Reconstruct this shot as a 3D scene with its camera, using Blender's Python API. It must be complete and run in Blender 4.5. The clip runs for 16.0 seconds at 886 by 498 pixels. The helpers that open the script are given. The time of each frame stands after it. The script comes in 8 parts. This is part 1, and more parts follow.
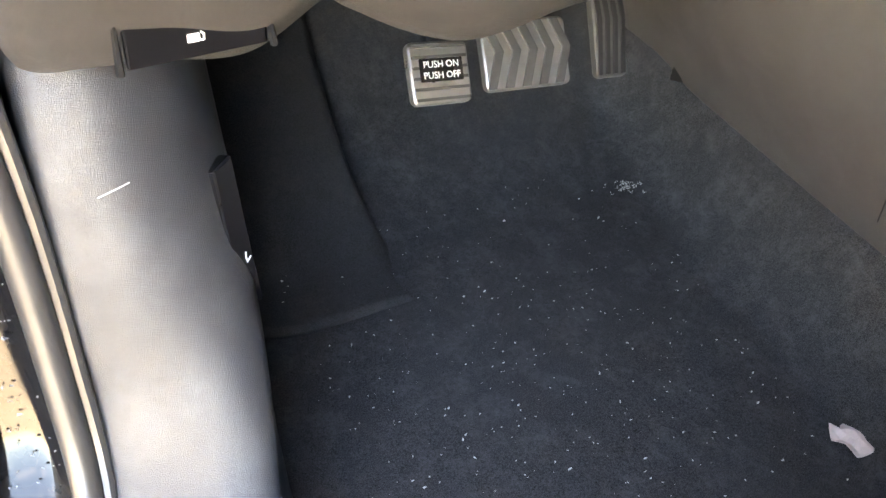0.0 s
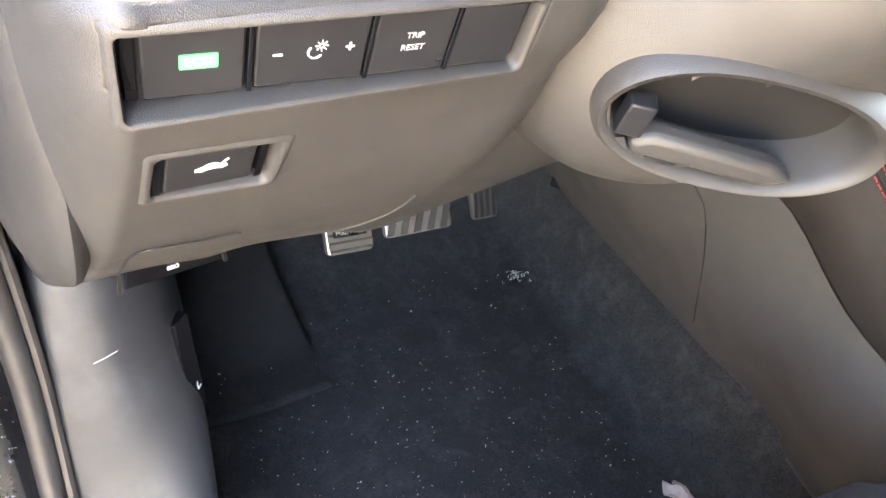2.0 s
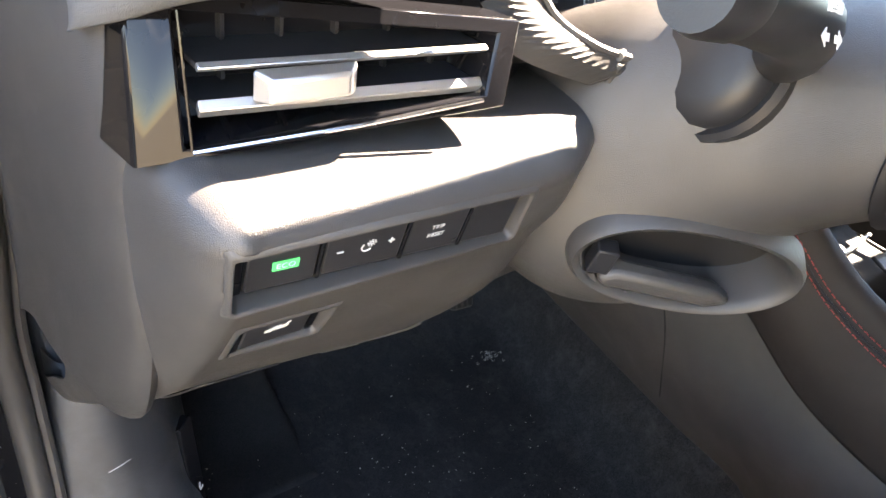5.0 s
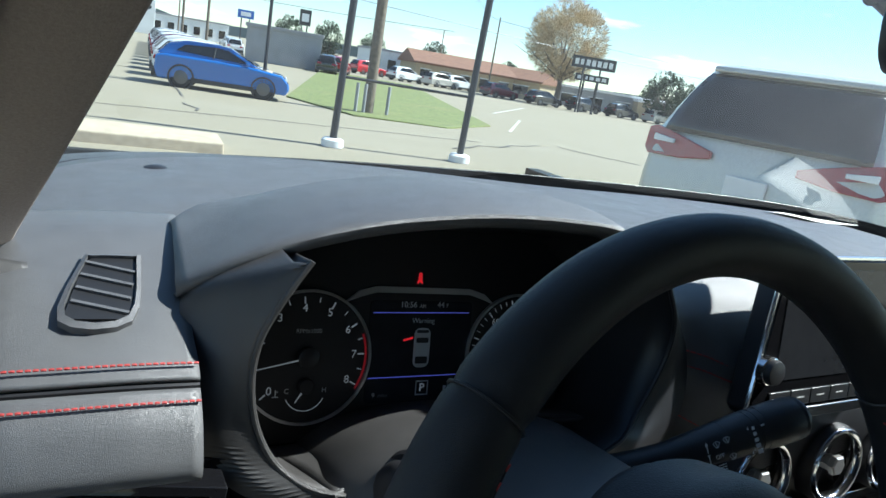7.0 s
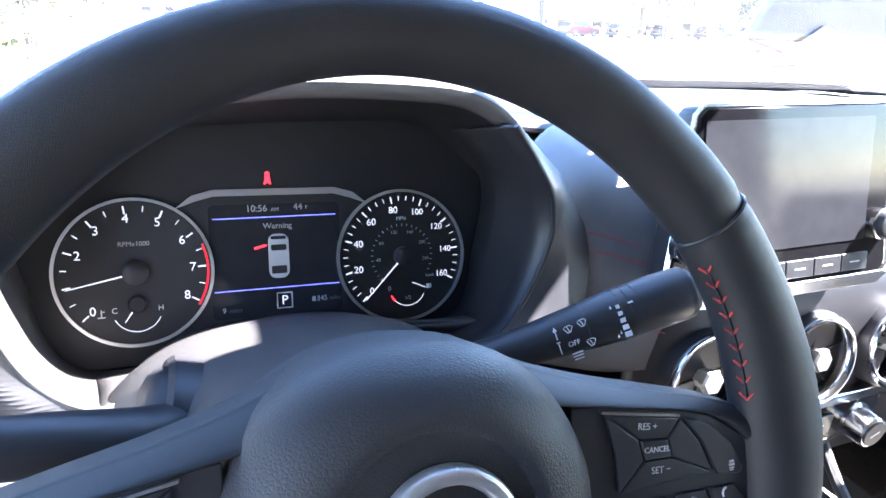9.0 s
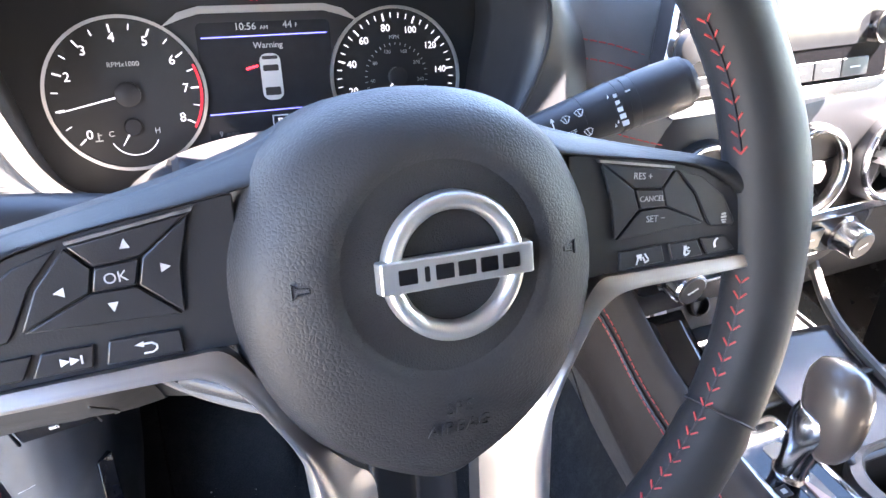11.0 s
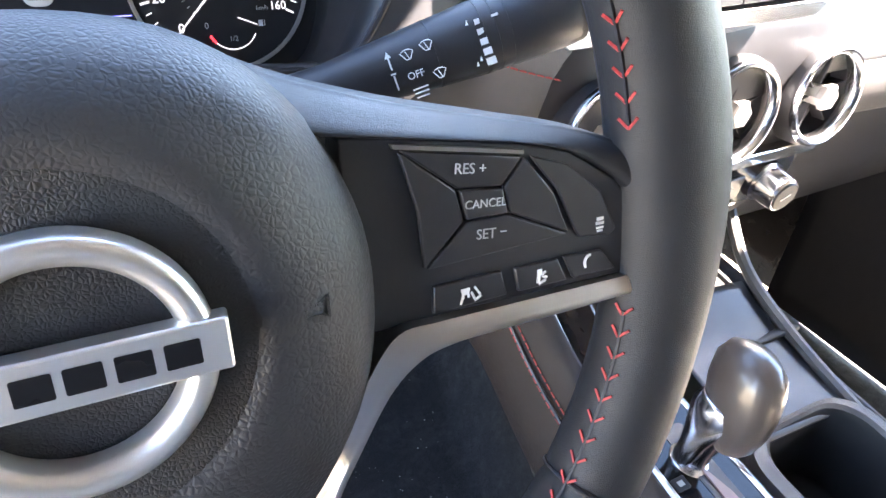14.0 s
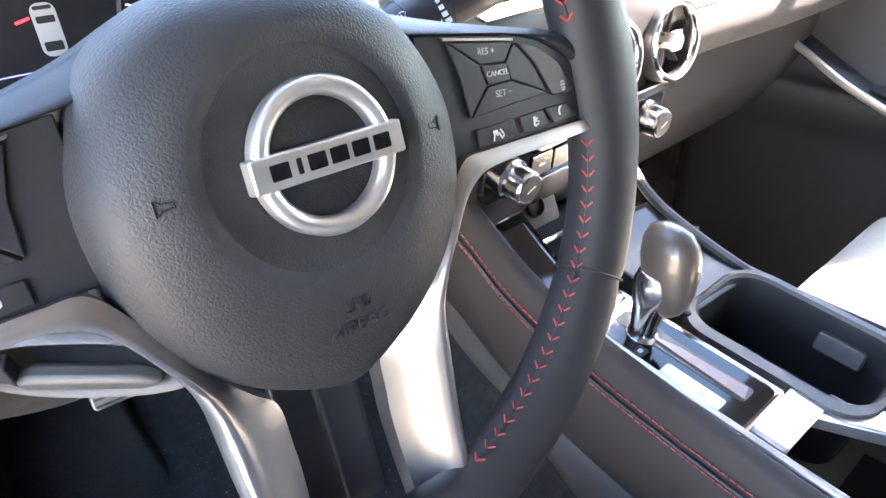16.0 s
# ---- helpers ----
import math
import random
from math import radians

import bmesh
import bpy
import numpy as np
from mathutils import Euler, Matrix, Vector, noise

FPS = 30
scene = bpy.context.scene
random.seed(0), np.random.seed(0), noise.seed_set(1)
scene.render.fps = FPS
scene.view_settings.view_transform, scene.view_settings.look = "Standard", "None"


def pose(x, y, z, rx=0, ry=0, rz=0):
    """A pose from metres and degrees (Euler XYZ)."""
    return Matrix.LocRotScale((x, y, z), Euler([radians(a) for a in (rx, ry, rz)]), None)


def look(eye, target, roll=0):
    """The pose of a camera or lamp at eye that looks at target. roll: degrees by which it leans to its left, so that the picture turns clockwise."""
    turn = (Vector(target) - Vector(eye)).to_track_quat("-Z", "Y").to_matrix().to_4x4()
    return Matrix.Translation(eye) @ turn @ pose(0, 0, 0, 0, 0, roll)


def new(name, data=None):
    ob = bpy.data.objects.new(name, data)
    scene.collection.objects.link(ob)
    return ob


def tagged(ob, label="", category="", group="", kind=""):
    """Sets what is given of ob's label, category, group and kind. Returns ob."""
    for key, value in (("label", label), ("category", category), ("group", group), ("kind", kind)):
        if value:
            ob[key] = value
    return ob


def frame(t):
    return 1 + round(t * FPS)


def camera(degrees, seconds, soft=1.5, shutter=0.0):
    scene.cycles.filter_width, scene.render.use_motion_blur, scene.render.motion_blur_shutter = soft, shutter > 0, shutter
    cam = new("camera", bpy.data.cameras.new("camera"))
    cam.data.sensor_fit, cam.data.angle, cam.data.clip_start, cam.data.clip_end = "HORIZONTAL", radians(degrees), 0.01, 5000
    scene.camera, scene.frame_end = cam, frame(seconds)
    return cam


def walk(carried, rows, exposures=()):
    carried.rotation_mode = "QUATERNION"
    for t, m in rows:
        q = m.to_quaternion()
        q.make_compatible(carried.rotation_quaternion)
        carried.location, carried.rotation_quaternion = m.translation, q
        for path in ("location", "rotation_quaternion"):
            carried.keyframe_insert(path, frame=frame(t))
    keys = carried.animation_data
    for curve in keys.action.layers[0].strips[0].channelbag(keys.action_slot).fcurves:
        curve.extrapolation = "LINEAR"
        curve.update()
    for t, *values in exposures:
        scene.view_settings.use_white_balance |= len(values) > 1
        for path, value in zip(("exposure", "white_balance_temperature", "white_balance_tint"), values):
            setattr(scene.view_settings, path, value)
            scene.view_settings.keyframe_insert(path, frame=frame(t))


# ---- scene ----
from mathutils.bvhtree import BVHTree

cam = camera(66.0, 16.0)
PATH = [
    (0, (-0.303, -0.227, 0.68), (0.565, 1.056, -0.585), 6.7),
    (0.5, (-0.325, -0.274, 0.709), (0.598, 0.969, -0.556), 6.5),
    (1, (-0.336, -0.307, 0.789), (0.647, 0.906, -0.461), 8.5),
    (1.5, (-0.341, -0.311, 0.836), (0.702, 0.905, -0.361), 9.7),
    (2, (-0.337, -0.303, 0.865), (0.725, 0.928, -0.3), 10.2),
    (2.5, (-0.336, -0.287, 0.874), (0.746, 0.956, -0.26), 9.7),
    (3, (-0.343, -0.272, 0.877), (0.761, 0.964, -0.243), 9.7),
    (3.2, (-0.344, -0.268, 0.877), (0.768, 0.961, -0.243), 9.8),
    (5.3, (-0.403, -0.341, 0.947), (0.821, 0.918, -0.011), 10.1),
    (5.5, (-0.423, -0.364, 0.981), (0.83, 0.88, 0.041), 10.7),
    (6, (-0.474, -0.423, 1.056), (0.851, 0.854, 0.271), 11.8),
    (6.5, (-0.414, -0.45, 1.12), (0.831, 0.967, 0.456), 12.0),
    (7, (-0.271, -0.466, 1.120), (0.717, 1.200, 0.621), 9.7),
    (7.5, (-0.172, -0.482, 1.1145), (0.687, 1.278, 0.708), 7.1),
    (8, (-0.096, -0.492, 1.103), (0.686, 1.288, 0.64), 5.0),
    (8.5, (-0.073, -0.492, 1.089), (0.671, 1.272, 0.513), 3.2),
    (9, (-0.071, -0.498, 1.07), (0.66, 1.246, 0.418), 1.9),
    (9.5, (-0.07, -0.503, 1.05), (0.659, 1.204, 0.305), 1.1),
    (10, (-0.075, -0.519, 1.04), (0.65, 1.156, 0.221), 0.6),
    (10.2, (-0.081, -0.522, 1.036), (0.639, 1.139, 0.187), 0.5),
    (12.3, (-0.061, -0.51, 1.019), (0.583, 1.037, -0.072), -0.4),
    (12.5, (-0.048, -0.507, 1.017), (0.612, 1.031, -0.078), 0.5),
    (13, (-0.008, -0.474, 1.01), (0.707, 1.023, -0.108), 2.7),
    (13.5, (0.013, -0.447, 1.005), (0.788, 0.993, -0.146), 3.8),
    (14, (0.016, -0.443, 1.003), (0.823, 0.953, -0.18), 4.0),
    (14.5, (0.019, -0.448, 1.003), (0.843, 0.933, -0.187), 3.3),
    (15, (0.015, -0.472, 0.999), (0.882, 0.895, -0.177), 1.1),
    (15.5, (-0.015, -0.499, 0.998), (0.928, 0.853, -0.133), -1.1),
    (16, (-0.098, -0.516, 1.001), (0.974, 0.782, -0.078), -2.9),
]
EXPOSURES = [(0, 6.8, 9600, 18), (1.0, 7.3, 9400, 20), (1.5, 6.75, 9200, 19), (2.0, 6.35, 9000, 20), (2.5, 5.75, 9000, 19), (3.2, 5.2, 8800, 18), (5.3, 5.12, 8200, 18), (6.0, 4.5, 7600, 17), (6.5, 2.85, 6800, 12), (7.0, 1.55, 5800, 2), (7.5, .95, 5450, 0),
             (8.0, 1.4, 5380, 0), (8.5, 2.55, 5300, 1), (9.0, 5.05, 5900, 18), (9.5, 5.7, 6200, 24), (10, 5.95, 6400, 23), (12.5, 5.85, 7050, 20), (15, 5.88, 7200, 19), (16, 6.0, 7250, 19)]
walk(cam, [(t, look(eye, target, roll)) for t, eye, target, roll in PATH], EXPOSURES)

# world, sun, exposure
SUN_AZ, SUN_EL = 102.0, 47.0   # degrees clockwise from ahead, and up
world = bpy.data.worlds.new("sky")
scene.world = world
world.use_nodes = True
wn = world.node_tree.nodes
wl = world.node_tree.links
wn.clear()
sky = wn.new("ShaderNodeTexSky")
sky.sky_type = "NISHITA"
sky.sun_disc = False
sky.sun_elevation = radians(SUN_EL)
sky.sun_rotation = radians(SUN_AZ)
sky.air_density, sky.dust_density, sky.ozone_density = 1.0, 0.05, 3.0
bg = wn.new("ShaderNodeBackground")
bg.inputs["Strength"].default_value = 0.08
wo = wn.new("ShaderNodeOutputWorld")
# thin fair-weather clouds low in the sky
wc = wn.new("ShaderNodeTexCoord")
wm = wn.new("ShaderNodeMapping")
wm.inputs["Scale"].default_value = (1.0, 1.0, 5.0)
wt = wn.new("ShaderNodeTexNoise")
wt.inputs["Scale"].default_value, wt.inputs["Detail"].default_value, wt.inputs["Roughness"].default_value = 5.5, 6.0, 0.55
wr = wn.new("ShaderNodeMapRange")
wr.inputs["From Min"].default_value, wr.inputs["From Max"].default_value = 0.60, 0.74
wr.inputs["To Max"].default_value = 0.8
wx = wn.new("ShaderNodeMix")
wx.data_type = "RGBA"
wx.inputs["B"].default_value = (13.0, 13.3, 14.0, 1)
wl.new(wc.outputs["Generated"], wm.inputs["Vector"])
wl.new(wm.outputs[0], wt.inputs["Vector"])
wl.new(wt.outputs["Fac"], wr.inputs["Value"])
wl.new(wr.outputs[0], wx.inputs["Factor"])
wl.new(sky.outputs[0], wx.inputs["A"])
wl.new(wx.outputs["Result"], bg.inputs[0])
wl.new(bg.outputs[0], wo.inputs[0])
sun = new("sun", bpy.data.lights.new("sun", "SUN"))
sun.data.energy, sun.data.angle, sun.data.color = 4.6, radians(0.55), (1.0, 0.95, 0.88)
sd = Vector((math.sin(radians(SUN_AZ)) * math.cos(radians(SUN_EL)), math.cos(radians(SUN_AZ)) * math.cos(radians(SUN_EL)), math.sin(radians(SUN_EL))))
sun.matrix_world = look(sd * 30, (0, 0, 0))

# ---- materials ----
def mat(name, color, rough=0.5, metal=0.0, var=0.12, scale=60.0, bump=0.0, bscale=900.0, kind="noise", coat=0.0, stain=0.0, sscale=6.0,
        stain_color=None, emit=0.0, rand=0.0, rvar=0.0, spec=0.5, srough=0.62):
    """A surface: base colour with fine and broad variation, relief, and roughness that wanders a little."""
    m = bpy.data.materials.new(name)
    m.use_nodes = True
    nt = m.node_tree
    n, l = nt.nodes, nt.links
    p = n["Principled BSDF"]
    p.inputs["Roughness"].default_value, p.inputs["Metallic"].default_value = rough, metal
    p.inputs["Coat Weight"].default_value = coat
    p.inputs["Coat Roughness"].default_value = 0.04
    p.inputs["Specular IOR Level"].default_value = spec
    tc = n.new("ShaderNodeTexCoord")
    t1 = n.new("ShaderNodeTexNoise")
    t1.inputs["Scale"].default_value, t1.inputs["Detail"].default_value = scale, 4.0
    l.new(tc.outputs["Object"], t1.inputs["Vector"])
    hsv = n.new("ShaderNodeHueSaturation")
    hsv.inputs["Color"].default_value = (*color, 1)
    mr = n.new("ShaderNodeMapRange")
    mr.inputs["From Min"].default_value, mr.inputs["From Max"].default_value = 0.3, 0.7
    mr.inputs["To Min"].default_value, mr.inputs["To Max"].default_value = 1 - var, 1 + var
    l.new(t1.outputs["Fac"], mr.inputs["Value"])
    val = mr.outputs[0]
    if rand:
        oi = n.new("ShaderNodeObjectInfo")
        m2 = n.new("ShaderNodeMapRange")
        m2.inputs["To Min"].default_value, m2.inputs["To Max"].default_value = 1 - rand, 1 + rand
        l.new(oi.outputs["Random"], m2.inputs["Value"])
        mm = n.new("ShaderNodeMath")
        mm.operation = "MULTIPLY"
        l.new(val, mm.inputs[0])
        l.new(m2.outputs[0], mm.inputs[1])
        val = mm.outputs[0]
    l.new(val, hsv.inputs["Value"])
    col = hsv.outputs[0]
    if stain:
        t2 = n.new("ShaderNodeTexNoise")
        t2.inputs["Scale"].default_value, t2.inputs["Detail"].default_value, t2.inputs["Roughness"].default_value = sscale, 9.0, srough
        l.new(tc.outputs["Object"], t2.inputs["Vector"])
        m3 = n.new("ShaderNodeMapRange")
        m3.inputs["From Min"].default_value, m3.inputs["From Max"].default_value = 0.48, 0.72
        m3.inputs["To Min"].default_value, m3.inputs["To Max"].default_value = 0.0, stain
        l.new(t2.outputs["Fac"], m3.inputs["Value"])
        mx = n.new("ShaderNodeMix")
        mx.data_type = "RGBA"
        mx.inputs["B"].default_value = (*(stain_color or [c * 1.8 for c in color]), 1)
        l.new(m3.outputs[0], mx.inputs["Factor"])
        l.new(col, mx.inputs["A"])
        col = mx.outputs["Result"]
    l.new(col, p.inputs["Base Color"])
    if rvar:
        m4 = n.new("ShaderNodeMapRange")
        m4.inputs["From Min"].default_value, m4.inputs["From Max"].default_value = 0.3, 0.7
        m4.inputs["To Min"].default_value, m4.inputs["To Max"].default_value = max(0, rough - rvar), min(1, rough + rvar)
        t3 = n.new("ShaderNodeTexNoise")
        t3.inputs["Scale"].default_value, t3.inputs["Detail"].default_value = scale * 0.3, 5.0
        l.new(tc.outputs["Object"], t3.inputs["Vector"])
        l.new(t3.outputs["Fac"], m4.inputs["Value"])
        l.new(m4.outputs[0], p.inputs["Roughness"])
    if bump:
        if kind == "grain":
            tb = n.new("ShaderNodeTexVoronoi")
            tb.feature = "DISTANCE_TO_EDGE"
            warp = n.new("ShaderNodeTexNoise")
            warp.inputs["Scale"].default_value, warp.inputs["Detail"].default_value = bscale * 0.45, 2.0
            l.new(tc.outputs["Object"], warp.inputs["Vector"])
            wmix = n.new("ShaderNodeMix")
            wmix.data_type = "VECTOR"
            wmix.inputs["Factor"].default_value = min(0.5, 0.9 / bscale)
            l.new(tc.outputs["Object"], wmix.inputs[4])
            l.new(warp.outputs["Color"], wmix.inputs[5])
            crease = n.new("ShaderNodeMapRange")
            crease.interpolation_type = "SMOOTHSTEP"
            crease.inputs["From Min"].default_value, crease.inputs["From Max"].default_value = 0.0, 0.32
            l.new(tb.outputs["Distance"], crease.inputs["Value"])
            src = crease.outputs[0]
        elif kind == "wave":
            tb = n.new("ShaderNodeTexWave")
            tb.wave_profile = "SIN"
            tb.inputs["Distortion"].default_value = 0.3
            src = tb.outputs["Fac"]
        else:
            tb = n.new("ShaderNodeTexNoise")
            tb.inputs["Detail"].default_value = 3.0
            src = tb.outputs["Fac"]
        tb.inputs["Scale"].default_value = bscale
        l.new(wmix.outputs[1] if kind == "grain" else tc.outputs["Object"], tb.inputs["Vector"])
        b = n.new("ShaderNodeBump")
        b.inputs["Strength"].default_value, b.inputs["Distance"].default_value = bump, 0.0006
        l.new(src, b.inputs["Height"])
        l.new(b.outputs[0], p.inputs["Normal"])
    if emit:
        p.inputs["Emission Color"].default_value = (*color, 1)
        p.inputs["Emission Strength"].default_value = emit
    return m


def pane_mat(name, tint, rough=0.0, ior=1.45):
    """Clear glass: see-through, with a mirror gloss that grows with the angle."""
    m = bpy.data.materials.new(name)
    m.use_nodes = True
    n, l = m.node_tree.nodes, m.node_tree.links
    n.remove(n["Principled BSDF"])
    tr, gl, fr, mx = n.new("ShaderNodeBsdfTransparent"), n.new("ShaderNodeBsdfGlossy"), n.new("ShaderNodeFresnel"), n.new("ShaderNodeMixShader")
    tr.inputs["Color"].default_value = (*tint, 1)
    gl.inputs["Roughness"].default_value = rough
    fr.inputs["IOR"].default_value = ior
    l.new(fr.outputs[0], mx.inputs[0])
    l.new(tr.outputs[0], mx.inputs[1])
    l.new(gl.outputs[0], mx.inputs[2])
    l.new(mx.outputs[0], n["Material Output"].inputs["Surface"])
    return m


M_SOFT = mat("dash_soft_plastic", (0.082, 0.082, 0.085), 0.42, bump=0.35, bscale=1100, kind="grain", var=0.08, rvar=0.06, stain=0.12, sscale=9, stain_color=(0.092, 0.092, 0.094))
M_PAD = mat("dash_stitched_leatherette", (0.086, 0.086, 0.088), 0.42, bump=0.3, bscale=1300, kind="grain", var=0.07, rvar=0.05)
M_LOW = mat("dash_hard_plastic", (0.047, 0.0445, 0.043), 0.40, bump=0.25, bscale=1500, kind="grain", var=0.06, rvar=0.06, stain=0.1, sscale=12, stain_color=(0.070, 0.067, 0.065))
M_TRIM = mat("sill_trim_plastic", (0.026, 0.027, 0.030), 0.36, bump=0.35, bscale=900, kind="grain", var=0.08, rvar=0.08, stain=0.35, sscale=14, stain_color=(0.09, 0.095, 0.10))
M_LEATHER = mat("wheel_leather", (0.014, 0.0145, 0.016), 0.50, bump=0.2, bscale=1600, kind="grain", var=0.1, rvar=0.06, spec=0.3)
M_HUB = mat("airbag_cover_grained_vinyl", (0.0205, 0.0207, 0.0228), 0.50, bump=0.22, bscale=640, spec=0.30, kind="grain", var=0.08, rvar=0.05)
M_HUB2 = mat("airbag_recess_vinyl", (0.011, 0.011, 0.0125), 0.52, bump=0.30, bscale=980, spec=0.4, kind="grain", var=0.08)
M_SATIN = mat("satin_black_plastic", (0.018, 0.018, 0.020), 0.42, bump=0.12, bscale=1400, var=0.08, rvar=0.07, spec=0.35)
M_BUTTON = mat("button_black_plastic", (0.018, 0.018, 0.02), 0.32, bump=0.1, bscale=1800, var=0.08, rvar=0.05, stain=0.15, sscale=60, stain_color=(0.04, 0.04, 0.042))
M_GLOSS = mat("piano_black", (0.006, 0.006, 0.007), 0.07, var=0.1, coat=0.0, rvar=0.04, spec=0.22)
M_SPOKE = mat("brushed_satin_metal_trim", (0.48, 0.462, 0.453), 0.31, 0.97, var=0.04, rvar=0.015)
M_SILVER = mat("satin_silver_paint", (0.62, 0.605, 0.59), 0.32, 0.88, var=0.03, rvar=0.04)
M_CHROME = mat("chrome", (0.66, 0.66, 0.68), 0.17, 1.0, var=0.02, rvar=0.03)
M_CARPET = mat("black_carpet", (0.031, 0.031, 0.033), 0.95, bump=1.0, bscale=1400, var=0.85, scale=900, stain=0.75, sscale=20, stain_color=(0.090, 0.090, 0.092), srough=0.92, spec=0.15)
M_CARPET2 = mat("black_side_carpet", (0.029, 0.029, 0.030), 0.95, bump=1.0, bscale=1400, var=0.8, scale=850, stain=0.6, sscale=16, stain_color=(0.062, 0.061, 0.061), srough=0.85, spec=0.15)
M_RUBBER = mat("black_rubber", (0.012, 0.012, 0.013), 0.6, bump=0.2, bscale=600, var=0.1, rvar=0.1, spec=0.3)
M_PAINT = mat("black_body_paint", (0.007, 0.007, 0.008), 0.14, var=0.05, coat=0.0, spec=0.3, stain=0.25, sscale=30, stain_color=(0.03, 0.03, 0.03), rvar=0.06)
M_PILLAR = mat("pillar_beige_fabric", (0.38, 0.325, 0.28), 0.85, bump=0.6, bscale=1500, var=0.12, scale=700)
M_HEAD = mat("headliner_fabric", (0.20, 0.19, 0.18), 0.9, bump=0.5, bscale=1200, var=0.08)
M_RED = mat("red_thread", (0.34, 0.030, 0.028), 0.6, bump=0.4, bscale=3000, var=0.2, scale=800)
M_WHITE = mat("white_marking", (0.58, 0.58, 0.58), 0.5, var=0.04)
M_GREYMARK = mat("grey_marking", (0.42, 0.42, 0.42), 0.5, var=0.04)
M_FACE = mat("gauge_face_black", (0.008, 0.008, 0.009), 0.5, var=0.08, bump=0.1, bscale=2500)
M_GLOWW = mat("gauge_white_glow", (0.48, 0.50, 0.53), 0.5, emit=0.060)
M_GLOWB = mat("display_blue_line", (0.10, 0.11, 0.55), 0.5, emit=0.16)
M_GLOWR = mat("warning_red_glow", (0.8, 0.02, 0.03), 0.5, emit=0.16)
M_DARKRED = mat("red_zone_mark", (0.45, 0.02, 0.03), 0.5, emit=0.05)
M_GREEN = mat("eco_green_glow", (0.02, 0.50, 0.13), 0.5, emit=0.036)
M_SCREEN = mat("screen_dark_glass", (0.02, 0.021, 0.024), 0.09, var=0.1, spec=0.2)
M_METALPED = mat("brushed_pedal_metal", (0.26, 0.255, 0.245), 0.36, 0.8, bump=0.2, bscale=900, var=0.15, rvar=0.1)
M_PEDRUB = mat("pedal_rubber", (0.03, 0.03, 0.03), 0.6, bump=0.3, bscale=700, stain=0.3, sscale=40, stain_color=(0.12, 0.115, 0.105))
# Cream puts the sun on the passenger seat into its colour.
M_SEAT = mat("seat_cloth_sunlit_cream", (0.46, 0.43, 0.36), 0.8, bump=0.6, bscale=900, var=0.1, scale=300)
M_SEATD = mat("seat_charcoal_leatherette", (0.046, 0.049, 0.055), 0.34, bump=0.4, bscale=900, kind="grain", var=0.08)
M_PAPER = mat("crumpled_paper_scrap", (0.70, 0.57, 0.52), 0.8, var=0.1, scale=120)
M_CRUMB = mat("pale_crumbs", (0.42, 0.40, 0.37), 0.9, var=0.3, scale=200)
M_GLASS = pane_mat("windshield_glass", (0.80, 0.86, 0.84), ior=1.62)
M_FRIT = mat("black_glass_border", (0.008, 0.008, 0.009), 0.3, var=0.1)
M_DOOR = mat("door_panel_charcoal", (0.026, 0.026, 0.027), 0.5, bump=0.4, bscale=800, kind="grain", var=0.08)
M_KNEE = mat("dark_brown_knee_pad", (0.021, 0.017, 0.016), 0.55, bump=0.3, bscale=1100, kind="grain", var=0.1, rvar=0.06, spec=0.25)
M_SIDE = mat("console_side_plastic", (0.074, 0.069, 0.065), 0.45, bump=0.2, bscale=1500, kind="grain", var=0.06, rvar=0.05)
M_SEALIN = mat("dark_flange_rubber", (0.035, 0.033, 0.034), 0.5, bump=0.1, bscale=600, var=0.1, rvar=0.08)
M_SEAL = mat("grey_black_seal_rubber", (0.040, 0.037, 0.035), 0.38, bump=0.1, bscale=600, var=0.1, rvar=0.08)
M_FIN = mat("ribbed_fin_plastic", (0.032, 0.031, 0.031), 0.45, bump=0.2, bscale=1500, kind="grain", var=0.08, rvar=0.05)
M_FRTRIM = mat("door_frame_trim_plastic", (0.034, 0.0325, 0.032), 0.42, bump=0.25, bscale=1400, kind="grain", var=0.07, rvar=0.06)

# ---- building helpers ----
def thing(name, label, category, group="", kind="", at=(0, 0, 0)):
    ob = new(name)
    ob.empty_display_size = 0.05
    ob.location = at
    return tagged(ob, label, category, group, kind)


def part(name, bm, material, parent=None, label="", smooth=True, bevel=0.0, seg=2, thick=0.0, sharp=40, towards=None):
    """Link a bmesh, given in world metres, as one mesh object, under a thing or part."""
    bmesh.ops.recalc_face_normals(bm, faces=bm.faces)
    if towards is not None:
        turned = [f for f in bm.faces if f.normal.dot(Vector(towards) - f.calc_center_median()) < 0]
        bmesh.ops.reverse_faces(bm, faces=turned)
    me = bpy.data.meshes.new(name)
    bm.to_mesh(me)
    bm.free()
    me.materials.append(material)
    if smooth:
        me.shade_smooth()
        me.set_sharp_from_angle(angle=radians(sharp))
    ob = new(name, me)
    if thick:
        md = ob.modifiers.new("thickness", "SOLIDIFY")
        md.thickness, md.offset = thick, 0.0
    if bevel:
        md = ob.modifiers.new("edges", "BEVEL")
        md.width, md.segments, md.limit_method, md.angle_limit = bevel, seg, "ANGLE", radians(35)
    if parent is not None:
        top = parent
        while top.parent:
            top = top.parent
        ob.parent = parent
        ob.matrix_parent_inverse = Matrix.Translation(-Vector(top.location)) if parent == top else Matrix.Identity(4)
        if parent != top:
            ob.matrix_parent_inverse = Matrix.Identity(4)
    if label:
        tagged(ob, label)
    return ob


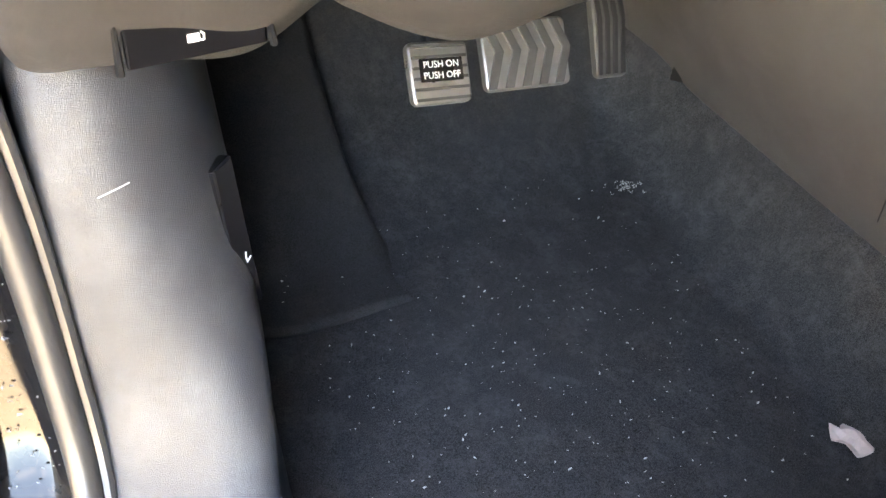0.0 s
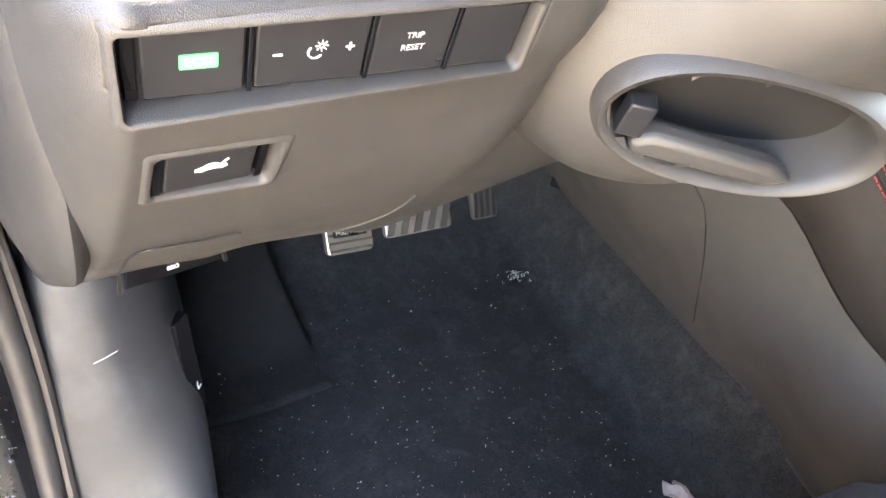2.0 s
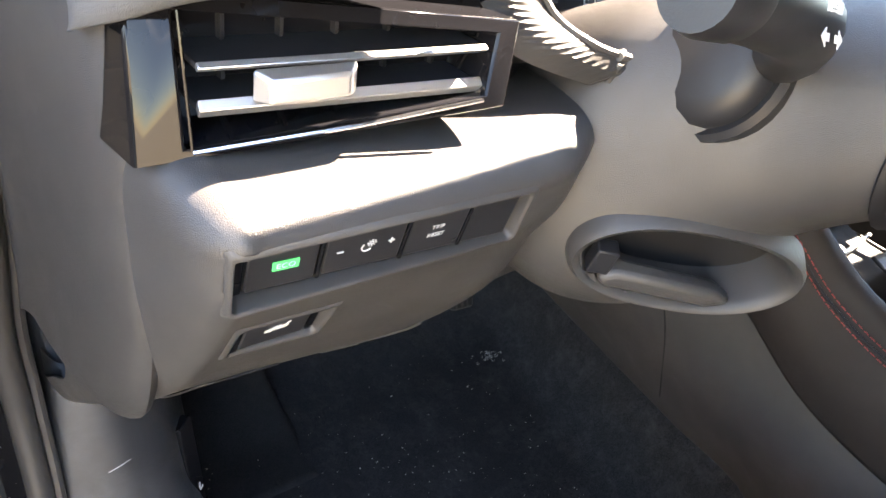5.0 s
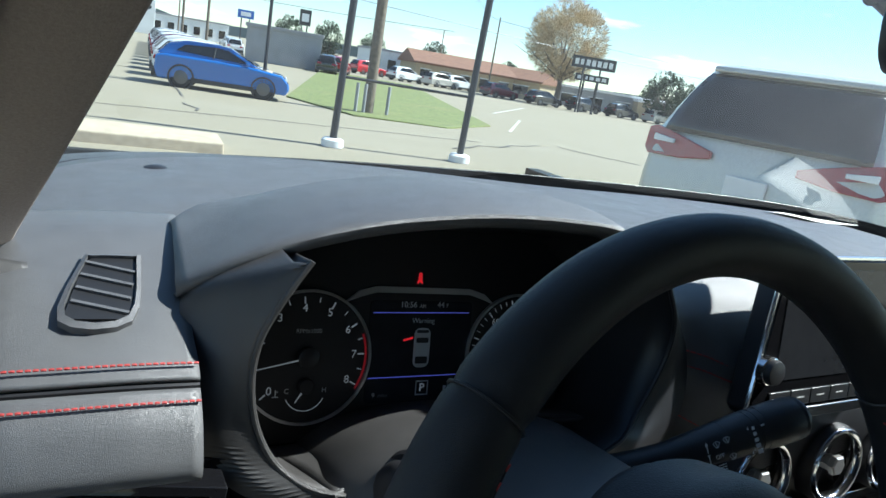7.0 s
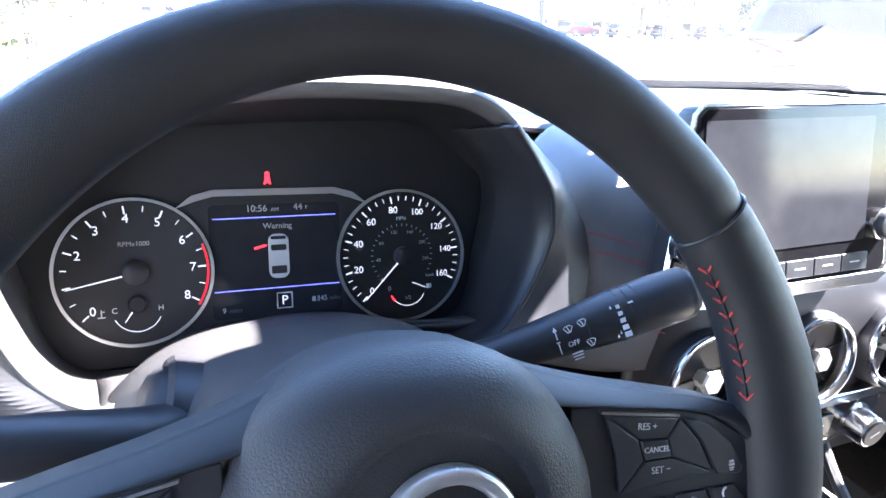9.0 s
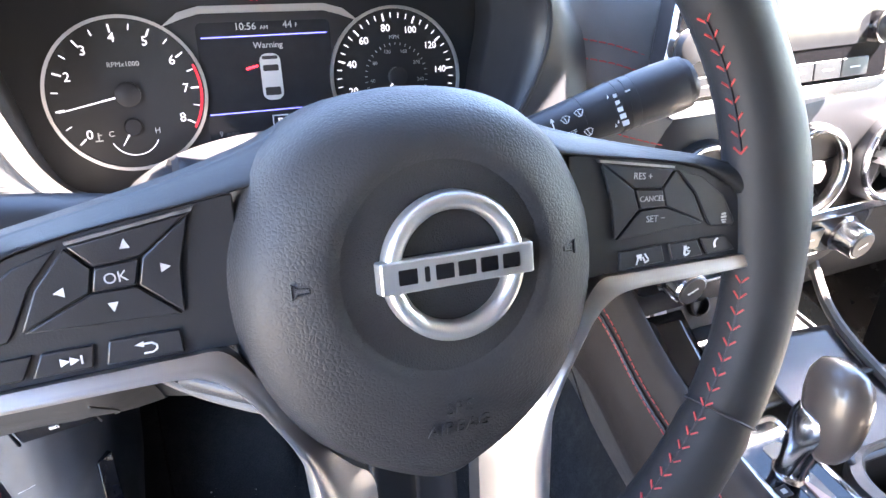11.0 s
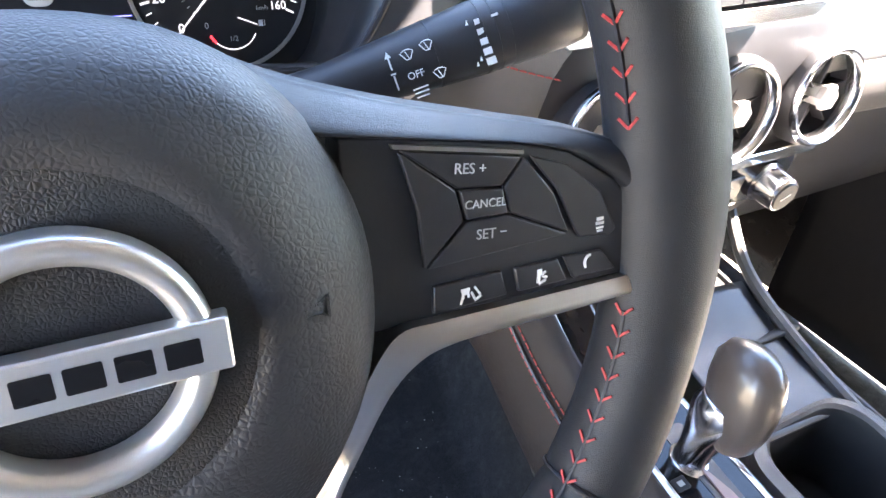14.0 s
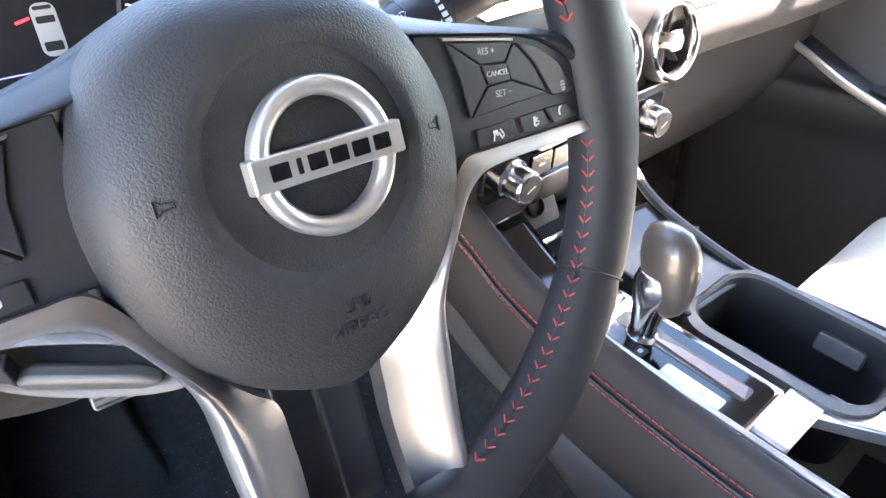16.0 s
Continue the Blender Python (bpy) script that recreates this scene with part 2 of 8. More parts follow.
def spline(pts, n):
    """Points on a smooth curve through pts, n to a span."""
    P = [np.array(p, float) for p in pts]
    out = []
    for i in range(len(P) - 1):
        a, b, c, d = P[max(i - 1, 0)], P[i], P[i + 1], P[min(i + 2, len(P) - 1)]
        for k in range(n):
            t = k / n
            out.append(0.5 * (2 * b + (c - a) * t + (2 * a - 5 * b + 4 * c - d) * t * t + (3 * b - a - 3 * c + d) * t ** 3))
    out.append(P[-1])
    return out


def ring(pts, n):
    """A closed smooth loop through pts."""
    P = [np.array(p, float) for p in pts]
    m, out = len(P), []
    for i in range(m):
        a, b, c, d = P[i - 1], P[i], P[(i + 1) % m], P[(i + 2) % m]
        for k in range(n):
            t = k / n
            out.append(0.5 * (2 * b + (c - a) * t + (2 * a - 5 * b + 4 * c - d) * t * t + (3 * b - a - 3 * c + d) * t ** 3))
    return out


def sheet(rows, nu=4, nv=4, bm=None):
    """A smooth surface through a grid of control points."""
    bm = bm or bmesh.new()
    R = [spline(r, nu) for r in rows] if nu > 1 else [[np.array(p, float) for p in r] for r in rows]
    G = R
    if nv > 1:
        cols = [spline([r[i] for r in R], nv) for i in range(len(R[0]))]
        G = [[c[j] for c in cols] for j in range(len(cols[0]))]
    V = [[bm.verts.new(p) for p in g] for g in G]
    for a, b in zip(V, V[1:]):
        for i in range(len(a) - 1):
            try:
                bm.faces.new((a[i], a[i + 1], b[i + 1], b[i]))
            except ValueError:
                pass
    return bm


def loft(loops, cap=True, closed=True, bm=None, wrap=False):
    """Skin a row of loops with equal numbers of points."""
    bm = bm or bmesh.new()
    V = [[bm.verts.new(p) for p in lp] for lp in loops]
    k = len(V[0])
    pairs = list(zip(V, V[1:])) + ([(V[-1], V[0])] if wrap else [])
    for a, b in pairs:
        for i in range(k if closed else k - 1):
            bm.faces.new((a[i], a[(i + 1) % k], b[(i + 1) % k], b[i]))
    if cap and not wrap:
        bm.faces.new(V[0])
        bm.faces.new(V[-1])
    return bm


def prism(poly, d0, d1, m=None, bm=None, taper=1.0):
    """Extrude a polygon of the local x-y plane from z=d0 to z=d1, placed by m."""
    m = m or Matrix.Identity(4)
    cx, cy = sum(p[0] for p in poly) / len(poly), sum(p[1] for p in poly) / len(poly)
    lo = [m @ Vector((p[0], p[1], d0)) for p in poly]
    hi = [m @ Vector((cx + (p[0] - cx) * taper, cy + (p[1] - cy) * taper, d1)) for p in poly]
    return loft([lo, hi], bm=bm)


def box(c, s, m=None, bm=None):
    m = m or Matrix.Identity(4)
    x, y = s[0] / 2, s[1] / 2
    return prism([(c[0] - x, c[1] - y), (c[0] + x, c[1] - y), (c[0] + x, c[1] + y), (c[0] - x, c[1] + y)], c[2] - s[2] / 2, c[2] + s[2] / 2, m, bm)


def rect(cx, cy, w, h, r=0.0, k=4):
    """A rounded rectangle as a polygon."""
    if r <= 0:
        return [(cx - w / 2, cy - h / 2), (cx + w / 2, cy - h / 2), (cx + w / 2, cy + h / 2), (cx - w / 2, cy + h / 2)]
    out = []
    for sx, sy, a0 in ((1, -1, -90), (1, 1, 0), (-1, 1, 90), (-1, -1, 180)):
        for i in range(k + 1):
            a = radians(a0 + 90 * i / k)
            out.append((cx + sx * (w / 2 - r) + r * math.cos(a), cy + sy * (h / 2 - r) + r * math.sin(a)))
    return out


def circle(r, n=32, cx=0.0, cy=0.0, a0=0, a1=360):
    full = abs(a1 - a0) >= 360
    return [(cx + r * math.cos(radians(a0 + (a1 - a0) * i / (n if full else n - 1))), cy + r * math.sin(radians(a0 + (a1 - a0) * i / (n if full else n - 1)))) for i in range(n)]


def annulus(r0, r1, d0, d1, m=None, n=48, bm=None, cx=0.0, cy=0.0):
    """A flat ring with thickness."""
    m = m or Matrix.Identity(4)
    lp = []
    for r, d in ((r0, d0), (r1, d0), (r1, d1), (r0, d1)):
        lp.append([m @ Vector((cx + r * math.cos(2 * math.pi * i / n), cy + r * math.sin(2 * math.pi * i / n), d)) for i in range(n)])
    return loft(lp, wrap=True, bm=bm)


def lathe(profile, m=None, n=32, bm=None, cap=True):
    """Turn a profile of (radius, height) round the local z axis."""
    m = m or Matrix.Identity(4)
    return loft([[m @ Vector((r * math.cos(2 * math.pi * i / n), r * math.sin(2 * math.pi * i / n), h)) for i in range(n)] for r, h in profile], cap=cap, bm=bm)


def tube(pts, rad, n=10, bm=None, cap=True, flat=1.0):
    """A round bar along a line of points; rad is one number or one for each point."""
    P = [Vector(p) for p in pts]
    rr = rad if isinstance(rad, (list, tuple)) else [rad] * len(P)
    loops, up = [], None
    for i, p in enumerate(P):
        d = (P[min(i + 1, len(P) - 1)] - P[max(i - 1, 0)]).normalized()
        if up is None:
            up = Vector((0, 0, 1)) if abs(d.z) < 0.9 else Vector((1, 0, 0))
        s = d.cross(up).normalized()
        up = s.cross(d).normalized()
        loops.append([p + (s * math.cos(2 * math.pi * k / n) * flat + up * math.sin(2 * math.pi * k / n)) * rr[i] for k in range(n)])
    return loft(loops, cap=cap, bm=bm)


def bmjoin(*bms):
    out = bmesh.new()
    for b in bms:
        me = bpy.data.meshes.new("tmp")
        b.to_mesh(me)
        b.free()
        out.from_mesh(me)
        bpy.data.meshes.remove(me)
    return out


def words(name, text, size, m, material, parent, depth=0.0003, align="CENTER", shear=0.0):
    """Lettering in the built-in font, as a mesh, in the local x-y plane of m."""
    cu = bpy.data.curves.new(name, "FONT")
    cu.body, cu.size, cu.align_x, cu.align_y, cu.extrude, cu.shear, cu.resolution_u = text, size, align, "CENTER", depth, shear, 3
    ob = bpy.data.objects.new(name, cu)
    me = bpy.data.meshes.new_from_object(ob)
    bpy.data.objects.remove(ob)
    bpy.data.curves.remove(cu)
    me.transform(m)
    bm = bmesh.new()
    bm.from_mesh(me)
    bpy.data.meshes.remove(me)
    return part(name, bm, material, parent, smooth=False)


def plane(o, x, y):
    """A pose whose local x and y run along the given world directions."""
    x, y = Vector(x).normalized(), Vector(y)
    z = x.cross(y).normalized()
    y = z.cross(x)
    return Matrix(((x.x, y.x, z.x, o[0]), (x.y, y.y, z.y, o[1]), (x.z, y.z, z.z, o[2]), (0, 0, 0, 1)))


def bars(spec, m, d0=0.0, d1=0.0004):
    """Small flat marks: (x, y, w, h, turn) in the local plane."""
    out = bmesh.new()
    for x, y, w, h, a in spec:
        prism(rect(0, 0, w, h), d0, d1, m @ pose(x, y, 0, 0, 0, a), bm=out)
    return out

from mathutils.bvhtree import BVHTree

# ---- steering wheel ----
WC = Vector((-.0014, -.3152, .8988))
WT = radians(18)
WM = plane(WC, (1, 0, 0), (0, math.sin(WT), math.cos(WT))) @ pose(0, 0, 0, 0, 0, -2.7) @ Matrix.Scale(.965, 4)   # local z towards the driver, turned a touch


def rim_point(a):
    """Centre line of the rim at an angle from the right, with the flattened bottom."""
    x, u = 0.1765 * math.cos(a), 0.1765 * math.sin(a)
    return Vector((x, max(u, -0.168 - 0.004 * math.cos(x * 12)), 0))


def rim_loop(a, r=0.0185, n=20, r2=0.0165):
    c = rim_point(a)
    d = Vector((math.cos(a), math.sin(a), 0))
    slim = 0.17 * max(0.0, math.sin(a)) ** 4     # the rim is slimmer at the top
    c, r = c + d * r * slim, r * (1 - slim)
    return [WM @ (c + d * r * math.cos(2 * math.pi * k / n) + Vector((0, 0, 1)) * r2 * math.sin(2 * math.pi * k / n)) for k in range(n)]


def build_wheel():
    w = thing("steering_wheel", "black leather-wrapped steering wheel with red stitching and satin silver lower spokes", "steering wheel", at=WC)
    seams = [radians(a) for a in (37.5, 142.5, -33.5, 213.5)]
    loops = []
    for i in range(180):
        a = 2 * math.pi * i / 180
        s = 1.0
        for q in seams:
            dd = abs((a - q + math.pi) % (2 * math.pi) - math.pi)
            if dd < 0.02:
                s = 0.93
        sp = math.degrees(a)
        grow = 0.0
        for c0 in (4, 176):
            grow += 0.0035 * math.exp(-((sp - c0 + 180) % 360 - 180) ** 2 / 260)
        loops.append(rim_loop(a, (0.0185 + grow) * s, 20, 0.0165 * s))
    rim = part("rim", loft(loops, wrap=True), M_LEATHER, w, "black leather rim with a flattened bottom", sharp=60)
    # seams where the leather pieces meet
    for q in seams:
        bm = bmesh.new()
        lp = rim_loop(q, 0.0184, 20, 0.0164)
        tube(lp + [lp[0]], 0.0007, 5, bm)
        part("leather_seam", bm, M_SATIN, rim)
    # red cross stitches along the inner edge
    for side in (1, -1):
        bm = bmesh.new()
        seamline = []
        for k in range(42):
            deg = 33.0 - k * 2.75
            if -8.5 < deg < 8.5 or deg < -72:
                continue
            a = radians(deg)
            c, d, tg = rim_point(a), Vector((math.cos(a), math.sin(a), 0)), Vector((-math.sin(a), math.cos(a), 0))
            def on(th, along):
                q = c + d * -(0.0189 + 0.0035 * math.exp(-(deg - 4) ** 2 / 260)) * math.cos(th) + Vector((0, 0, 1)) * 0.0169 * math.sin(th) + tg * along
                return WM @ Vector((side * q.x, q.y, q.z))
            m0 = on(radians(20), -0.0021)
            tube([on(radians(10), 0.0011), m0], 0.00052, 4, bm)
            tube([m0, on(radians(30), 0.0011)], 0.00052, 4, bm)
            seamline.append(on(radians(21), -0.0006))
        tagged(part("stitching", bm, M_RED, rim), "red cross stitching", kind="stuff")
        cut = next((i for i in range(len(seamline) - 1) if (seamline[i] - seamline[i + 1]).length > 0.022), len(seamline) - 1)
        part("leather_seam", tube(seamline[:cut + 1], 0.0006, 4), M_SATIN, rim)
        if len(seamline) > cut + 2:
            part("leather_seam", tube(seamline[cut + 1:], 0.0006, 4), M_SATIN, rim)
    # airbag cover
    half = [(.030, .0615), (.053, .046), (.067, .020), (.0700, -.004), (.0655, -.030), (.0530, -.0530), (.0330, -.0720), (.0120, -.0835)]
    outline = [(0, .066)] + half + [(0, -.0865)] + [(-x, y) for x, y in reversed(half)]
    base = [Vector((p[0] * 1.015, p[1] * .99, 0)) for p in ring(outline, 4)]
    cen = Vector((0, -0.003, 0))
    prof = [(1.03, -0.036), (1.03, -0.008), (1.02, 0.000), (0.98, 0.009), (0.90, 0.0180), (0.85, 0.0212), (0.80, 0.0238), (0.75, 0.0256), (0.70, 0.0266), (0.665, 0.0268), (0.635, 0.0262), (0.60, 0.0252)]
    loops = []
    for k, (s, h) in enumerate(prof):
        lp = []
        for p in base:
            q = cen + (p - cen) * s
            if s < 0.9:
                rr = 0.0410 * s / 0.655
                t = min(1, (0.90 - s) / 0.2)
                dirn = (p - cen).normalized()
                q = q.lerp(Vector((0, 0.0035, 0)) + dirn * rr, t)
            lp.append(WM @ Vector((q.x, q.y, h)))
        loops.append(lp)
    cover = part("airbag_cover", loft(loops, cap=False), M_HUB, w, "grained dark grey airbag cover", sharp=50)
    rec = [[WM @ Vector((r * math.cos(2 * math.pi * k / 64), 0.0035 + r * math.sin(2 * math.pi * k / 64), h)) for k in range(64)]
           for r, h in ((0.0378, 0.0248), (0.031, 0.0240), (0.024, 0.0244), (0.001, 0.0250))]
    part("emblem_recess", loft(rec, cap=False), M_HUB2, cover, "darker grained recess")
    em = WM @ pose(0.0026, 0.0040, 0.0275)
    bm = loft([[em @ Vector(((r * math.cos(2 * math.pi * k / 64)), r * math.sin(2 * math.pi * k / 64), h)) for k in range(64)]
               for r, h in ((0.0266, -0.002), (0.0265, 0.0018), (0.0256, 0.0038), (0.0240, 0.0046), (0.0220, 0.0042), (0.0204, 0.0026), (0.0198, 0.0004), (0.0198, -0.002))], wrap=True)
    part("emblem_ring", bm, M_SILVER, cover, "satin silver ring emblem", sharp=60)
    part("emblem_bar", prism(rect(0, 0, 0.0580, 0.0112, 0.0008), 0.0, 0.0058, em, taper=0.975), M_SILVER, cover, "satin silver bar", bevel=0.0006)
    # the lettering on the bar stands as plain dark blocks
    for k in range(6):
        x = (-0.0190, -0.0122, -0.0058, 0.0024, 0.0108, 0.0193)[k]
        part("dark_mark", prism(rect(x, 0, 0.0066 if k != 1 else 0.0018, 0.0052, 0.0004, 2), 0.0053, 0.0060, em), M_GLOSS, cover, smooth=False)
    for s in (1, -1):
        hm = WM @ pose(s * 0.0505, 0.003, 0.0240, 0, s * 14, 0)
        pts = [(q * .75 * s, r_ * .75) for q, r_ in ((-.004, .001), (.001, .0015), (.0035, .0035), (.0035, -.0035), (.001, -.0015), (-.004, -.001), (-.004, .001))]
        part("horn_mark", tube([hm @ Vector((p[0], p[1], 0.001)) for p in pts], 0.00045, 4), M_HUB2, cover)
    sm = WM @ pose(0.0015, -0.0535, 0.0262, 6, 0, 0)
    nz = (WM.to_3x3() @ Vector((0, 0, 1))).normalized()
    skin = BVHTree.FromPolygons([v.co.copy() for v in cover.data.vertices], [list(f.vertices) for f in cover.data.polygons])
    for text, up in (("SRS", .0042), ("AIRBAG", -.0038)):
        ob = words("airbag_lettering", text, 0.0072, sm @ pose(0, up, 0), M_HUB, cover, 0.0003)
        for v in ob.data.vertices:
            off = (v.co - sm.translation).dot(sm.to_3x3() @ Vector((0, 0, 1)))
            hit = skin.ray_cast(v.co + nz * .05, -nz)[0]
            if hit:
                v.co = hit + nz * (off + .0005)
    # back of the wheel: the armature that carries the spokes
    for s in (1, -1):
        X = lambda pts: [(s * p[0], p[1]) for p in pts]
        # soft upper part of the side spoke, running round the switch pad into the rim
        edge = [(.0500, .0385), (.0700, .0350), (.0935, .0316), (.1154, .0282), (.1347, .0232), (.1517, .0127), (.1635, -.0024), (.1685, -.0190)]
        far = [(.0400, .0580, -.015), (.0600, .0490, -.014), (.0880, .0405, -.012), (.1200, .0330, -.010), (.1480, .0262, -.005), (.1660, .0165, .0050), (.1720, -.0010, .0100), (.1760, -.0200, .0115)]
        rows = []
        for (ex, ey), (fx, fy, fz) in zip(edge, far):
            slope = [(ex + (fx - ex) * k, ey + (fy - ey) * k, .0048 * (1 - k) + fz * k + .0044 * k * (1 - k)) for k in (.12, .35, .60, .85, 1.0)]
            rows.append([(ex, ey, -.006), (ex, ey, .0030)] + slope + [(fx, fy + .001, fz - .012)])
        part("side_spoke", sheet([[WM @ Vector((s * p[0], p[1], p[2])) for p in r] for r in rows], 4, 5), M_LEATHER, w, "black soft-touch side spoke", sharp=60)
        # silver trim that runs from the rim along the spoke and down to the bottom of the wheel
        outer = spline(X([(.170, -.0192), (.135, -.0182), (.105, -.0174), (.088, -.0170), (.0760, -.0178), (.0665, -.0290), (.0580, -.0440), (.0440, -.0650), (.0335, -.0785), (.0245, -.0890), (.0232, -.106), (.0230, -.130), (.0265, -.176)]), 5)
        lower = spline(X([(.170, -.0250), (.135, -.0248), (.105, -.0243), (.0905, -.0246), (.0815, -.0272), (.0725, -.0345), (.0625, -.0500), (.0560, -.0620), (.0522, -.0740), (.0510, -.0880), (.0500, -.105), (.0485, -.130), (.0470, -.178)]), 5)
        n = len(outer)
        lps = []
        for k, (a, b) in enumerate(zip(outer, lower)):
            a, b = Vector(a), Vector(b)
            t = k / (n - 1)
            h = 0.0055 + 0.0020 * math.sin(math.pi * min(1, t * 1.6)) - 0.010 * max(0, t - 0.6)
            dip = 0.016 * min(1, max(0, (t - .50) / .22))          # the lower arm is scooped towards the middle
            band = .62 + .16 * min(1, max(0, (t - .5) / .2))
            lps.append([WM @ Vector((p.x, p.y, z)) for p, z in ((a, h - .012 - dip), (a, h - .0004 - dip), (a.lerp(b, band * .35), h + .0004 - dip * .80), (a.lerp(b, band * .75), h + .0008 - dip * .40), (a.lerp(b, band), h + .0010), (a.lerp(b, band + .10), h + .0014), (a.lerp(b, .93), h + .0010), (b, h - .001), (b, h - .016))])
        part("spoke_trim", loft(lps), M_SPOKE, w, "satin silver spoke trim", sharp=50)
        # dark web behind the bottom arms
        rows = [[(0, y, -.036), (s * .010, y, -.036), (s * .020, y, -.034)] for y in (-.070, -.10, -.13, -.165)]
        part("lower_spoke", sheet([[WM @ Vector(p) for p in r] for r in rows], 3, 3), M_SATIN, w, thick=0.004)
        # switch pad
        pm = WM @ pose(0, 0, 0.0026)
        pad = [(.0660, .0352)] + edge[1:] + [(.130, -.0182), (.088, -.0172), (.0660, -.0178)]
        padp = part("switch_pad", prism(X(pad), -0.010, 0.0, pm), M_SATIN, w, "black switch pad", bevel=0.0006)
        A_, B_, C_, D_ = (.0805, .0308), (.1182, .0245), (.1343, -.0012), (.0860, -.0028)
        a_, b_, c_, d_ = (.0968, .0182), (.1113, .0168), (.1130, .0088), (.0990, .0090)
        tri = {"upper": [A_, B_, b_, a_], "inner": [A_, a_, d_, D_, (.0850, .0140)], "lower": [D_, d_, c_, C_], "outer": [B_, (.1285, .0125), C_, c_, b_], "centre": [a_, b_, c_, d_]}
        for key, poly in tri.items():
            cx, cy = sum(p[0] for p in poly) / len(poly), sum(p[1] for p in poly) / len(poly)
            f_ = .93 if key == "centre" else .965
            poly = [(cx + (p[0] - cx) * f_, cy + (p[1] - cy) * f_) for p in poly]
            part("switch_button", prism(X(poly), 0.0, 0.0024 if key == "centre" else 0.0018, pm, taper=0.985), M_BUTTON, padp, bevel=0.0005)
        part("switch_button", prism(X([(.1202, .0242), (.1332, .0200), (.1457, .0100), (.1520, -.0026), (.1500, -.0046), (.1380, -.0032), (.1365, -.001), (.1298, .0128)]), 0.0, 0.0014, pm, taper=0.985), M_BUTTON, padp, bevel=0.0005)
        part("chrome_edge", prism(X([(.0790, .0324), (.1180, .0260), (.1178, .0250), (.0795, .0312)]), 0.0, 0.0020, pm), M_SPOKE, padp, smooth=False)
        for poly in ([(.0885, -.0078), (.1104, -.0078), (.1122, -.0156), (.0880, -.0160)], [(.1146, -.0080), (.1300, -.0082), (.1334, -.0158), (.1160, -.0157)], [(.1320, -.0080), (.1462, -.0086), (.1522, -.0160), (.1358, -.0158)]):
            part("switch_button", prism(X(poly), 0.0, 0.0016, pm, taper=0.985), M_BUTTON, padp, bevel=0.0005)
        tl = WM @ pose(0, 0, 0.0047)
        sl = -4.0
        if s > 0:
            words("button_lettering", "RES +", 0.0041, tl @ pose(.1010, .0232, 0, 0, 0, sl - 3), M_GREYMARK, padp, 0.0001)
            words("button_lettering", "CANCEL", 0.0034, tl @ pose(.1050, .0132, 0.0006, 0, 0, sl), M_GREYMARK, padp, 0.0001)
            words("button_lettering", "SET \u2212", 0.0041, tl @ pose(.1070, .0042, 0, 0, 0, sl), M_GREYMARK, padp, 0.0001)
            part("distance_icon", bars([(.1452, .0002, .003, .0009, 0), (.1452, -.0012, .0026, .0006, 0), (.1452, -.0022, .002, .0006, 0), (.1452, .0016, .0024, .0010, 0)], tl @ pose(0, 0, -.0006)), M_GREYMARK, padp, smooth=False)
            li = tl @ pose(.0995, -.0120, -.0003) @ Matrix.Diagonal((.9, .9, 1, 1))
            part("lane_icon", bars([(-.0016, .0014, .0030, .0010, 0), (-.0016, .0004, .0024, .0010, 0), (-.0025, -.0006, .0007, .0012, 0), (-.0006, -.0006, .0007, .0012, 0), (-.0030, -.0018, .0006, .0026, -20), (.0012, -.0012, .0007, .0036, 25), (.0026, .0004, .0007, .0034, 35), (.0030, -.0020, .0020, .0007, 30)], li), M_WHITE, padp, smooth=False)
            vi_ = tl @ pose(.1236, -.0120, -.0003)
            part("voice_icon", bars([(-.0006, .0012, .0016, .0016, 0), (-.0010, -.0006, .0010, .0030, -8), (.0008, .0006, .0018, .0006, 30), (.0012, -.0006, .0018, .0006, -15), (.0004, -.0020, .0026, .0007, 20)], vi_), M_WHITE, padp, smooth=False)
            ph = tl @ pose(.1418, -.0118, -.0002, 0, 0, 20)
            part("phone_icon", tube([ph @ Vector((0.0022 * math.cos(radians(a)), 0.0026 * math.sin(radians(a)), 0)) for a in range(70, 200, 20)], 0.0005, 4), M_WHITE, padp)
        else:
            words("button_lettering", "OK", 0.0050, tl @ pose(-.1050, .0128, 0.0006, 0, 0, -sl), M_GREYMARK, padp, 0.0001)
            for cx, cy, a in ((-.1010, .0232, 0), (-.1070, .0035, 180), (-.0900, .0140, -90), (-.1215, .0105, 90)):
                part("arrow_mark", prism([(-.0016, -.0014), (.0016, -.0014), (0, .0018)], 0, 0.0002, tl @ pose(cx, cy, 0, 0, 0, a)), M_GREYMARK, padp, smooth=False)
            bk = tl @ pose(-.0985, -.0120, -.0003)
            part("back_icon", tube([bk @ Vector(p) for p in ((-.0022, .0014, 0), (.0008, .0014, 0), (.0022, .0004, 0), (.0022, -.0008, 0), (.0008, -.0018, 0), (-.002, -.0018, 0))], 0.0004, 4), M_WHITE, padp)
            part("arrow_mark", prism([(-.001, -.0013), (.001, -.0013), (0, .0014)], 0, 0.0003, bk @ pose(-.003, .0014, 0, 0, 0, 90)), M_WHITE, padp, smooth=False)
            sk = tl @ pose(-.1220, -.0120, -.0003)
            for dx in (-.0016, .0012):
                part("arrow_mark", prism([(-.0014, -.0014), (.0014, -.0014), (0, .0014)], 0, 0.0003, sk @ pose(dx, 0, 0, 0, 0, -90)), M_WHITE, padp, smooth=False)
            part("skip_mark", bars([(.0032, 0, .0006, .0028, 0)], sk), M_WHITE, padp, smooth=False)
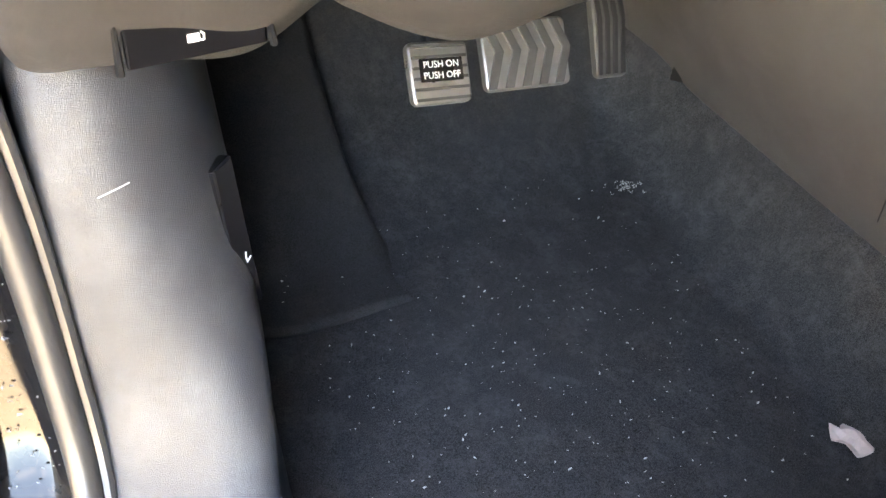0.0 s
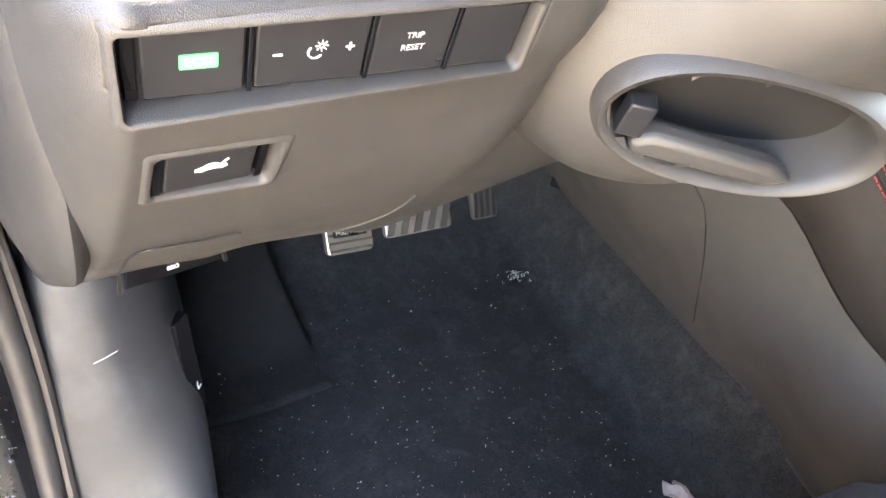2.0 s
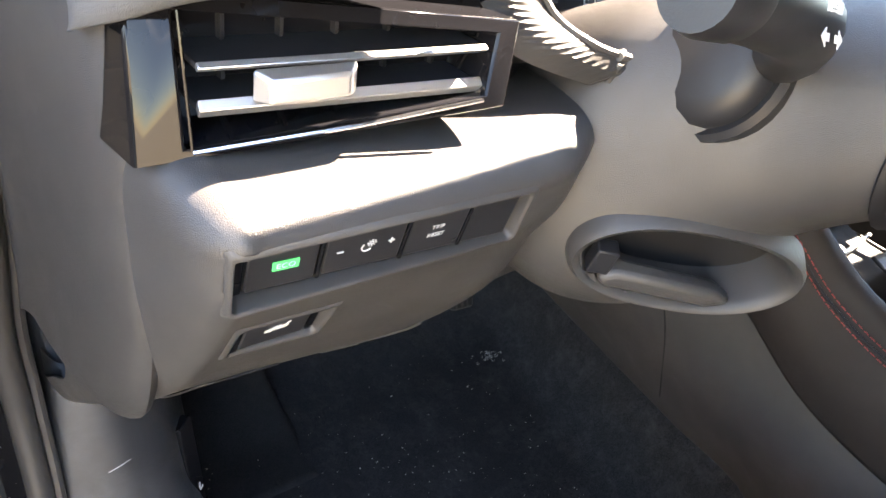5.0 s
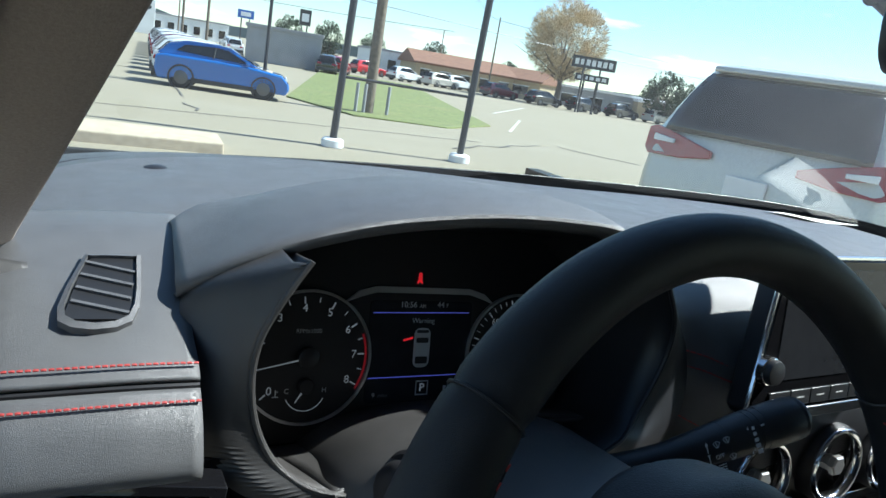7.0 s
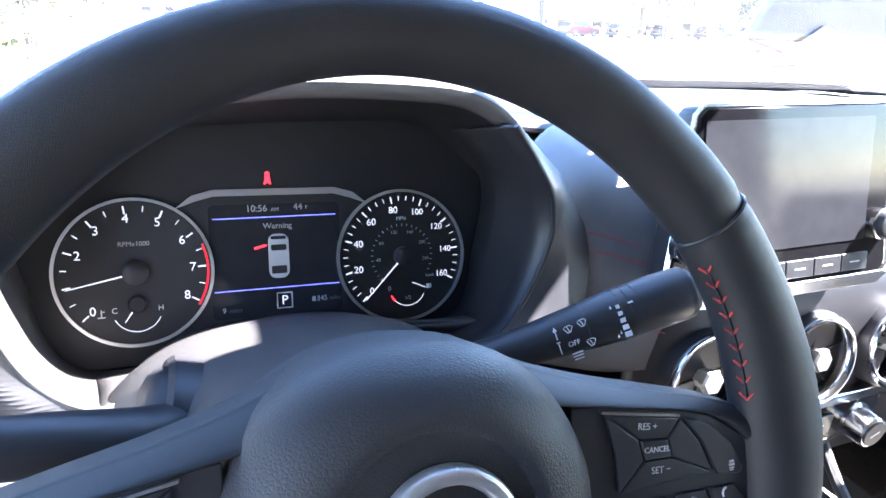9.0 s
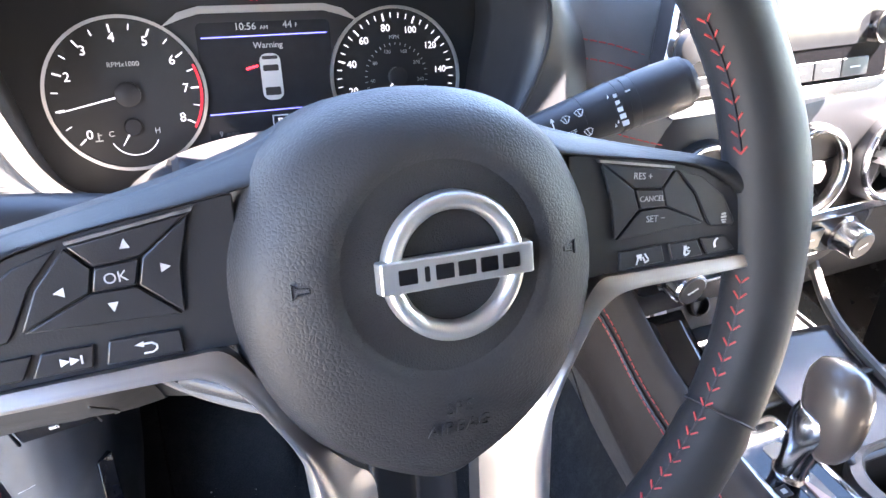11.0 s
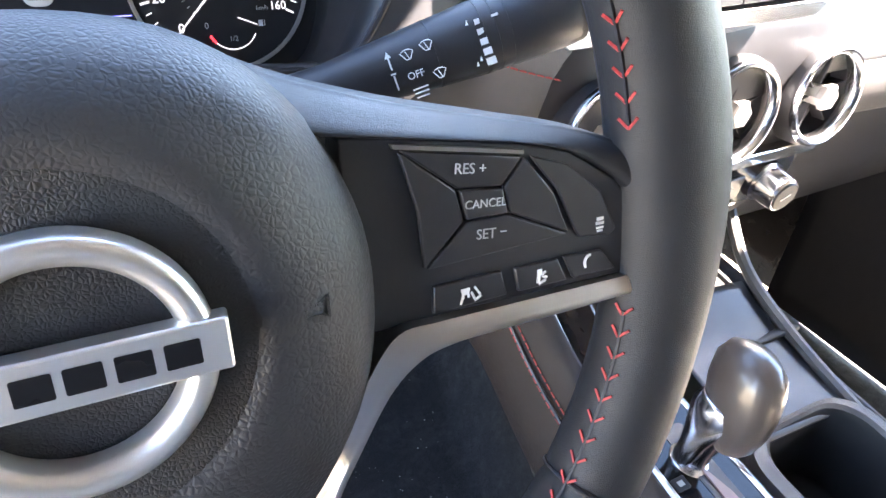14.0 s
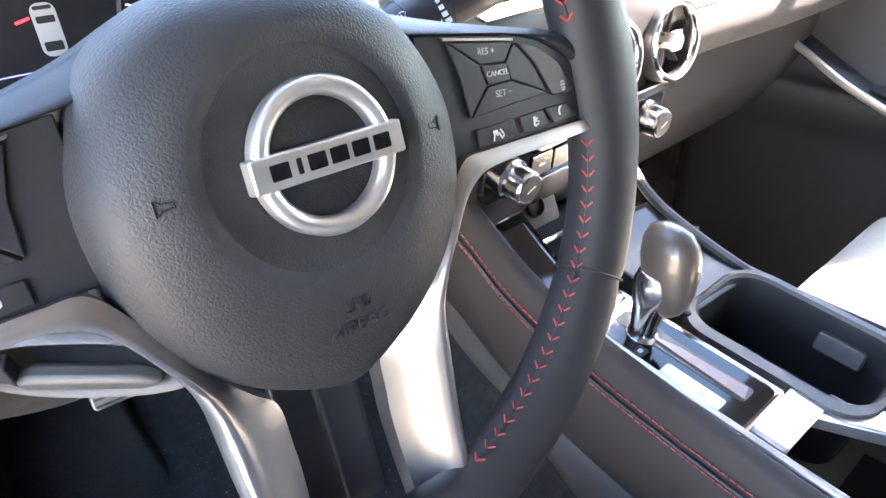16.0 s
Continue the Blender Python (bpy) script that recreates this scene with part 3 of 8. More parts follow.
    # centre of the bottom spoke and the boss behind the cover
    part("boss", lathe([(0.062, -0.05), (0.066, -0.02), (0.064, 0.0)], WM, 40), M_SATIN, w)
    return w


build_wheel()

# ---- steering column with its stalks ----
def build_column():
    c = thing("steering_column", "dark grey plastic steering column shroud with two stalks and a tilt lever", "steering column", at=(0, -0.12, 0.80))
    def sec(y, cx, zt, zb, hw, sq=0.75, n=28):
        lp = []
        for k in range(n):
            a = 2 * math.pi * k / n
            ca, sa = math.cos(a), math.sin(a)
            ca, sa = math.copysign(abs(ca) ** sq, ca), math.copysign(abs(sa) ** sq, sa)
            lp.append((cx + hw * ca, y, (zt + zb) / 2 + (zt - zb) / 2 * sa))
        return lp
    om = plane((-.0775, -.1805, .7485), (.81, -.58, -.09), (-.61, .07, .79))
    oi = om.inverted()
    prof = spline([(-.005, -.005, .845, .69, .115), (-.06, -.008, .868, .69, .117), (-.11, -.010, .888, .693, .120), (-.148, -.006, .897, .712, .104), (-.185, 0, .903, .765, .084), (-.225, 0, .908, .800, .077), (-.248, 0, .906, .812, .072), (-.262, 0, .900, .826, .062)], 8)
    bm = loft([sec(*[float(v) for v in q], n=84) for q in prof])
    gone = []
    for f in bm.faces:
        q = oi @ f.calc_center_median()
        if (q.x / .0600) ** 2 + (q.y / .0300) ** 2 < 1 and -.05 < q.z < .03:
            gone.append(f)
    bmesh.ops.delete(bm, geom=gone, context="FACES")
    part("shroud", bm, M_LOW, c, "dark grey grained column shroud", sharp=60)
    part("wheel_side_ring", loft([sec(-.258, 0, .935, .82, .072, .9), sec(-.285, 0, .945, .825, .076, .9), sec(-.288, 0, .940, .83, .07, .9)]), M_SATIN, c)
    part("shroud_gap", loft([sec(-.2335, 0, .9085, .8020, .0768), sec(-.2345, 0, .9095, .8005, .0778), sec(-.2385, 0, .9090, .8025, .0768), sec(-.2395, 0, .9075, .8045, .0755)], cap=False), M_FACE, c, "dark gap in the column shroud")
    # tilt lever in its recess
    ov = lambda a, b: [(a * math.copysign(abs(math.cos(2 * math.pi * k / 48)) ** .85, math.cos(2 * math.pi * k / 48)), b * math.sin(2 * math.pi * k / 48)) for k in range(48)]
    rec = part("lever_recess", loft([[om @ Vector((p[0], p[1], h)) for p in ov(a, b)] for a, b, h in ((.0680, .0370, -.026), (.0655, .0350, -.0135), (.0630, .0330, -.0105), (.0600, .0305, -.0115), (.0580, .0290, -.018), (.0560, .0270, -.040))], cap=False), M_LOW, c, "rolled edge of the lever opening", sharp=60)
    # Gauge-face black on the floor paints the hollow's shade.
    part("recess_floor", prism(ov(.060, .031), -.044, -.040, om), M_FACE, rec, "black floor painted as the shaded hollow behind the lever", smooth=False)
    part("tilt_lever", loft([[om @ Vector((x, y, h)) for x, y in ((-.040, -.024), (.024, -.027), (.038, -.020), (.024, -.013), (-.034, -.010), (-.044, -.016))] for h in (-.024, -.011)]), M_LOW, c, "grey tilt lever", bevel=.004, seg=3)
    part("lever_bracket", box((-.046, -.004, -.016), (.012, .018, .010), om), M_SATIN, rec, bevel=.001)
    # stalks
    lst = [(-.070, -.170, .866), (-.095, -.190, .877), (-.130, -.205, .890), (-.165, -.210, .897), (-.195, -.212, .901)]
    p = spline(lst, 5)
    part("stalk_collar", lathe([(.036, -.016), (.036, .000), (.033, .003), (.030, .001), (.029, .006), (.024, .011), (.018, .013)], plane((-.086, -.155, .860), (0, -1, 0), (0.30, .10, 1)), 32), M_SATIN, c, "black collar round the stalk")
    lights = part("light_stalk", tube(p, [.0122 + .0016 * math.sin(math.pi * i / (len(p) - 1)) for i in range(len(p))], 16), M_SATIN, c, "black headlight and indicator stalk")
    tip = Vector(p[-1])
    part("stalk_end", lathe([(.0118, -.018), (.0132, -.012), (.0132, 0), (.0120, .0032), (.009, .0045)], plane(tip, (0, 1, 0), (0.1, 0, 1)), 24), M_SATIN, lights, "grey rotary stalk end")
    sm = plane((-.168, -.2255, .8985), (1, 0, -.13), (0, .35, 1)) @ pose(-.010, 0, -.0006)
    for k in range(2):
        part("arrow_mark", prism([(-.002, -.0012), (.0006, -.0012), (.0006, -.0028), (.0038, 0), (.0006, .0028), (.0006, .0012), (-.002, .0012)], 0, .0003, sm @ pose(.016 + k * .0085, -.0055, 0.0008, 0, 0, 180 if k == 0 else 0)), M_WHITE, lights, smooth=False)
    part("beam_mark", bars([(.0145, .0035, .0006, .004, 0), (.0165, .0035, .0006, .004, 0), (.0195, .0045, .003, .0006, 0), (.0195, .0033, .003, .0006, 0), (.0195, .0021, .003, .0006, 0), (.0235, .0033, .0034, .0034, 0)], sm @ pose(0, 0, .001)), M_WHITE, lights, smooth=False)
    rst = [(.066, -.165, .868), (.100, -.178, .880), (.140, -.187, .893), (.178, -.193, .904), (.214, -.200, .915)]
    p = [Vector(q) for q in spline(rst, 5)]
    wip = part("wiper_stalk", tube(p, [.0115 + .0045 * min(1, max(0, (i - 6) / 8)) for i in range(len(p))], 16), M_SATIN, c, "black wiper stalk with white markings")
    e = Vector(p[-1])
    dirv = (Vector(p[-1]) - Vector(p[-3])).normalized()
    part("stalk_end", lathe([(.0162, -.034), (.0166, -.02), (.0164, -.004), (.013, .004), (.006, .006)], plane(e, dirv.cross(Vector((0, 0, 1))), dirv.cross(dirv.cross(Vector((0, 0, 1))))), 24), M_SATIN, wip)
    am = plane((.1655, -.2047, .9057), (1, -.15, .29), (-.29, .55, 1))
    words("stalk_lettering", "OFF", .0042, am @ pose(-.031, -.004, -.0002), M_WHITE, wip, .0001)
    part("wiper_mark", bars([(-.0400, -.0045, .0006, .0060, 0), (-.0400, -.0008, .0022, .0007, 0), (-.0400, .0035, .0006, .0050, 0), (-.031, -.0095, .0066, .0006, 0), (-.031, -.0112, .0062, .0006, 0), (-.031, -.0130, .0056, .0006, 0)], am @ pose(0, 0, .0002)), M_WHITE, wip, smooth=False)
    part("arrow_mark", prism([(-.0014, 0), (.0014, 0), (0, .0026)], 0, .0003, am @ pose(-.0400, .0058, .0004)), M_WHITE, wip, smooth=False)
    for fx, fy in ((-.0320, .0046), (-.0232, .0056), (-.0212, -.0066)):
        fan = [(-.0009, -.0018), (-.0028, .0012), (-.0014, .0020), (.0, .0022), (.0014, .0020), (.0028, .0012), (.0009, -.0018), (-.0009, -.0018)]
        part("wiper_icon", bmjoin(tube([am @ Vector((fx + a, fy + b, .0005)) for a, b in fan], .00022, 4), bars([(fx, fy - .0002, .0004, .0036, 18)], am @ pose(0, 0, .0004))), M_WHITE, wip, smooth=False)
    for dx, dy in ((-.0045, .0085), (-.0050, -.0085), (-.0030, -.0070)):
        part("drop_mark", prism([(-.0006, -.0008), (.0006, -.0008), (.0003, .0012)], 0, .0003, am @ pose(dx, dy, .0008)), M_WHITE, wip, smooth=False)
    for k in range(5):
        part("level_mark", bars([(.001 - .0003 * k, -.009 + k * .0042, .0042 - .0005 * k, .0030 - .0002 * k, 0)], am @ pose(0, 0, .0012)), M_WHITE, wip, smooth=False)
    part("end_mark", bars([(.0078, .0080, .0030, .0010, 0)], am @ pose(0, 0, .0016)), M_WHITE, wip, smooth=False)
    # joints between the turning sleeves of the stalk
    for gx in (.1500, .1715, .1765):
        i = min(range(len(p) - 1), key=lambda q: abs((p[q].x + p[q + 1].x) / 2 - gx))
        f = (gx - p[i].x) / (p[i + 1].x - p[i].x)
        o, along = p[i].lerp(p[i + 1], f), (p[i + 1] - p[i]).normalized()
        r = .0115 + .0045 * min(1, max(0, (i + f - 6) / 8))
        part("sleeve_joint", lathe([(r - .003, -.0005), (r + .00022, -.0005), (r + .00022, .0005), (r - .003, .0005)], plane(o, along.cross(Vector((0, 0, 1))), along.cross(along.cross(Vector((0, 0, 1))))), 24), M_FACE, wip, "dark joint")
    return c


build_column()

# ---- instrument cluster ----
CT = radians(14)
CM = plane((0.002, 0.004, 0.8845), (1, 0, 0), (0, math.sin(CT), math.cos(CT))) @ pose(0, 0, 0, 0, 0, -2.2)   # local z towards the driver


def dial(cluster, name, label, cx, r):
    d = part(name, prism(circle(r, 48, cx, 0), 0.0005, 0.0020, CM), M_FACE, cluster, label)
    part("bezel_ring", annulus(r - 0.0012, r + 0.0010, 0.0005, 0.0042, CM, 64, cx=cx), M_SILVER, d, "thin silver ring")
    return d


def needle(d, cx, cy, ang, length, hub, z=0.006):
    a = radians(ang)
    m = CM @ pose(cx, cy, z, 0, 0, ang)
    part("needle", prism([(0.006, -.0006), (length, -.0003), (length, .0003), (0.006, .0006)], 0, .0006, m), M_GLOWW, d, "white needle", smooth=False)
    part("needle_hub", lathe([(hub, -.004), (hub, .0012), (hub * .85, .002)], CM @ pose(cx, cy, z), 28), M_SATIN, d)


def build_cluster():
    c = thing("instrument_cluster", "lit instrument cluster with two round gauges and a display between", "instrument cluster", at=(0, 0.01, 0.82))
    back = [(-.176, -.058), (-.165, -.07), (.160, -.066), (.176, -.055), (.196, .0), (.192, .050), (.168, .090), (.120, .118), (-.120, .118), (-.168, .090), (-.192, .050), (-.196, .0)]
    part("backing", prism(back, -0.012, 0.0, CM), M_FACE, c, "black cluster backing", bevel=0.002)
    t = dial(c, "tachometer", "black tachometer with white numerals and a red zone", -.100, .0525)
    ang = lambda v: 222 - v * 251 / 8.0
    for k in range(17):
        v = k / 2
        a = radians(ang(v))
        L = .0055 if k % 2 == 0 else .0042
        r = .0478 - L / 2
        part("tick_mark", bars([(-.100 + r * math.cos(a), r * math.sin(a), L, .0011 if k % 2 == 0 else .0007, math.degrees(a))], CM, .002, .0024), M_GLOWW, t, smooth=False)
        if k % 2 == 0 and k != 2:
            r2 = .0388
            words("numeral", str(int(v)), .0090, CM @ pose(-.100 + r2 * math.cos(a), r2 * math.sin(a), .0023), M_GLOWW, t, .0001)
    bm = bmesh.new()
    for k in range(14):
        a = radians(ang(6.5 + 1.5 * k / 13))
        prism(rect(0, 0, .0016, .0062), .002, .0023, CM @ pose(-.100 + .0492 * math.cos(a), .0492 * math.sin(a), 0, 0, 0, math.degrees(a)), bm=bm)
    part("red_zone", bm, M_DARKRED, t, smooth=False)
    words("gauge_lettering", "RPMx1000", .0048, CM @ pose(-.100, .0205, .0023), M_GREYMARK, t, .0001)
    needle(t, -.100, 0, ang(1.0) + 1, .0455, .0085)
    tm = [(-.100 + .0165 * math.cos(radians(a)), -.026 + .0165 * math.sin(radians(a))) for a in range(205, 336, 10)]
    part("scale_arc", tube([CM @ Vector((p[0], p[1], .0024)) for p in tm], .0004, 4), M_GLOWW, t)
    words("gauge_lettering", "C", .0056, CM @ pose(-.115, -.0265, .0023), M_WHITE, t, .0001)
    words("gauge_lettering", "H", .0056, CM @ pose(-.0845, -.0265, .0023), M_WHITE, t, .0001)
    part("coolant_icon", bars([(-.1235, -.0275, .0008, .005, 0), (-.1235, -.0305, .005, .0008, 0), (-.1225, -.0265, .002, .0007, 0)], CM, .002, .0024), M_WHITE, t, smooth=False)
    needle(t, -.100, -.0225, 236, .0150, .0062, .0045)
    s = dial(c, "speedometer", "black speedometer marked in miles per hour", .100, .0535)
    sa = lambda v: 226 - v * 252 / 160.0
    for k in range(33):
        a = radians(sa(k * 5))
        L = .0055 if k % 4 == 0 else .0038
        r = .0490 - L / 2
        part("tick_mark", bars([(.100 + r * math.cos(a), r * math.sin(a), L, .0011 if k % 4 == 0 else .0006, math.degrees(a))], CM, .002, .0024), M_GLOWW, s, smooth=False)
        if k % 4 == 0:
            r2 = .0380
            words("numeral", str(k * 5), .0078 if k * 5 < 100 else .0072, CM @ pose(.100 + r2 * math.cos(a), r2 * math.sin(a), .0023), M_GLOWW, s, .0001)
    for k in range(27):
        a = radians(sa(k * 10 / 1.609))
        part("tick_mark", bars([(.100 + .0255 * math.cos(a), .0255 * math.sin(a), .0022, .0005, math.degrees(a))], CM, .002, .0024), M_GREYMARK, s, smooth=False)
        if k % 4 == 0 and k:
            words("numeral", str(k * 10), .0040, CM @ pose(.100 + .0205 * math.cos(a), .0205 * math.sin(a), .0023), M_GREYMARK, s, .0001)
    words("gauge_lettering", "MPH", .0042, CM @ pose(.100, .0305, .0023), M_WHITE, s, .0001)
    words("gauge_lettering", "km/h", .0038, CM @ pose(.124, -.0175, .0023), M_WHITE, s, .0001)
    needle(s, .100, 0, sa(0), .0465, .0075)
    fm = [(.104 + .0155 * math.cos(radians(a)), -.026 + .0155 * math.sin(radians(a))) for a in range(205, 336, 10)]
    part("scale_arc", tube([CM @ Vector((p[0], p[1], .0024)) for p in fm], .0004, 4), M_GLOWW, s)
    part("red_zone", tube([CM @ Vector((p[0], p[1], .0026)) for p in fm[:3]], .0007, 4), M_GLOWR, s)
    words("gauge_lettering", "0", .0052, CM @ pose(.0885, -.0265, .0023), M_WHITE, s, .0001)
    words("gauge_lettering", "1/2", .0044, CM @ pose(.104, -.0350, .0023), M_WHITE, s, .0001)
    part("fuel_icon", bars([(.122, -.0265, .0028, .0036, 0), (.1245, -.0265, .0006, .0034, 0)], CM, .002, .0024), M_WHITE, s, smooth=False)
    part("needle", prism([(0.0, -.0004), (.0125, -.0003), (.0125, .0003), (0.0, .0004)], .002, .0026, CM @ pose(.108, -.0225, 0.001, 0, 0, -22)), M_GLOWW, s, "short fuel needle", smooth=False)
    d = part("display", prism(rect(0, 0.003, .098, .086, .004), .0003, .0012, CM), M_SCREEN, c, "dark driver display showing a door warning")
    part("display_trim", prism([(-.072, .0440), (-.060, .0535), (-.045, .0575), (.045, .0575), (.060, .0535), (.072, .0440), (.058, .0490), (.045, .0525), (-.045, .0525), (-.058, .0490)], .0004, .003, CM), M_SILVER, c, "silver arch over the display", smooth=False)
    for y, wd in ((.036, .092), (-.0185, .094)):
        part("display_line", bars([(0, y, wd, .0007, 0.5)], CM, .0012, .0016), M_GLOWB, d, smooth=False)
    dm = CM @ pose(0, 0, .0014)
    words("display_lettering", "10:56", .0072, dm @ pose(-.014, .0425, 0), M_GREYMARK, d, .0001)
    words("display_lettering", "AM", .0042, dm @ pose(-.0005, .0415, 0), M_GREYMARK, d, .0001)
    words("display_lettering", "44", .0072, dm @ pose(.017, .0430, 0), M_GREYMARK, d, .0001)
    words("display_lettering", "F", .0042, dm @ pose(.0235, .0425, 0), M_GREYMARK, d, .0001)
    words("display_lettering", "Warning", .0062, dm @ pose(0.001, .0290, 0), M_GREYMARK, d, .0001)
    part("car_icon_body", prism(rect(0.001, 0.006, .0155, .034, .0055), .0012, .0020, CM), M_GREYMARK, d, "pale car seen from above", bevel=.0004)
    part("car_icon_glass", bmjoin(prism(rect(0.001, 0.0125, .0115, .0045, .001), .0020, .0023, CM), prism(rect(0.001, -0.0045, .0115, .0060, .001), .0020, .0023, CM), prism(rect(0.001, 0.020, .0115, .0025, .001), .0020, .0022, CM)), M_FACE, d, smooth=False)
    part("door_open_icon", bars([(-.0125, .0135, .0090, .0016, 14)], CM, .0012, .0020), M_GLOWR, d, smooth=False)
    bm = bmjoin(bars([(0.004, -.0228, .0112, .0008, 0), (0.004, -.0345, .0112, .0008, 0), (-.0016, -.0287, .0008, .0125, 0), (.0096, -.0287, .0008, .0125, 0)], CM, .0012, .0016))
    part("gear_box_mark", bm, M_WHITE, d, smooth=False)
    words("gear_letter", "P", .0100, dm @ pose(.004, -.0287, 0), M_GLOWW, d, .0001)
    words("display_lettering", "9", .0058, dm @ pose(-.041, -.0335, 0), M_GREYMARK, d, .0001)
    words("display_lettering", "miles", .0046, dm @ pose(-.0325, -.0338, 0), M_SOFT, d, .0001)
    words("display_lettering", "345", .0058, dm @ pose(.033, -.0295, 0), M_GREYMARK, d, .0001)
    words("display_lettering", "miles", .0046, dm @ pose(.0435, -.0298, 0), M_SOFT, d, .0001)
    part("pump_icon", bars([(.0265, -.0295, .0026, .0036, 0)], CM, .0012, .0016), M_GREYMARK, d, smooth=False)
    tt = CM @ pose(-.005, .0655, .001)
    part("belt_warning", bmjoin(prism(circle(.0017, 12, 0, .0032), 0, .0006, tt), bars([(0, -.0010, .0036, .0052, 0), (.0016, -.0032, .0014, .0032, 25), (-.0016, -.0032, .0014, .0032, -25)], tt)), M_GLOWR, c, "red seat belt warning light", smooth=False)
    return c


build_cluster()

# ---- dashboard ----
dash = thing("dashboard", "dark grey soft-touch dashboard with red stitching, vents and switches", "dashboard", at=(0.4, 0.1, 0.65))

# top cover, windshield base to the front break
rows = []
for x, yb, zb, yf, zf in ((-.345, .27, .935, .11, .932), (-.328, .325, .953, .060, .954), (-.28, .365, .963, .045, .968), (-.19, .395, .970, .085, .977), (-.05, .41, .973, .15, .985), (.10, .41, .973, .155, .985),
                          (.235, .40, .972, .000, .985), (.40, .385, .970, -.02, .985), (.60, .395, .967, -.04, .976), (.85, .385, .962, -.05, .964), (1.06, .33, .954, -.05, .950), (1.20, .12, .930, -.05, .930)):
    rows.append([(x, yb + .03, zb - .03), (x, yb, zb), (x, yb * .7 + yf * .3, zb * .6 + zf * .4 + .004), (x, yb * .3 + yf * .7, zb * .3 + zf * .7 + .005), (x, yf, zf), (x, yf - .012, zf - .006)])
part("top_cover", sheet(rows, 4, 4), M_SOFT, dash, "dark grey soft-touch top cover", thick=0.004)
# small round light sensor on the top cover
sens = lathe([(.017, -.004), (.0175, .001), (.016, .002), (.015, .0016), (.012, .0042), (.006, .0062), (.001, .0066)], plane((-.184, .262, .9765), (1, 0, 0), (0, 1, .01)), 28)
part("light_sensor", sens, M_SATIN, dash, "small dark sensor dome")

# stitched pad at the outer end
PADX = [(-.328, .052, -.024), (-.320, .026, -.014), (-.303, .006, -.003), (-.275, .0, .0), (-.235, -.004, .002), (-.199, -.004, .001)]
prof_up = [(.085, .976), (.045, .976), (-.005, .966), (-.055, .952), (-.088, .938), (-.101, .931)]
prof_dn = [(-.1025, .926), (-.115, .915), (-.123, .902), (-.127, .889), (-.120, .881)]


def pad_rows(prof):
    out = []
    for x, dy, dz in PADX:
        out.append([(x + (.008 if (x > -.2 and y > -.03) else 0), y + dy * (1 if y < .03 else .5), z + dz) for y, z in prof])
    return out


part("upper_pad", sheet(pad_rows(prof_up), 4, 4), M_PAD, dash, "grey leatherette pad above the seam", thick=0.004)
part("lower_pad", sheet(pad_rows(prof_dn), 4, 4), M_PAD, dash, "grey leatherette pad below the seam", thick=0.004)
seam = [(x, -.1025 + dy + .001, .9282 + dz) for x, dy, dz in PADX]
part("pad_seam", tube(spline(seam, 6), .0016, 6), M_SATIN, dash, "dark seam")


def stitches(name, line, n, gap, parent, r=.0006, label="red stitching"):
    P = [Vector(p) for p in spline(line, 12)]
    L = [0.0]
    for a, b in zip(P, P[1:]):
        L.append(L[-1] + (b - a).length)
    def at(d):
        for i in range(len(P) - 1):
            if L[i + 1] >= d:
                return P[i].lerp(P[i + 1], (d - L[i]) / max(1e-9, L[i + 1] - L[i]))
        return P[-1]
    bm = bmesh.new()
    step = L[-1] / n
    for k in range(n):
        a, b = at(k * step + gap * step / 2), at((k + 1) * step - gap * step / 2)
        tube([a, (a + b) / 2 + Vector((0, -.0002, .0003)), b], r, 5, bm)
    return part(name, bm, M_RED, parent, label)


stitches("stitching", [(x, -.0960 + dy, .9392 + dz) for x, dy, dz in PADX], 46, .30, dash, .0008)
stitches("stitching", [(x, -.1112 + dy, .9236 + dz) for x, dy, dz in PADX], 46, .30, dash, .0008)

# side demister vent in the pad
VM = plane((-.2410, -.0385, .9636), (1, -.02, .02), (.10, .96, .285)) @ pose(0, 0, .0010) @ Matrix.Diagonal((.92, .90, 1, 1))
vent = part("side_vent", annulus(.001, .002, -.008, -.007, VM, 8), M_SATIN, dash, "side window vent with slanted slats")
vi = [(-.0265, -.031), (.0085, -.0335), (.0160, .028), (.0135, .033), (-.0100, .034), (-.0155, .028)]
vo = [(x * 1.16 + .0005, y * 1.11) for x, y in vi]
bm = loft([[VM @ Vector((p[0], p[1], h)) for p in ring(o, 4)] for o, h in ((vo, -.006), (vo, -.0004), (vi, .0010), (vi, -.004))], cap=False)
part("vent_frame", bm, M_SOFT, vent, "grey vent frame", sharp=30)
part("vent_well", prism([(p[0] * 1.05, p[1] * 1.03) for p in vi], -.0022, -.0012, VM), M_FACE, vent, smooth=False)
for k in range(4):
    y = -.022 + k * .0150
    # the slat runs across the opening at a slant and ends at its rim
    o, d, lo, hi = Vector((-.005 + .1 * y, y)), Vector((math.cos(radians(-24)), math.sin(radians(-24)))), -1.0, 1.0
    for a, b in zip(vi, vi[1:] + vi[:1]):
        e = Vector((b[0] - a[0], b[1] - a[1]))
        nn = Vector((-e.y, e.x))
        den, num = nn.dot(d), nn.dot(Vector(a) - o)
        if den > 0:
            lo = max(lo, num / den)
        else:
            hi = min(hi, num / den)
    mid = o + d * (lo + hi) / 2
    part("vent_slat", box((0, 0, 0), (hi - lo, .0024, .0018), VM @ pose(mid.x, mid.y, -.0006, 0, 0, -24)), M_SOFT, vent, smooth=False)

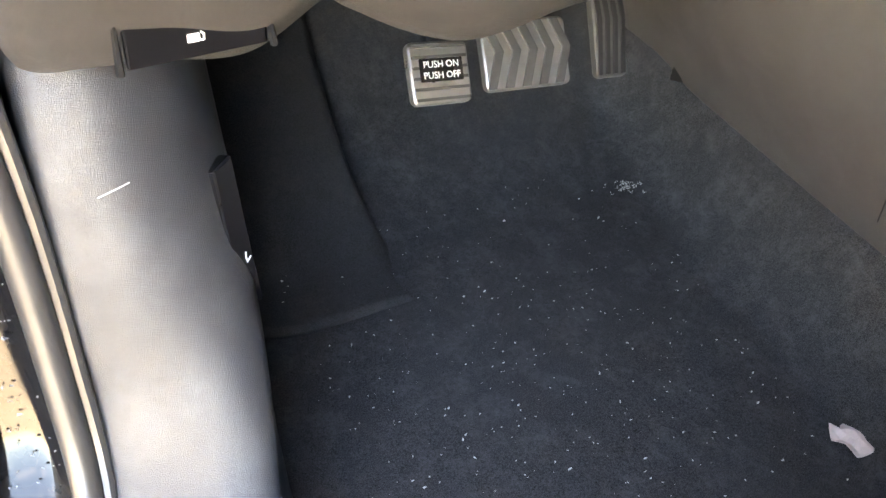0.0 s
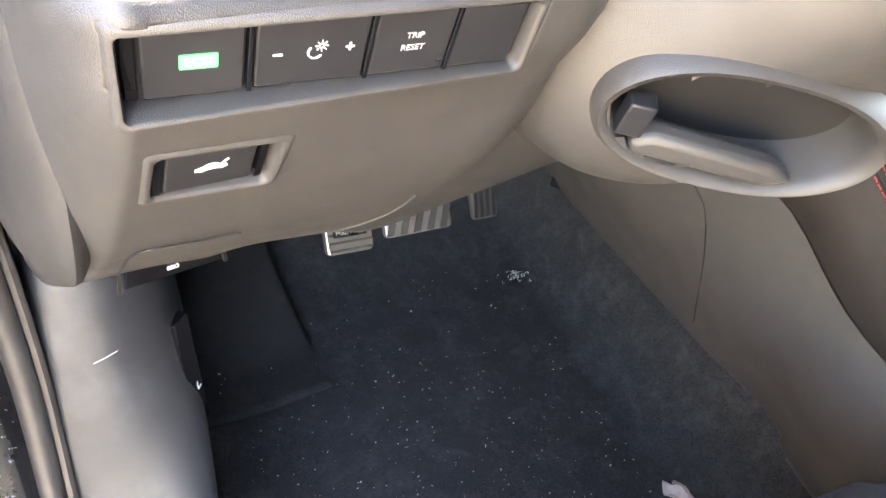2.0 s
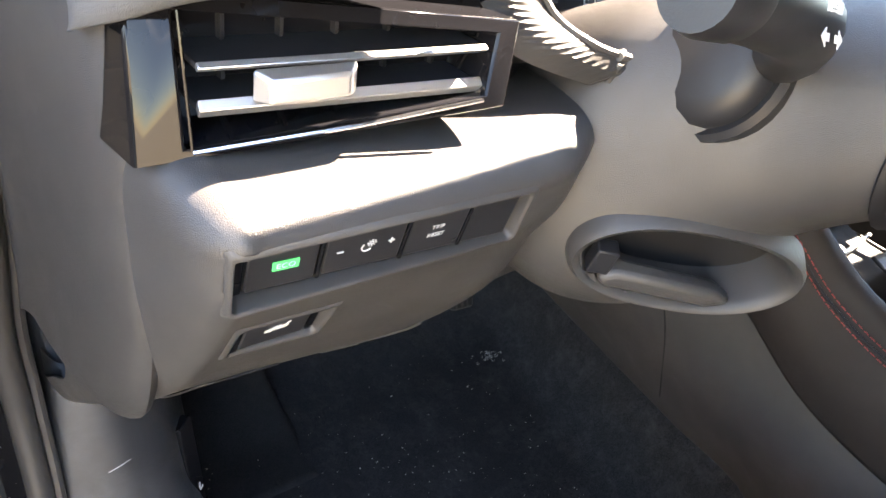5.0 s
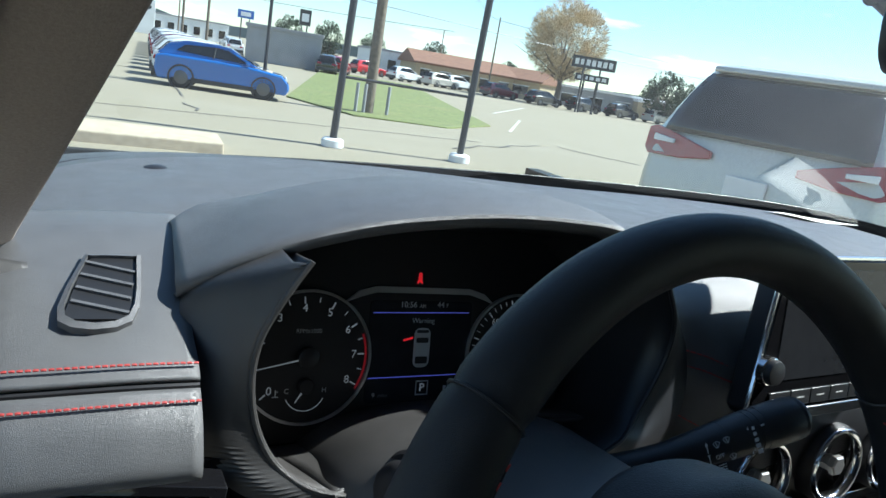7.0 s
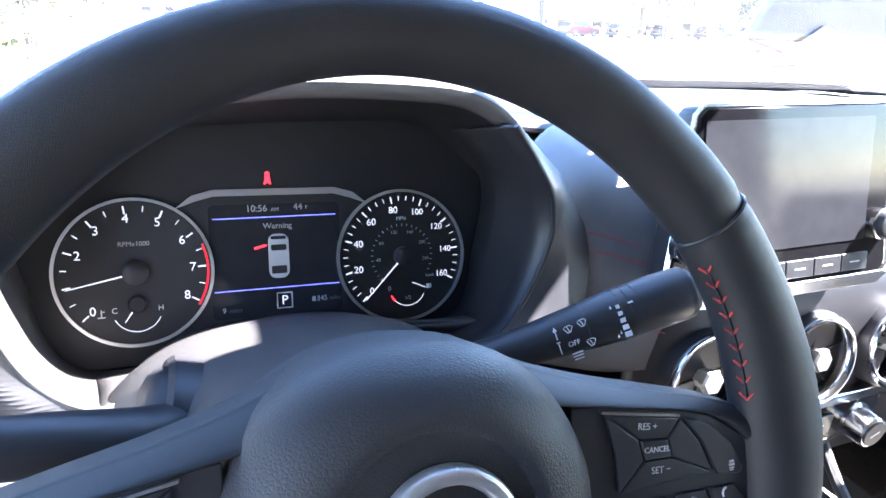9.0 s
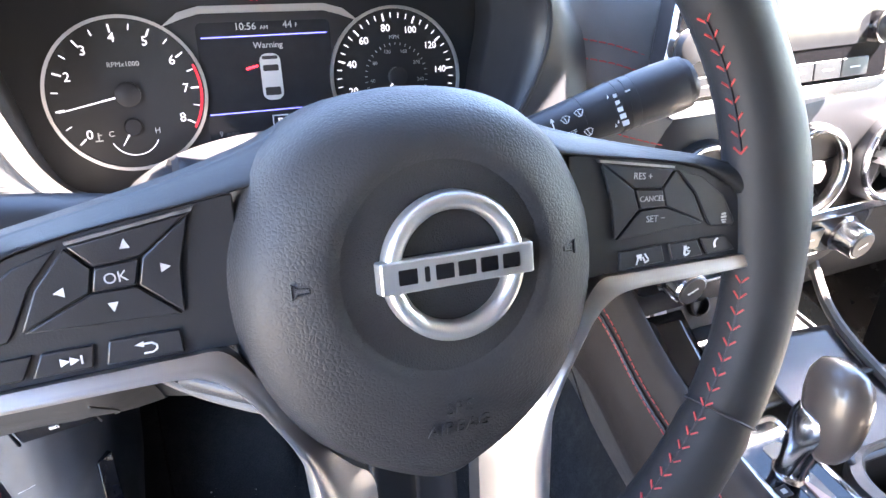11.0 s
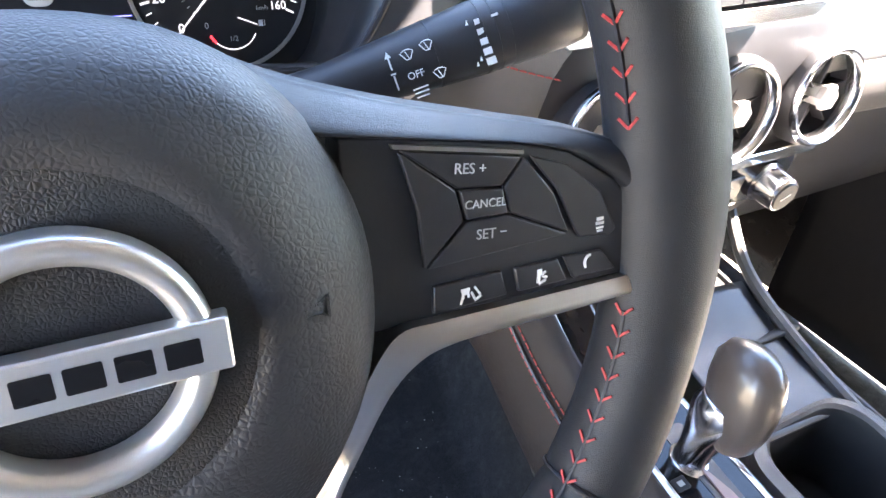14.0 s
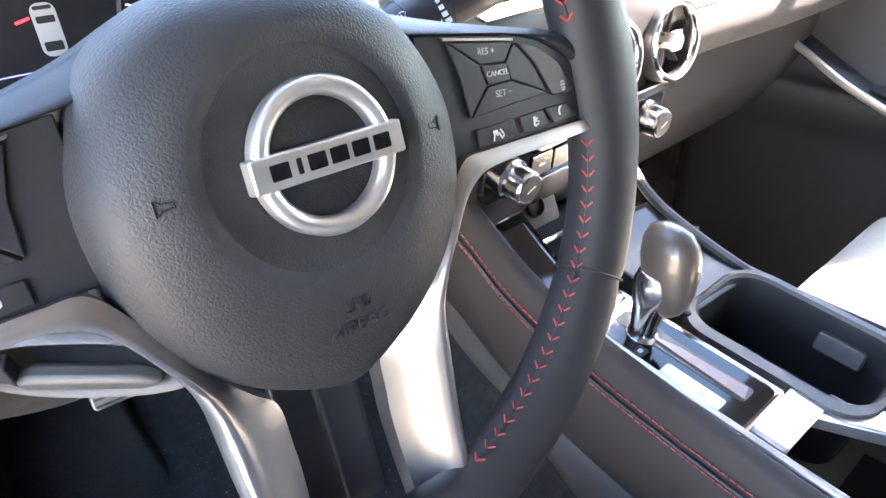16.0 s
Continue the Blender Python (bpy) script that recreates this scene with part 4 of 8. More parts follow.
# driver's air vent: a long gloss-black box below the pad
dv = part("driver_vent", loft([[(-.322, -.070, z) for z in (.818, .882)] + [(-.322, -.060, z) for z in (.882, .818)], [(-.178, -.105, z) for z in (.826, .878)] + [(-.178, -.095, z) for z in (.878, .826)]]), M_GLOSS, dash, "gloss-black air vent with chrome-edged blades")
fr = [(-.3215, -.0985, .8195), (-.3180, -.0880, .8750), (-.182, -.1240, .8720), (-.188, -.1300, .8400)]
inn = [(-.305, -.1020, .8255), (-.305, -.0950, .8690), (-.192, -.1235, .8670), (-.198, -.1285, .8445)]
deep = [(p[0], p[1] + .034, p[2]) for p in inn]
out2 = [(p[0] - (.004 if p[0] < -.3 else 0), p[1] + .045, p[2]) for p in fr]
part("vent_surround", loft([out2, fr, inn, deep], cap=False), M_GLOSS, dv, "gloss-black vent surround", bevel=.0012)
part("vent_edge", tube([(-.3035, -.1035, .8250), (-.3040, -.0960, .8695)], .0006, 6), M_GLOSS, dv)
part("vent_edge", tube([(-.3035, -.1040, .8252), (-.250, -.118, .8340), (-.200, -.1295, .8435)], .0009, 6), M_CHROME, dv, "thin chrome edge")
for k, z in enumerate((.8415, .8555)):
    a, b = (-.300, -.090, z - .003), (-.197, -.113, z + .006)
    bm = loft([[(a[0], a[1] - .009, a[2] - .0012), (a[0], a[1] - .009, a[2] + .0012), (a[0], a[1] + .016, a[2] + .003), (a[0], a[1] + .016, a[2] + .001)],
               [(b[0], b[1] - .009, b[2] - .0012), (b[0], b[1] - .009, b[2] + .0012), (b[0], b[1] + .016, b[2] + .003), (b[0], b[1] + .016, b[2] + .001)]])
    blade = part("vent_blade", bm, M_SATIN, dv, "black vent blade", bevel=.0006)
    part("blade_face", loft([[(q[0], q[1] - .0095, q[2] - h), (q[0], q[1] - .0120, q[2]), (q[0], q[1] - .0095, q[2] + h), (q[0], q[1] - .0080, q[2])] for q in (a, b) for h in (.0032 if k == 0 else .0018,)]), M_SILVER, blade, "bright silver strip along the blade", bevel=.0005)
tabm = loft([[(-.285, -.108, .842), (-.250, -.117, .846), (-.250, -.117, .858), (-.285, -.108, .854)], [(-.281, -.115, .843), (-.255, -.122, .847), (-.255, -.122, .855), (-.281, -.115, .851)]])
part("vent_tab", tabm, M_SILVER, dv, "silver vent tab", bevel=.0012)
for k in range(5):
    x = -.285 + k * .02
    part("vent_vane", loft([[(x, -.062 - (x + .30) * .22, .828), (x + .0015, -.062 - (x + .30) * .22, .828), (x + .0015, -.062 - (x + .30) * .22, .868), (x, -.062 - (x + .30) * .22, .868)], [(x, -.08 - (x + .30) * .22, .828), (x + .0015, -.08 - (x + .30) * .22, .828), (x + .0015, -.08 - (x + .30) * .22, .868), (x, -.08 - (x + .30) * .22, .868)]]), M_SATIN, dv, smooth=False)

# lower knee panel
low_prof = [(-.086, .8235), (-.108, .8220), (-.1290, .8165), (-.1395, .8070), (-.1378, .796), (-.1330, .780), (-.1205, .760), (-.1025, .735), (-.0650, .690), (-.0100, .638), (.050, .589), (.110, .541), (.145, .514), (.157, .512), (.175, .53)]
LX = [(-.322, .105, -.010), (-.318, .046, -.005), (-.313, .016, -.002), (-.303, .002, .0), (-.290, .001, .0), (-.25, -.001, .001), (-.20, -.004, .004), (-.155, -.005, .008), (-.125, .010, .012)]
rows = []
for x, dy, dz in LX:
    rows.append([(x, y + dy * (1 if z > .6 else .35), z + dz * (1 if z > .74 else -.5) + max(0, min(.05, x + .19)) * .8 * (z < .56)) for y, z in low_prof])
# planes of the switch row and of the boot button, each with an opening cut for it
SM = plane((-.2450, -.1335, .7935), (1, -.085, .030), (0, -.33, 1)) @ Matrix.Diagonal((.95, .93, 1, 1))
TM = plane((-.2745, -.1115, .7470), (1, -.010, .020), (0, -.55, 1))
knee = sheet(rows, 14, 14)
knee_tree = BVHTree.FromBMesh(knee)
for m_, w, h, cx in ((SM, .1375, .0330, .005), (TM, .0450, .0335, .001)):
    inv = m_.inverted()
    def inside(v):
        q = inv @ v.co
        return abs(q.x - cx) < w / 2 and abs(q.y) < h / 2 and abs(q.z) < .03
    bmesh.ops.delete(knee, geom=[f for f in knee.faces if all(inside(v) for v in f.verts)], context="FACES")
part("knee_panel", knee, M_LOW, dash, "dark grey grained knee panel", thick=0.002)


def on_knee(m_, x, y, up):
    """The point of the knee panel over (x, y) of a switch plane, lifted by up."""
    d = -(m_.to_3x3() @ Vector((0, 0, 1))).normalized()
    hit = knee_tree.ray_cast(m_ @ Vector((x, y, .04)), d)[0]
    return (hit if hit else m_ @ Vector((x, y, 0))) - d * up


def sunk_lip(m_, cx, w, h, depth, r):
    """Rolled edge that follows the panel and turns down into an opening."""
    loops = [[on_knee(m_, *p, up + (.0006 if p[1] < -.4 * h else 0)) for p in rect(cx, 0, w + g, h + g, r if g < .004 else .0022, 6)] for g, up in ((.0078, .0012), (.0058, .0021), (.0038, .0023), (.0018, .0018), (.0006, .0004))]
    loops.append([m_ @ Vector((p[0], p[1], -depth)) for p in rect(cx, 0, w, h, r, 6)])
    return loft(loops, cap=False)


# joint lines of the access cover in the knee panel
cover = [(-.2825, .0562, .5815), (-.2887, -.0006, .6281), (-.2916, -.0331, .6571), (-.2918, -.0493, .6724), (-.2887, -.0574, .6803), (-.2817, -.0597, .6820), (-.2656, -.0591, .6805), (-.2465, -.0601, .6803)]
part("cover_joint", tube(spline([Vector(p) + Vector((0, -.0002, -.0002)) for p in cover], 6), .0006, 6), M_SATIN, dash, "dark joint of the access cover")
part("cover_joint", tube(spline([(-.1664, -.0777, .6911), (-.1614, -.0624, .6751), (-.1571, -.0421, .6556), (-.1569, -.0198, .6354), (-.1639, .0, .6185)], 6), .0007, 6), M_SIDE, dash, "dark joint of the access cover")
# under-column panel that runs on to the console
rows = [[(-.145, -.085, .735), (-.145, -.02, .655), (-.145, .06, .585), (-.145, .14, .535), (-.145, .17, .545)], [(-.095, -.05, .725), (-.095, .0, .64), (-.095, .07, .565), (-.095, .138, .512), (-.095, .17, .53)], [(-.045, -.03, .715), (-.045, .02, .63), (-.045, .08, .555), (-.045, .138, .503), (-.045, .17, .52)],
        [(.02, -.03, .715), (.02, .02, .63), (.02, .08, .56), (.02, .140, .517), (.02, .17, .53)], [(.14, -.05, .73), (.14, .01, .64), (.14, .08, .575), (.14, .145, .53), (.14, .17, .54)], [(.30, -.06, .76), (.30, -.02, .66), (.30, .06, .60), (.30, .14, .56), (.30, .17, .57)]]
part("lower_cover", sheet(rows, 4, 4), M_LOW, dash, "dark grey lower cover", thick=0.004)

# switch row in the knee panel
sink = min((SM.inverted() @ on_knee(SM, x, y, 0)).z for x in (-.06, 0, .07) for y in (-.014, .014))
SB = SM @ pose(0, 0, min(sink - .0016, .0016))
sw = part("switch_panel", prism(rect(.005, 0, .1300, .0290, .0035), -.012, -.0010, SB), M_SATIN, dash, "black switch panel", bevel=.0006)
part("panel_lip", sunk_lip(SM, .005, .1315, .0278, .004 - sink, .0030), M_LOW, sw, "rolled edge of the switch opening", sharp=50)
eco = part("eco_button", prism(rect(-.0410, 0, .0283, .0255, .001), -.002, .0014, SB, taper=.97), M_BUTTON, sw, "black button with a lit green badge", bevel=.0006)
part("eco_lamp", prism(rect(-.0400, .0002, .0104, .0049, .0004, 2), .0012, .0018, SB), M_GREEN, eco, "glowing green badge", smooth=False)
words("button_lettering", "ECO", .0038, SB @ pose(-.0400, .0002, .0019), mat("badge_pale_green", (.35, .85, .55), .5), eco, .0001)
dim = part("dimmer_button", prism(rect(-.0067, 0, .0355, .0255, .001), -.002, .0010, SB, taper=.97), M_BUTTON, sw, "black brightness rocker", bevel=.0006)
part("minus_mark", bars([(-.0177, -.0005, .0028, .0006, 0)], SB @ pose(0, 0, .0010)), M_WHITE, dim, smooth=False)
part("plus_mark", bars([(.0048, .0005, .0028, .0006, 0), (.0048, .0005, .0006, .0028, 0)], SB @ pose(0, 0, .0010)), M_WHITE, dim, smooth=False)
gm = SB @ pose(-.0062, 0, .0012) @ Matrix.Diagonal((.8, .8, 1, 1))
part("dial_icon", tube([gm @ Vector((.0028 * math.cos(radians(a)), -.0008 + .0028 * math.sin(radians(a)), 0)) for a in range(130, 340, 20)], .0003, 4), M_WHITE, dim)
part("lamp_icon", bmjoin(annulus(.0008, .0012, 0, .0003, gm @ pose(.0022, .0022, 0), 12), bars([(.0022 + .0021 * math.cos(radians(a)), .0022 + .0021 * math.sin(radians(a)), .0009, .0003, a) for a in range(0, 360, 45)], gm)), M_WHITE, dim, smooth=False)
trip = part("trip_button", prism(rect(.0268, 0, .0285, .0255, .001), -.002, .0010, SB, taper=.97), M_BUTTON, sw, "black trip reset button", bevel=.0006)
words("button_lettering", "TRIP", .0032, SB @ pose(.0268, .0026, .0012), M_GREYMARK, trip, .0001)
words("button_lettering", "RESET", .0032, SB @ pose(.0268, -.0022, .0012), M_GREYMARK, trip, .0001)
part("blank_cover", prism(rect(.0548, 0, .0260, .0255, .001), -.002, .0010, SB, taper=.97), M_BUTTON, sw, bevel=.0006)
for gx in (-.0256, .0118, .0415):
    part("button_gap", prism(rect(gx, 0, .0016, .0262, .0004), -.002, .0017, SB), M_GLOSS, sw, bevel=.0004)
part("side_wedge", prism(rect(-.0580, 0, .0040, .0255, .001), -.002, .0016, SB, taper=.95), M_GLOSS, sw, bevel=.0005)
# boot release button below it
TB = TM @ pose(0, 0, min((TM.inverted() @ on_knee(TM, x, y, 0)).z for x in (-.018, .018) for y in (-.013, .013)) - .0006)
tb = part("boot_button", prism(rect(0, 0, .0300, .0240, .001), -.006, .0025, TB, taper=.97), M_BUTTON, dash, "black boot release button in a recess", bevel=.0006)
part("button_recess", sunk_lip(TM, .001, .0385, .0275, .010, .0030), M_LOW, tb, "rolled edge of the button recess", sharp=50)
for dx, wd in ((-.0170, .0030), (.0170, .0025)):
    part("button_side", prism(rect(dx, 0, wd, .0230), -.003, .0028, TB), M_GLOSS, tb, smooth=False)
car_i = [(-.0054, -.0012), (-.0042, -.0012), (-.0036, -.0018), (-.0026, -.0018), (-.0020, -.0012), (.0022, -.0012), (.0028, -.0018), (.0038, -.0018), (.0044, -.0012), (.0052, -.0010), (.0050, .0006), (.0030, .0010), (.0012, .0023), (-.0010, .0022), (-.0026, .0009), (-.0052, .0003)]
part("boot_icon", bmjoin(prism(car_i, .0025, .0028, TB @ pose(0, 0, 0, 0, 0, 4)), bars([(.0042, .0022, .0034, .0006, 50)], TB @ pose(0, 0, .0025))), M_WHITE, tb, smooth=False)
# fuel flap lever under the edge
lever_q = [Vector(p) for p in ((-.2702, .0955, .5537), (-.2036, .0955, .5588), (-.1990, .1113, .5288), (-.2700, .1113, .5228))]
ln = (lever_q[1] - lever_q[0]).cross(lever_q[3] - lever_q[0]).normalized()
ln = -ln if ln.y > 0 else ln
fl = part("fuel_lever", loft([[p - ln * .014 for p in lever_q], [p - ln * .001 for p in lever_q], [p.lerp(sum(lever_q, Vector()) / 4, .03) for p in lever_q]]), M_GLOSS, dash, "black fuel flap lever", bevel=.0010, sharp=30)
FM = plane(sum(lever_q, Vector()) / 4 + ln * .0004, lever_q[1] - lever_q[0], lever_q[0] - lever_q[3])
FM = FM @ Matrix.Scale(.72, 4)
part("pump_icon", bmjoin(prism(rect(-.0035, -.002, .0085, .0085, .001), 0, .0005, FM), tube([FM @ Vector(p) for p in ((.001, -.005, .0003), (.0035, -.005, .0003), (.0035, .001, .0003), (.0015, .003, .0003))], .0006, 5)), M_WHITE, fl, "white pump icon", smooth=False)
part("lever_side", tube([lever_q[3] + Vector((-.003, 0, -.001)), lever_q[0] + Vector((-.003, 0, 0)), lever_q[1] + Vector((0, .004, .002)), lever_q[2] + Vector((.003, 0, -.001))], .0022, 6), M_FACE, fl, "dark gap round the lever")

# hood over the gauges
lip = [(-.206, -.052, .966), (-.180, -.064, .984), (-.150, -.071, .999), (-.115, -.076, 1.011), (-.070, -.080, 1.021), (0, -.083, 1.028), (.070, -.080, 1.026), (.120, -.076, 1.020), (.150, -.074, 1.006), (.172, -.076, .982), (.188, -.078, .960)]
bk = [(-.198, .045, .981), (-.175, .075, .987), (-.145, .095, .990), (-.110, .115, .992), (-.065, .145, .990), (0, .17, .990), (.075, .17, .990), (.135, .145, .990), (.175, .11, .988), (.205, .06, .984), (.215, .02, .975)]
rows = []
for a, b in zip(lip, bk):
    a, b = Vector(a), Vector(b)
    m1, m2 = b.lerp(a, .35), b.lerp(a, .75)
    hgt = max(0, a.z - .985) * .55
    rows.append([b - Vector((0, -.02, .006)), b, m1 + Vector((0, 0, hgt * .7 + .003)), m2 + Vector((0, 0, hgt * .55 + .003)), a + Vector((0, .006, .0035)), a, a + Vector((0, .004, -.005)), a + Vector((0, .015, -.009))])
part("gauge_hood", sheet(rows, 3, 3), M_SOFT, dash, "dark grey hood over the gauges", thick=0.003)

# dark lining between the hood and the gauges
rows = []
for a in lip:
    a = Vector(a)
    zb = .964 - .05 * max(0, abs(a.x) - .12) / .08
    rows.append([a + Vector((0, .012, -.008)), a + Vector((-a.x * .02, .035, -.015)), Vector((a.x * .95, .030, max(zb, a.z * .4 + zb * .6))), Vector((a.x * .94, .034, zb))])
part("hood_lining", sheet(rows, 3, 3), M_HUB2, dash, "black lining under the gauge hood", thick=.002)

part("well_end", sheet([[(.186, -.062, z), (.187, -.02, z), (.186, .045, z)] for z in (.862, .91, .962)], 2, 2), M_SATIN, dash, "black end of the gauge well", thick=.002)

# bezel round the gauges: ribbed side fins, inner well
for s in (1, -1):
    inner = [(.142, -.106, 1.003), (.160, -.106, .978), (.175, -.104, .953), (.178, -.103, .925), (.168, -.104, .895), (.150, -.110, .872), (.128, -.122, .860), (.100, -.128, .854)]
    wellb = [(.138, -.010, .985), (.158, -.004, .965), (.170, .0, .940), (.171, .0, .915), (.166, .0, .885), (.160, .0, .850), (.145, -.004, .826), (.110, -.006, .816)]
    if s > 0:
        outer = [(.150, -.098, .999), (.178, -.080, .978), (.200, -.080, .955), (.212, -.090, .925), (.213, -.100, .895), (.205, -.108, .870), (.185, -.112, .845), (.150, -.116, .825)]
    if s < 0:
        outer = [(.150, -.098, .999), (.186, -.070, .978), (.203, -.060, .958), (.207, -.075, .930), (.204, -.090, .900), (.192, -.099, .876), (.168, -.110, .855), (.125, -.120, .842)]
        inner = [(.142, -.106, 1.003), (.157, -.106, .978), (.167, -.104, .953), (.169, -.103, .925), (.163, -.104, .895), (.150, -.110, .872), (.130, -.122, .860), (.104, -.128, .854)]
    I, O, B = ([Vector((s * p[0], p[1], p[2])) for p in spline(q, 14)] for q in (inner, outer, wellb))
    rib = []
    for k in range(len(I)):
        off = Vector((0, -.0006, .0002)) if s < 0 and k % 2 else Vector((0, 0, 0))
        mid = I[k].lerp(O[k], .5)
        rib.append([I[k], I[k].lerp(O[k], .08) + off * .4, I[k].lerp(O[k], .3) + off + Vector((0, -.002, 0)), mid + off + Vector((0, -.003, 0)), I[k].lerp(O[k], .8) + off + Vector((0, -.001, 0)), O[k], O[k] + Vector((0, .03, 0))])
    # Right side takes the blacker plastic to paint its shade; left edge stays paler.
    fin = part("gauge_fin", sheet(rib, 1, 1), M_SATIN if s > 0 else M_FIN, dash, "smooth fin beside the gauges, blackened for its shade" if s > 0 else "ribbed grey fin beside the gauges", thick=0.002)
    part("fin_edge", tube(I, .0021, 8), M_SATIN if s > 0 else M_LOW, fin)
    well = [[I[k], I[k].lerp(B[k], .3), I[k].lerp(B[k], .7), B[k]] for k in range(len(I))]
    part("gauge_well", sheet(well, 1, 1), M_SATIN if s > 0 else M_LOW, dash, "dark wall of the gauge well", thick=0.002)
shelf = [[(-.118, -.127, .856), (-.075, -.105, .856), (-.02, -.075, .852), (.03, -.055, .848), (.08, -.05, .846), (.13, -.06, .845), (.165, -.08, .848)],
         [(-.122, -.075, .842), (-.075, -.060, .842), (-.02, -.045, .840), (.03, -.035, .838), (.08, -.032, .837), (.13, -.035, .836), (.165, -.04, .838)],
         [(-.135, -.004, .818), (-.075, -.004, .816), (-.02, -.002, .815), (.03, .0, .815), (.08, .0, .815), (.13, .0, .816), (.165, .0, .82)]]
part("gauge_shelf", sheet(shelf, 4, 4), M_LOW, dash, "grey shelf below the gauges", thick=0.003)
part("shelf_edge", tube(spline(shelf[0], 6), .0022, 8), M_LOW, dash)
bridge = [[(-.118, -.128, .853), (-.06, -.10, .853), (0, -.07, .849), (.06, -.055, .846), (.14, -.065, .845)], [(-.118, -.120, .835), (-.06, -.085, .830), (0, -.055, .825), (.06, -.045, .822), (.14, -.05, .822)], [(-.12, -.09, .79), (-.06, -.04, .78), (0, -.02, .77), (.06, -.01, .77), (.14, -.01, .78)]]
part("shelf_front", sheet(bridge, 4, 4), M_LOW, dash, thick=0.003)

# face between the gauges and the screen, and on towards the passenger
rows = []
for x, yt, zt, ym, zm, yb2, zb2 in ((.188, -.072, .968, -.085, .90, -.055, .80), (.215, -.050, .980, -.090, .91, -.075, .80), (.245, -.035, .984, -.095, .92, -.095, .80), (.300, -.035, .984, -.098, .92, -.105, .80), (.42, -.035, .984, -.098, .92, -.108, .80), (.56, -.045, .980, -.095, .90, -.108, .80), (.66, -.05, .974, -.10, .89, -.11, .80), (.85, -.055, .962, -.105, .88, -.11, .79), (1.05, -.055, .948, -.10, .87, -.10, .78), (1.20, -.05, .93, -.08, .86, -.08, .77)):
    rows.append([(x, yt + .03, zt + .002), (x, yt, zt - .004), (x, (yt + ym) / 2 - .01, (zt + zm) / 2 + .006), (x, ym, zm), (x, (ym + yb2) / 2 - .004, (zm + zb2) / 2), (x, yb2, zb2)])
part("front_face", sheet(rows, 4, 4), M_PAD, dash, "grey leatherette front face", thick=0.004)
rows = []
for x, y0, z0 in ((.60, -.112, .803), (.70, -.114, .800), (.85, -.114, .792), (1.05, -.104, .782), (1.20, -.084, .772)):
    rows.append([(x, y0 + .004, z0 + .003), (x, y0 - .004, z0 - .012), (x, y0 - .002, z0 - .035), (x, y0 + .02, z0 - .055), (x, y0 + .10, z0 - .05)])
part("passenger_lip", sheet(rows, 4, 4), M_LOW, dash, "pale grey rolled lower lip", thick=0.004)
rows = [[(x, -.02, .74), (x, -.01, .62), (x, .06, .50), (x, .20, .42)] for x in (.60, .75, .95, 1.20)]
part("glove_box", sheet(rows, 3, 4), M_DOOR, dash, "charcoal glove box", thick=0.006)
stitches("stitching", [(.205, -.088, .921), (.235, -.097, .915), (.265, -.101, .905), (.30, -.103, .895)], 14, .25, dash)
stitches("stitching", [(.205, -.091, .908), (.235, -.100, .902), (.265, -.104, .892), (.30, -.106, .882)], 14, .25, dash)
stitches("stitching", [(.215, -.092, .86), (.25, -.103, .845), (.29, -.108, .832)], 12, .25, dash)

# ---- touch screen ----
def build_screen():
    s = thing("touch_screen", "upright black touch screen with chrome edge and two knobs", "touch screen", at=(.37, -.10, .87))
    ST = radians(8)
    m = plane((.372, -.127, .942), (1, 0, 0), (0, math.sin(ST), math.cos(ST)))
    body = [(-.117, -.062), (-.110, -.0705), (.110, -.0705), (.117, -.062), (.106, .067), (.099, .0735), (-.087, .0735), (-.094, .067)]
    case = part("screen_case", prism(body, -.022, 0, m), M_SATIN, s, "black screen case", bevel=.003)
    part("chrome_edge", tube([m @ Vector((p[0], p[1], -.001)) for p in body + [body[0]]], .0022, 6), M_CHROME, case, "chrome edge")
    part("bezel", prism([(p[0] * .975, p[1] * .97) for p in body], -.001, .0015, m), M_GLOSS, case, "gloss-black bezel", bevel=.001)
    part("display_glass", prism(rect(0.0, .0125, .172, .100, .002), .0012, .0022, m), M_SCREEN, case, "unlit dark display")
    for k in range(6):
        part("key_cap", prism(rect(-.0765 + k * .0306, -.0555, .0295, .0145, .001), .001, .0032, m), M_BUTTON, case, bevel=.0006)
        part("key_mark", bars([(-.0765 + k * .0306, -.0555, .011, .0012, 0)], m, .0032, .0035), M_GREYMARK, case, smooth=False)
    part("chrome_base", prism([(-.118, -.0700), (-.106, -.0770), (.106, -.0770), (.118, -.0700), (.113, -.0662), (-.113, -.0662)], -.004, .003, m), M_CHROME, case, "chrome lower edge", bevel=.001)
    for x in (-.1015, .1015):
        kn = part("knob", lathe([(.0115, 0), (.0115, .010), (.0105, .0125), (.009, .013)], m @ pose(x, -.026, .001), 28), M_SATIN, case, "black round knob", sharp=30)
        part("knob_ring", lathe([(.0128, .0), (.0128, .006), (.0116, .007)], m @ pose(x, -.026, .001), 28), M_CHROME, kn)
    return s


build_screen()

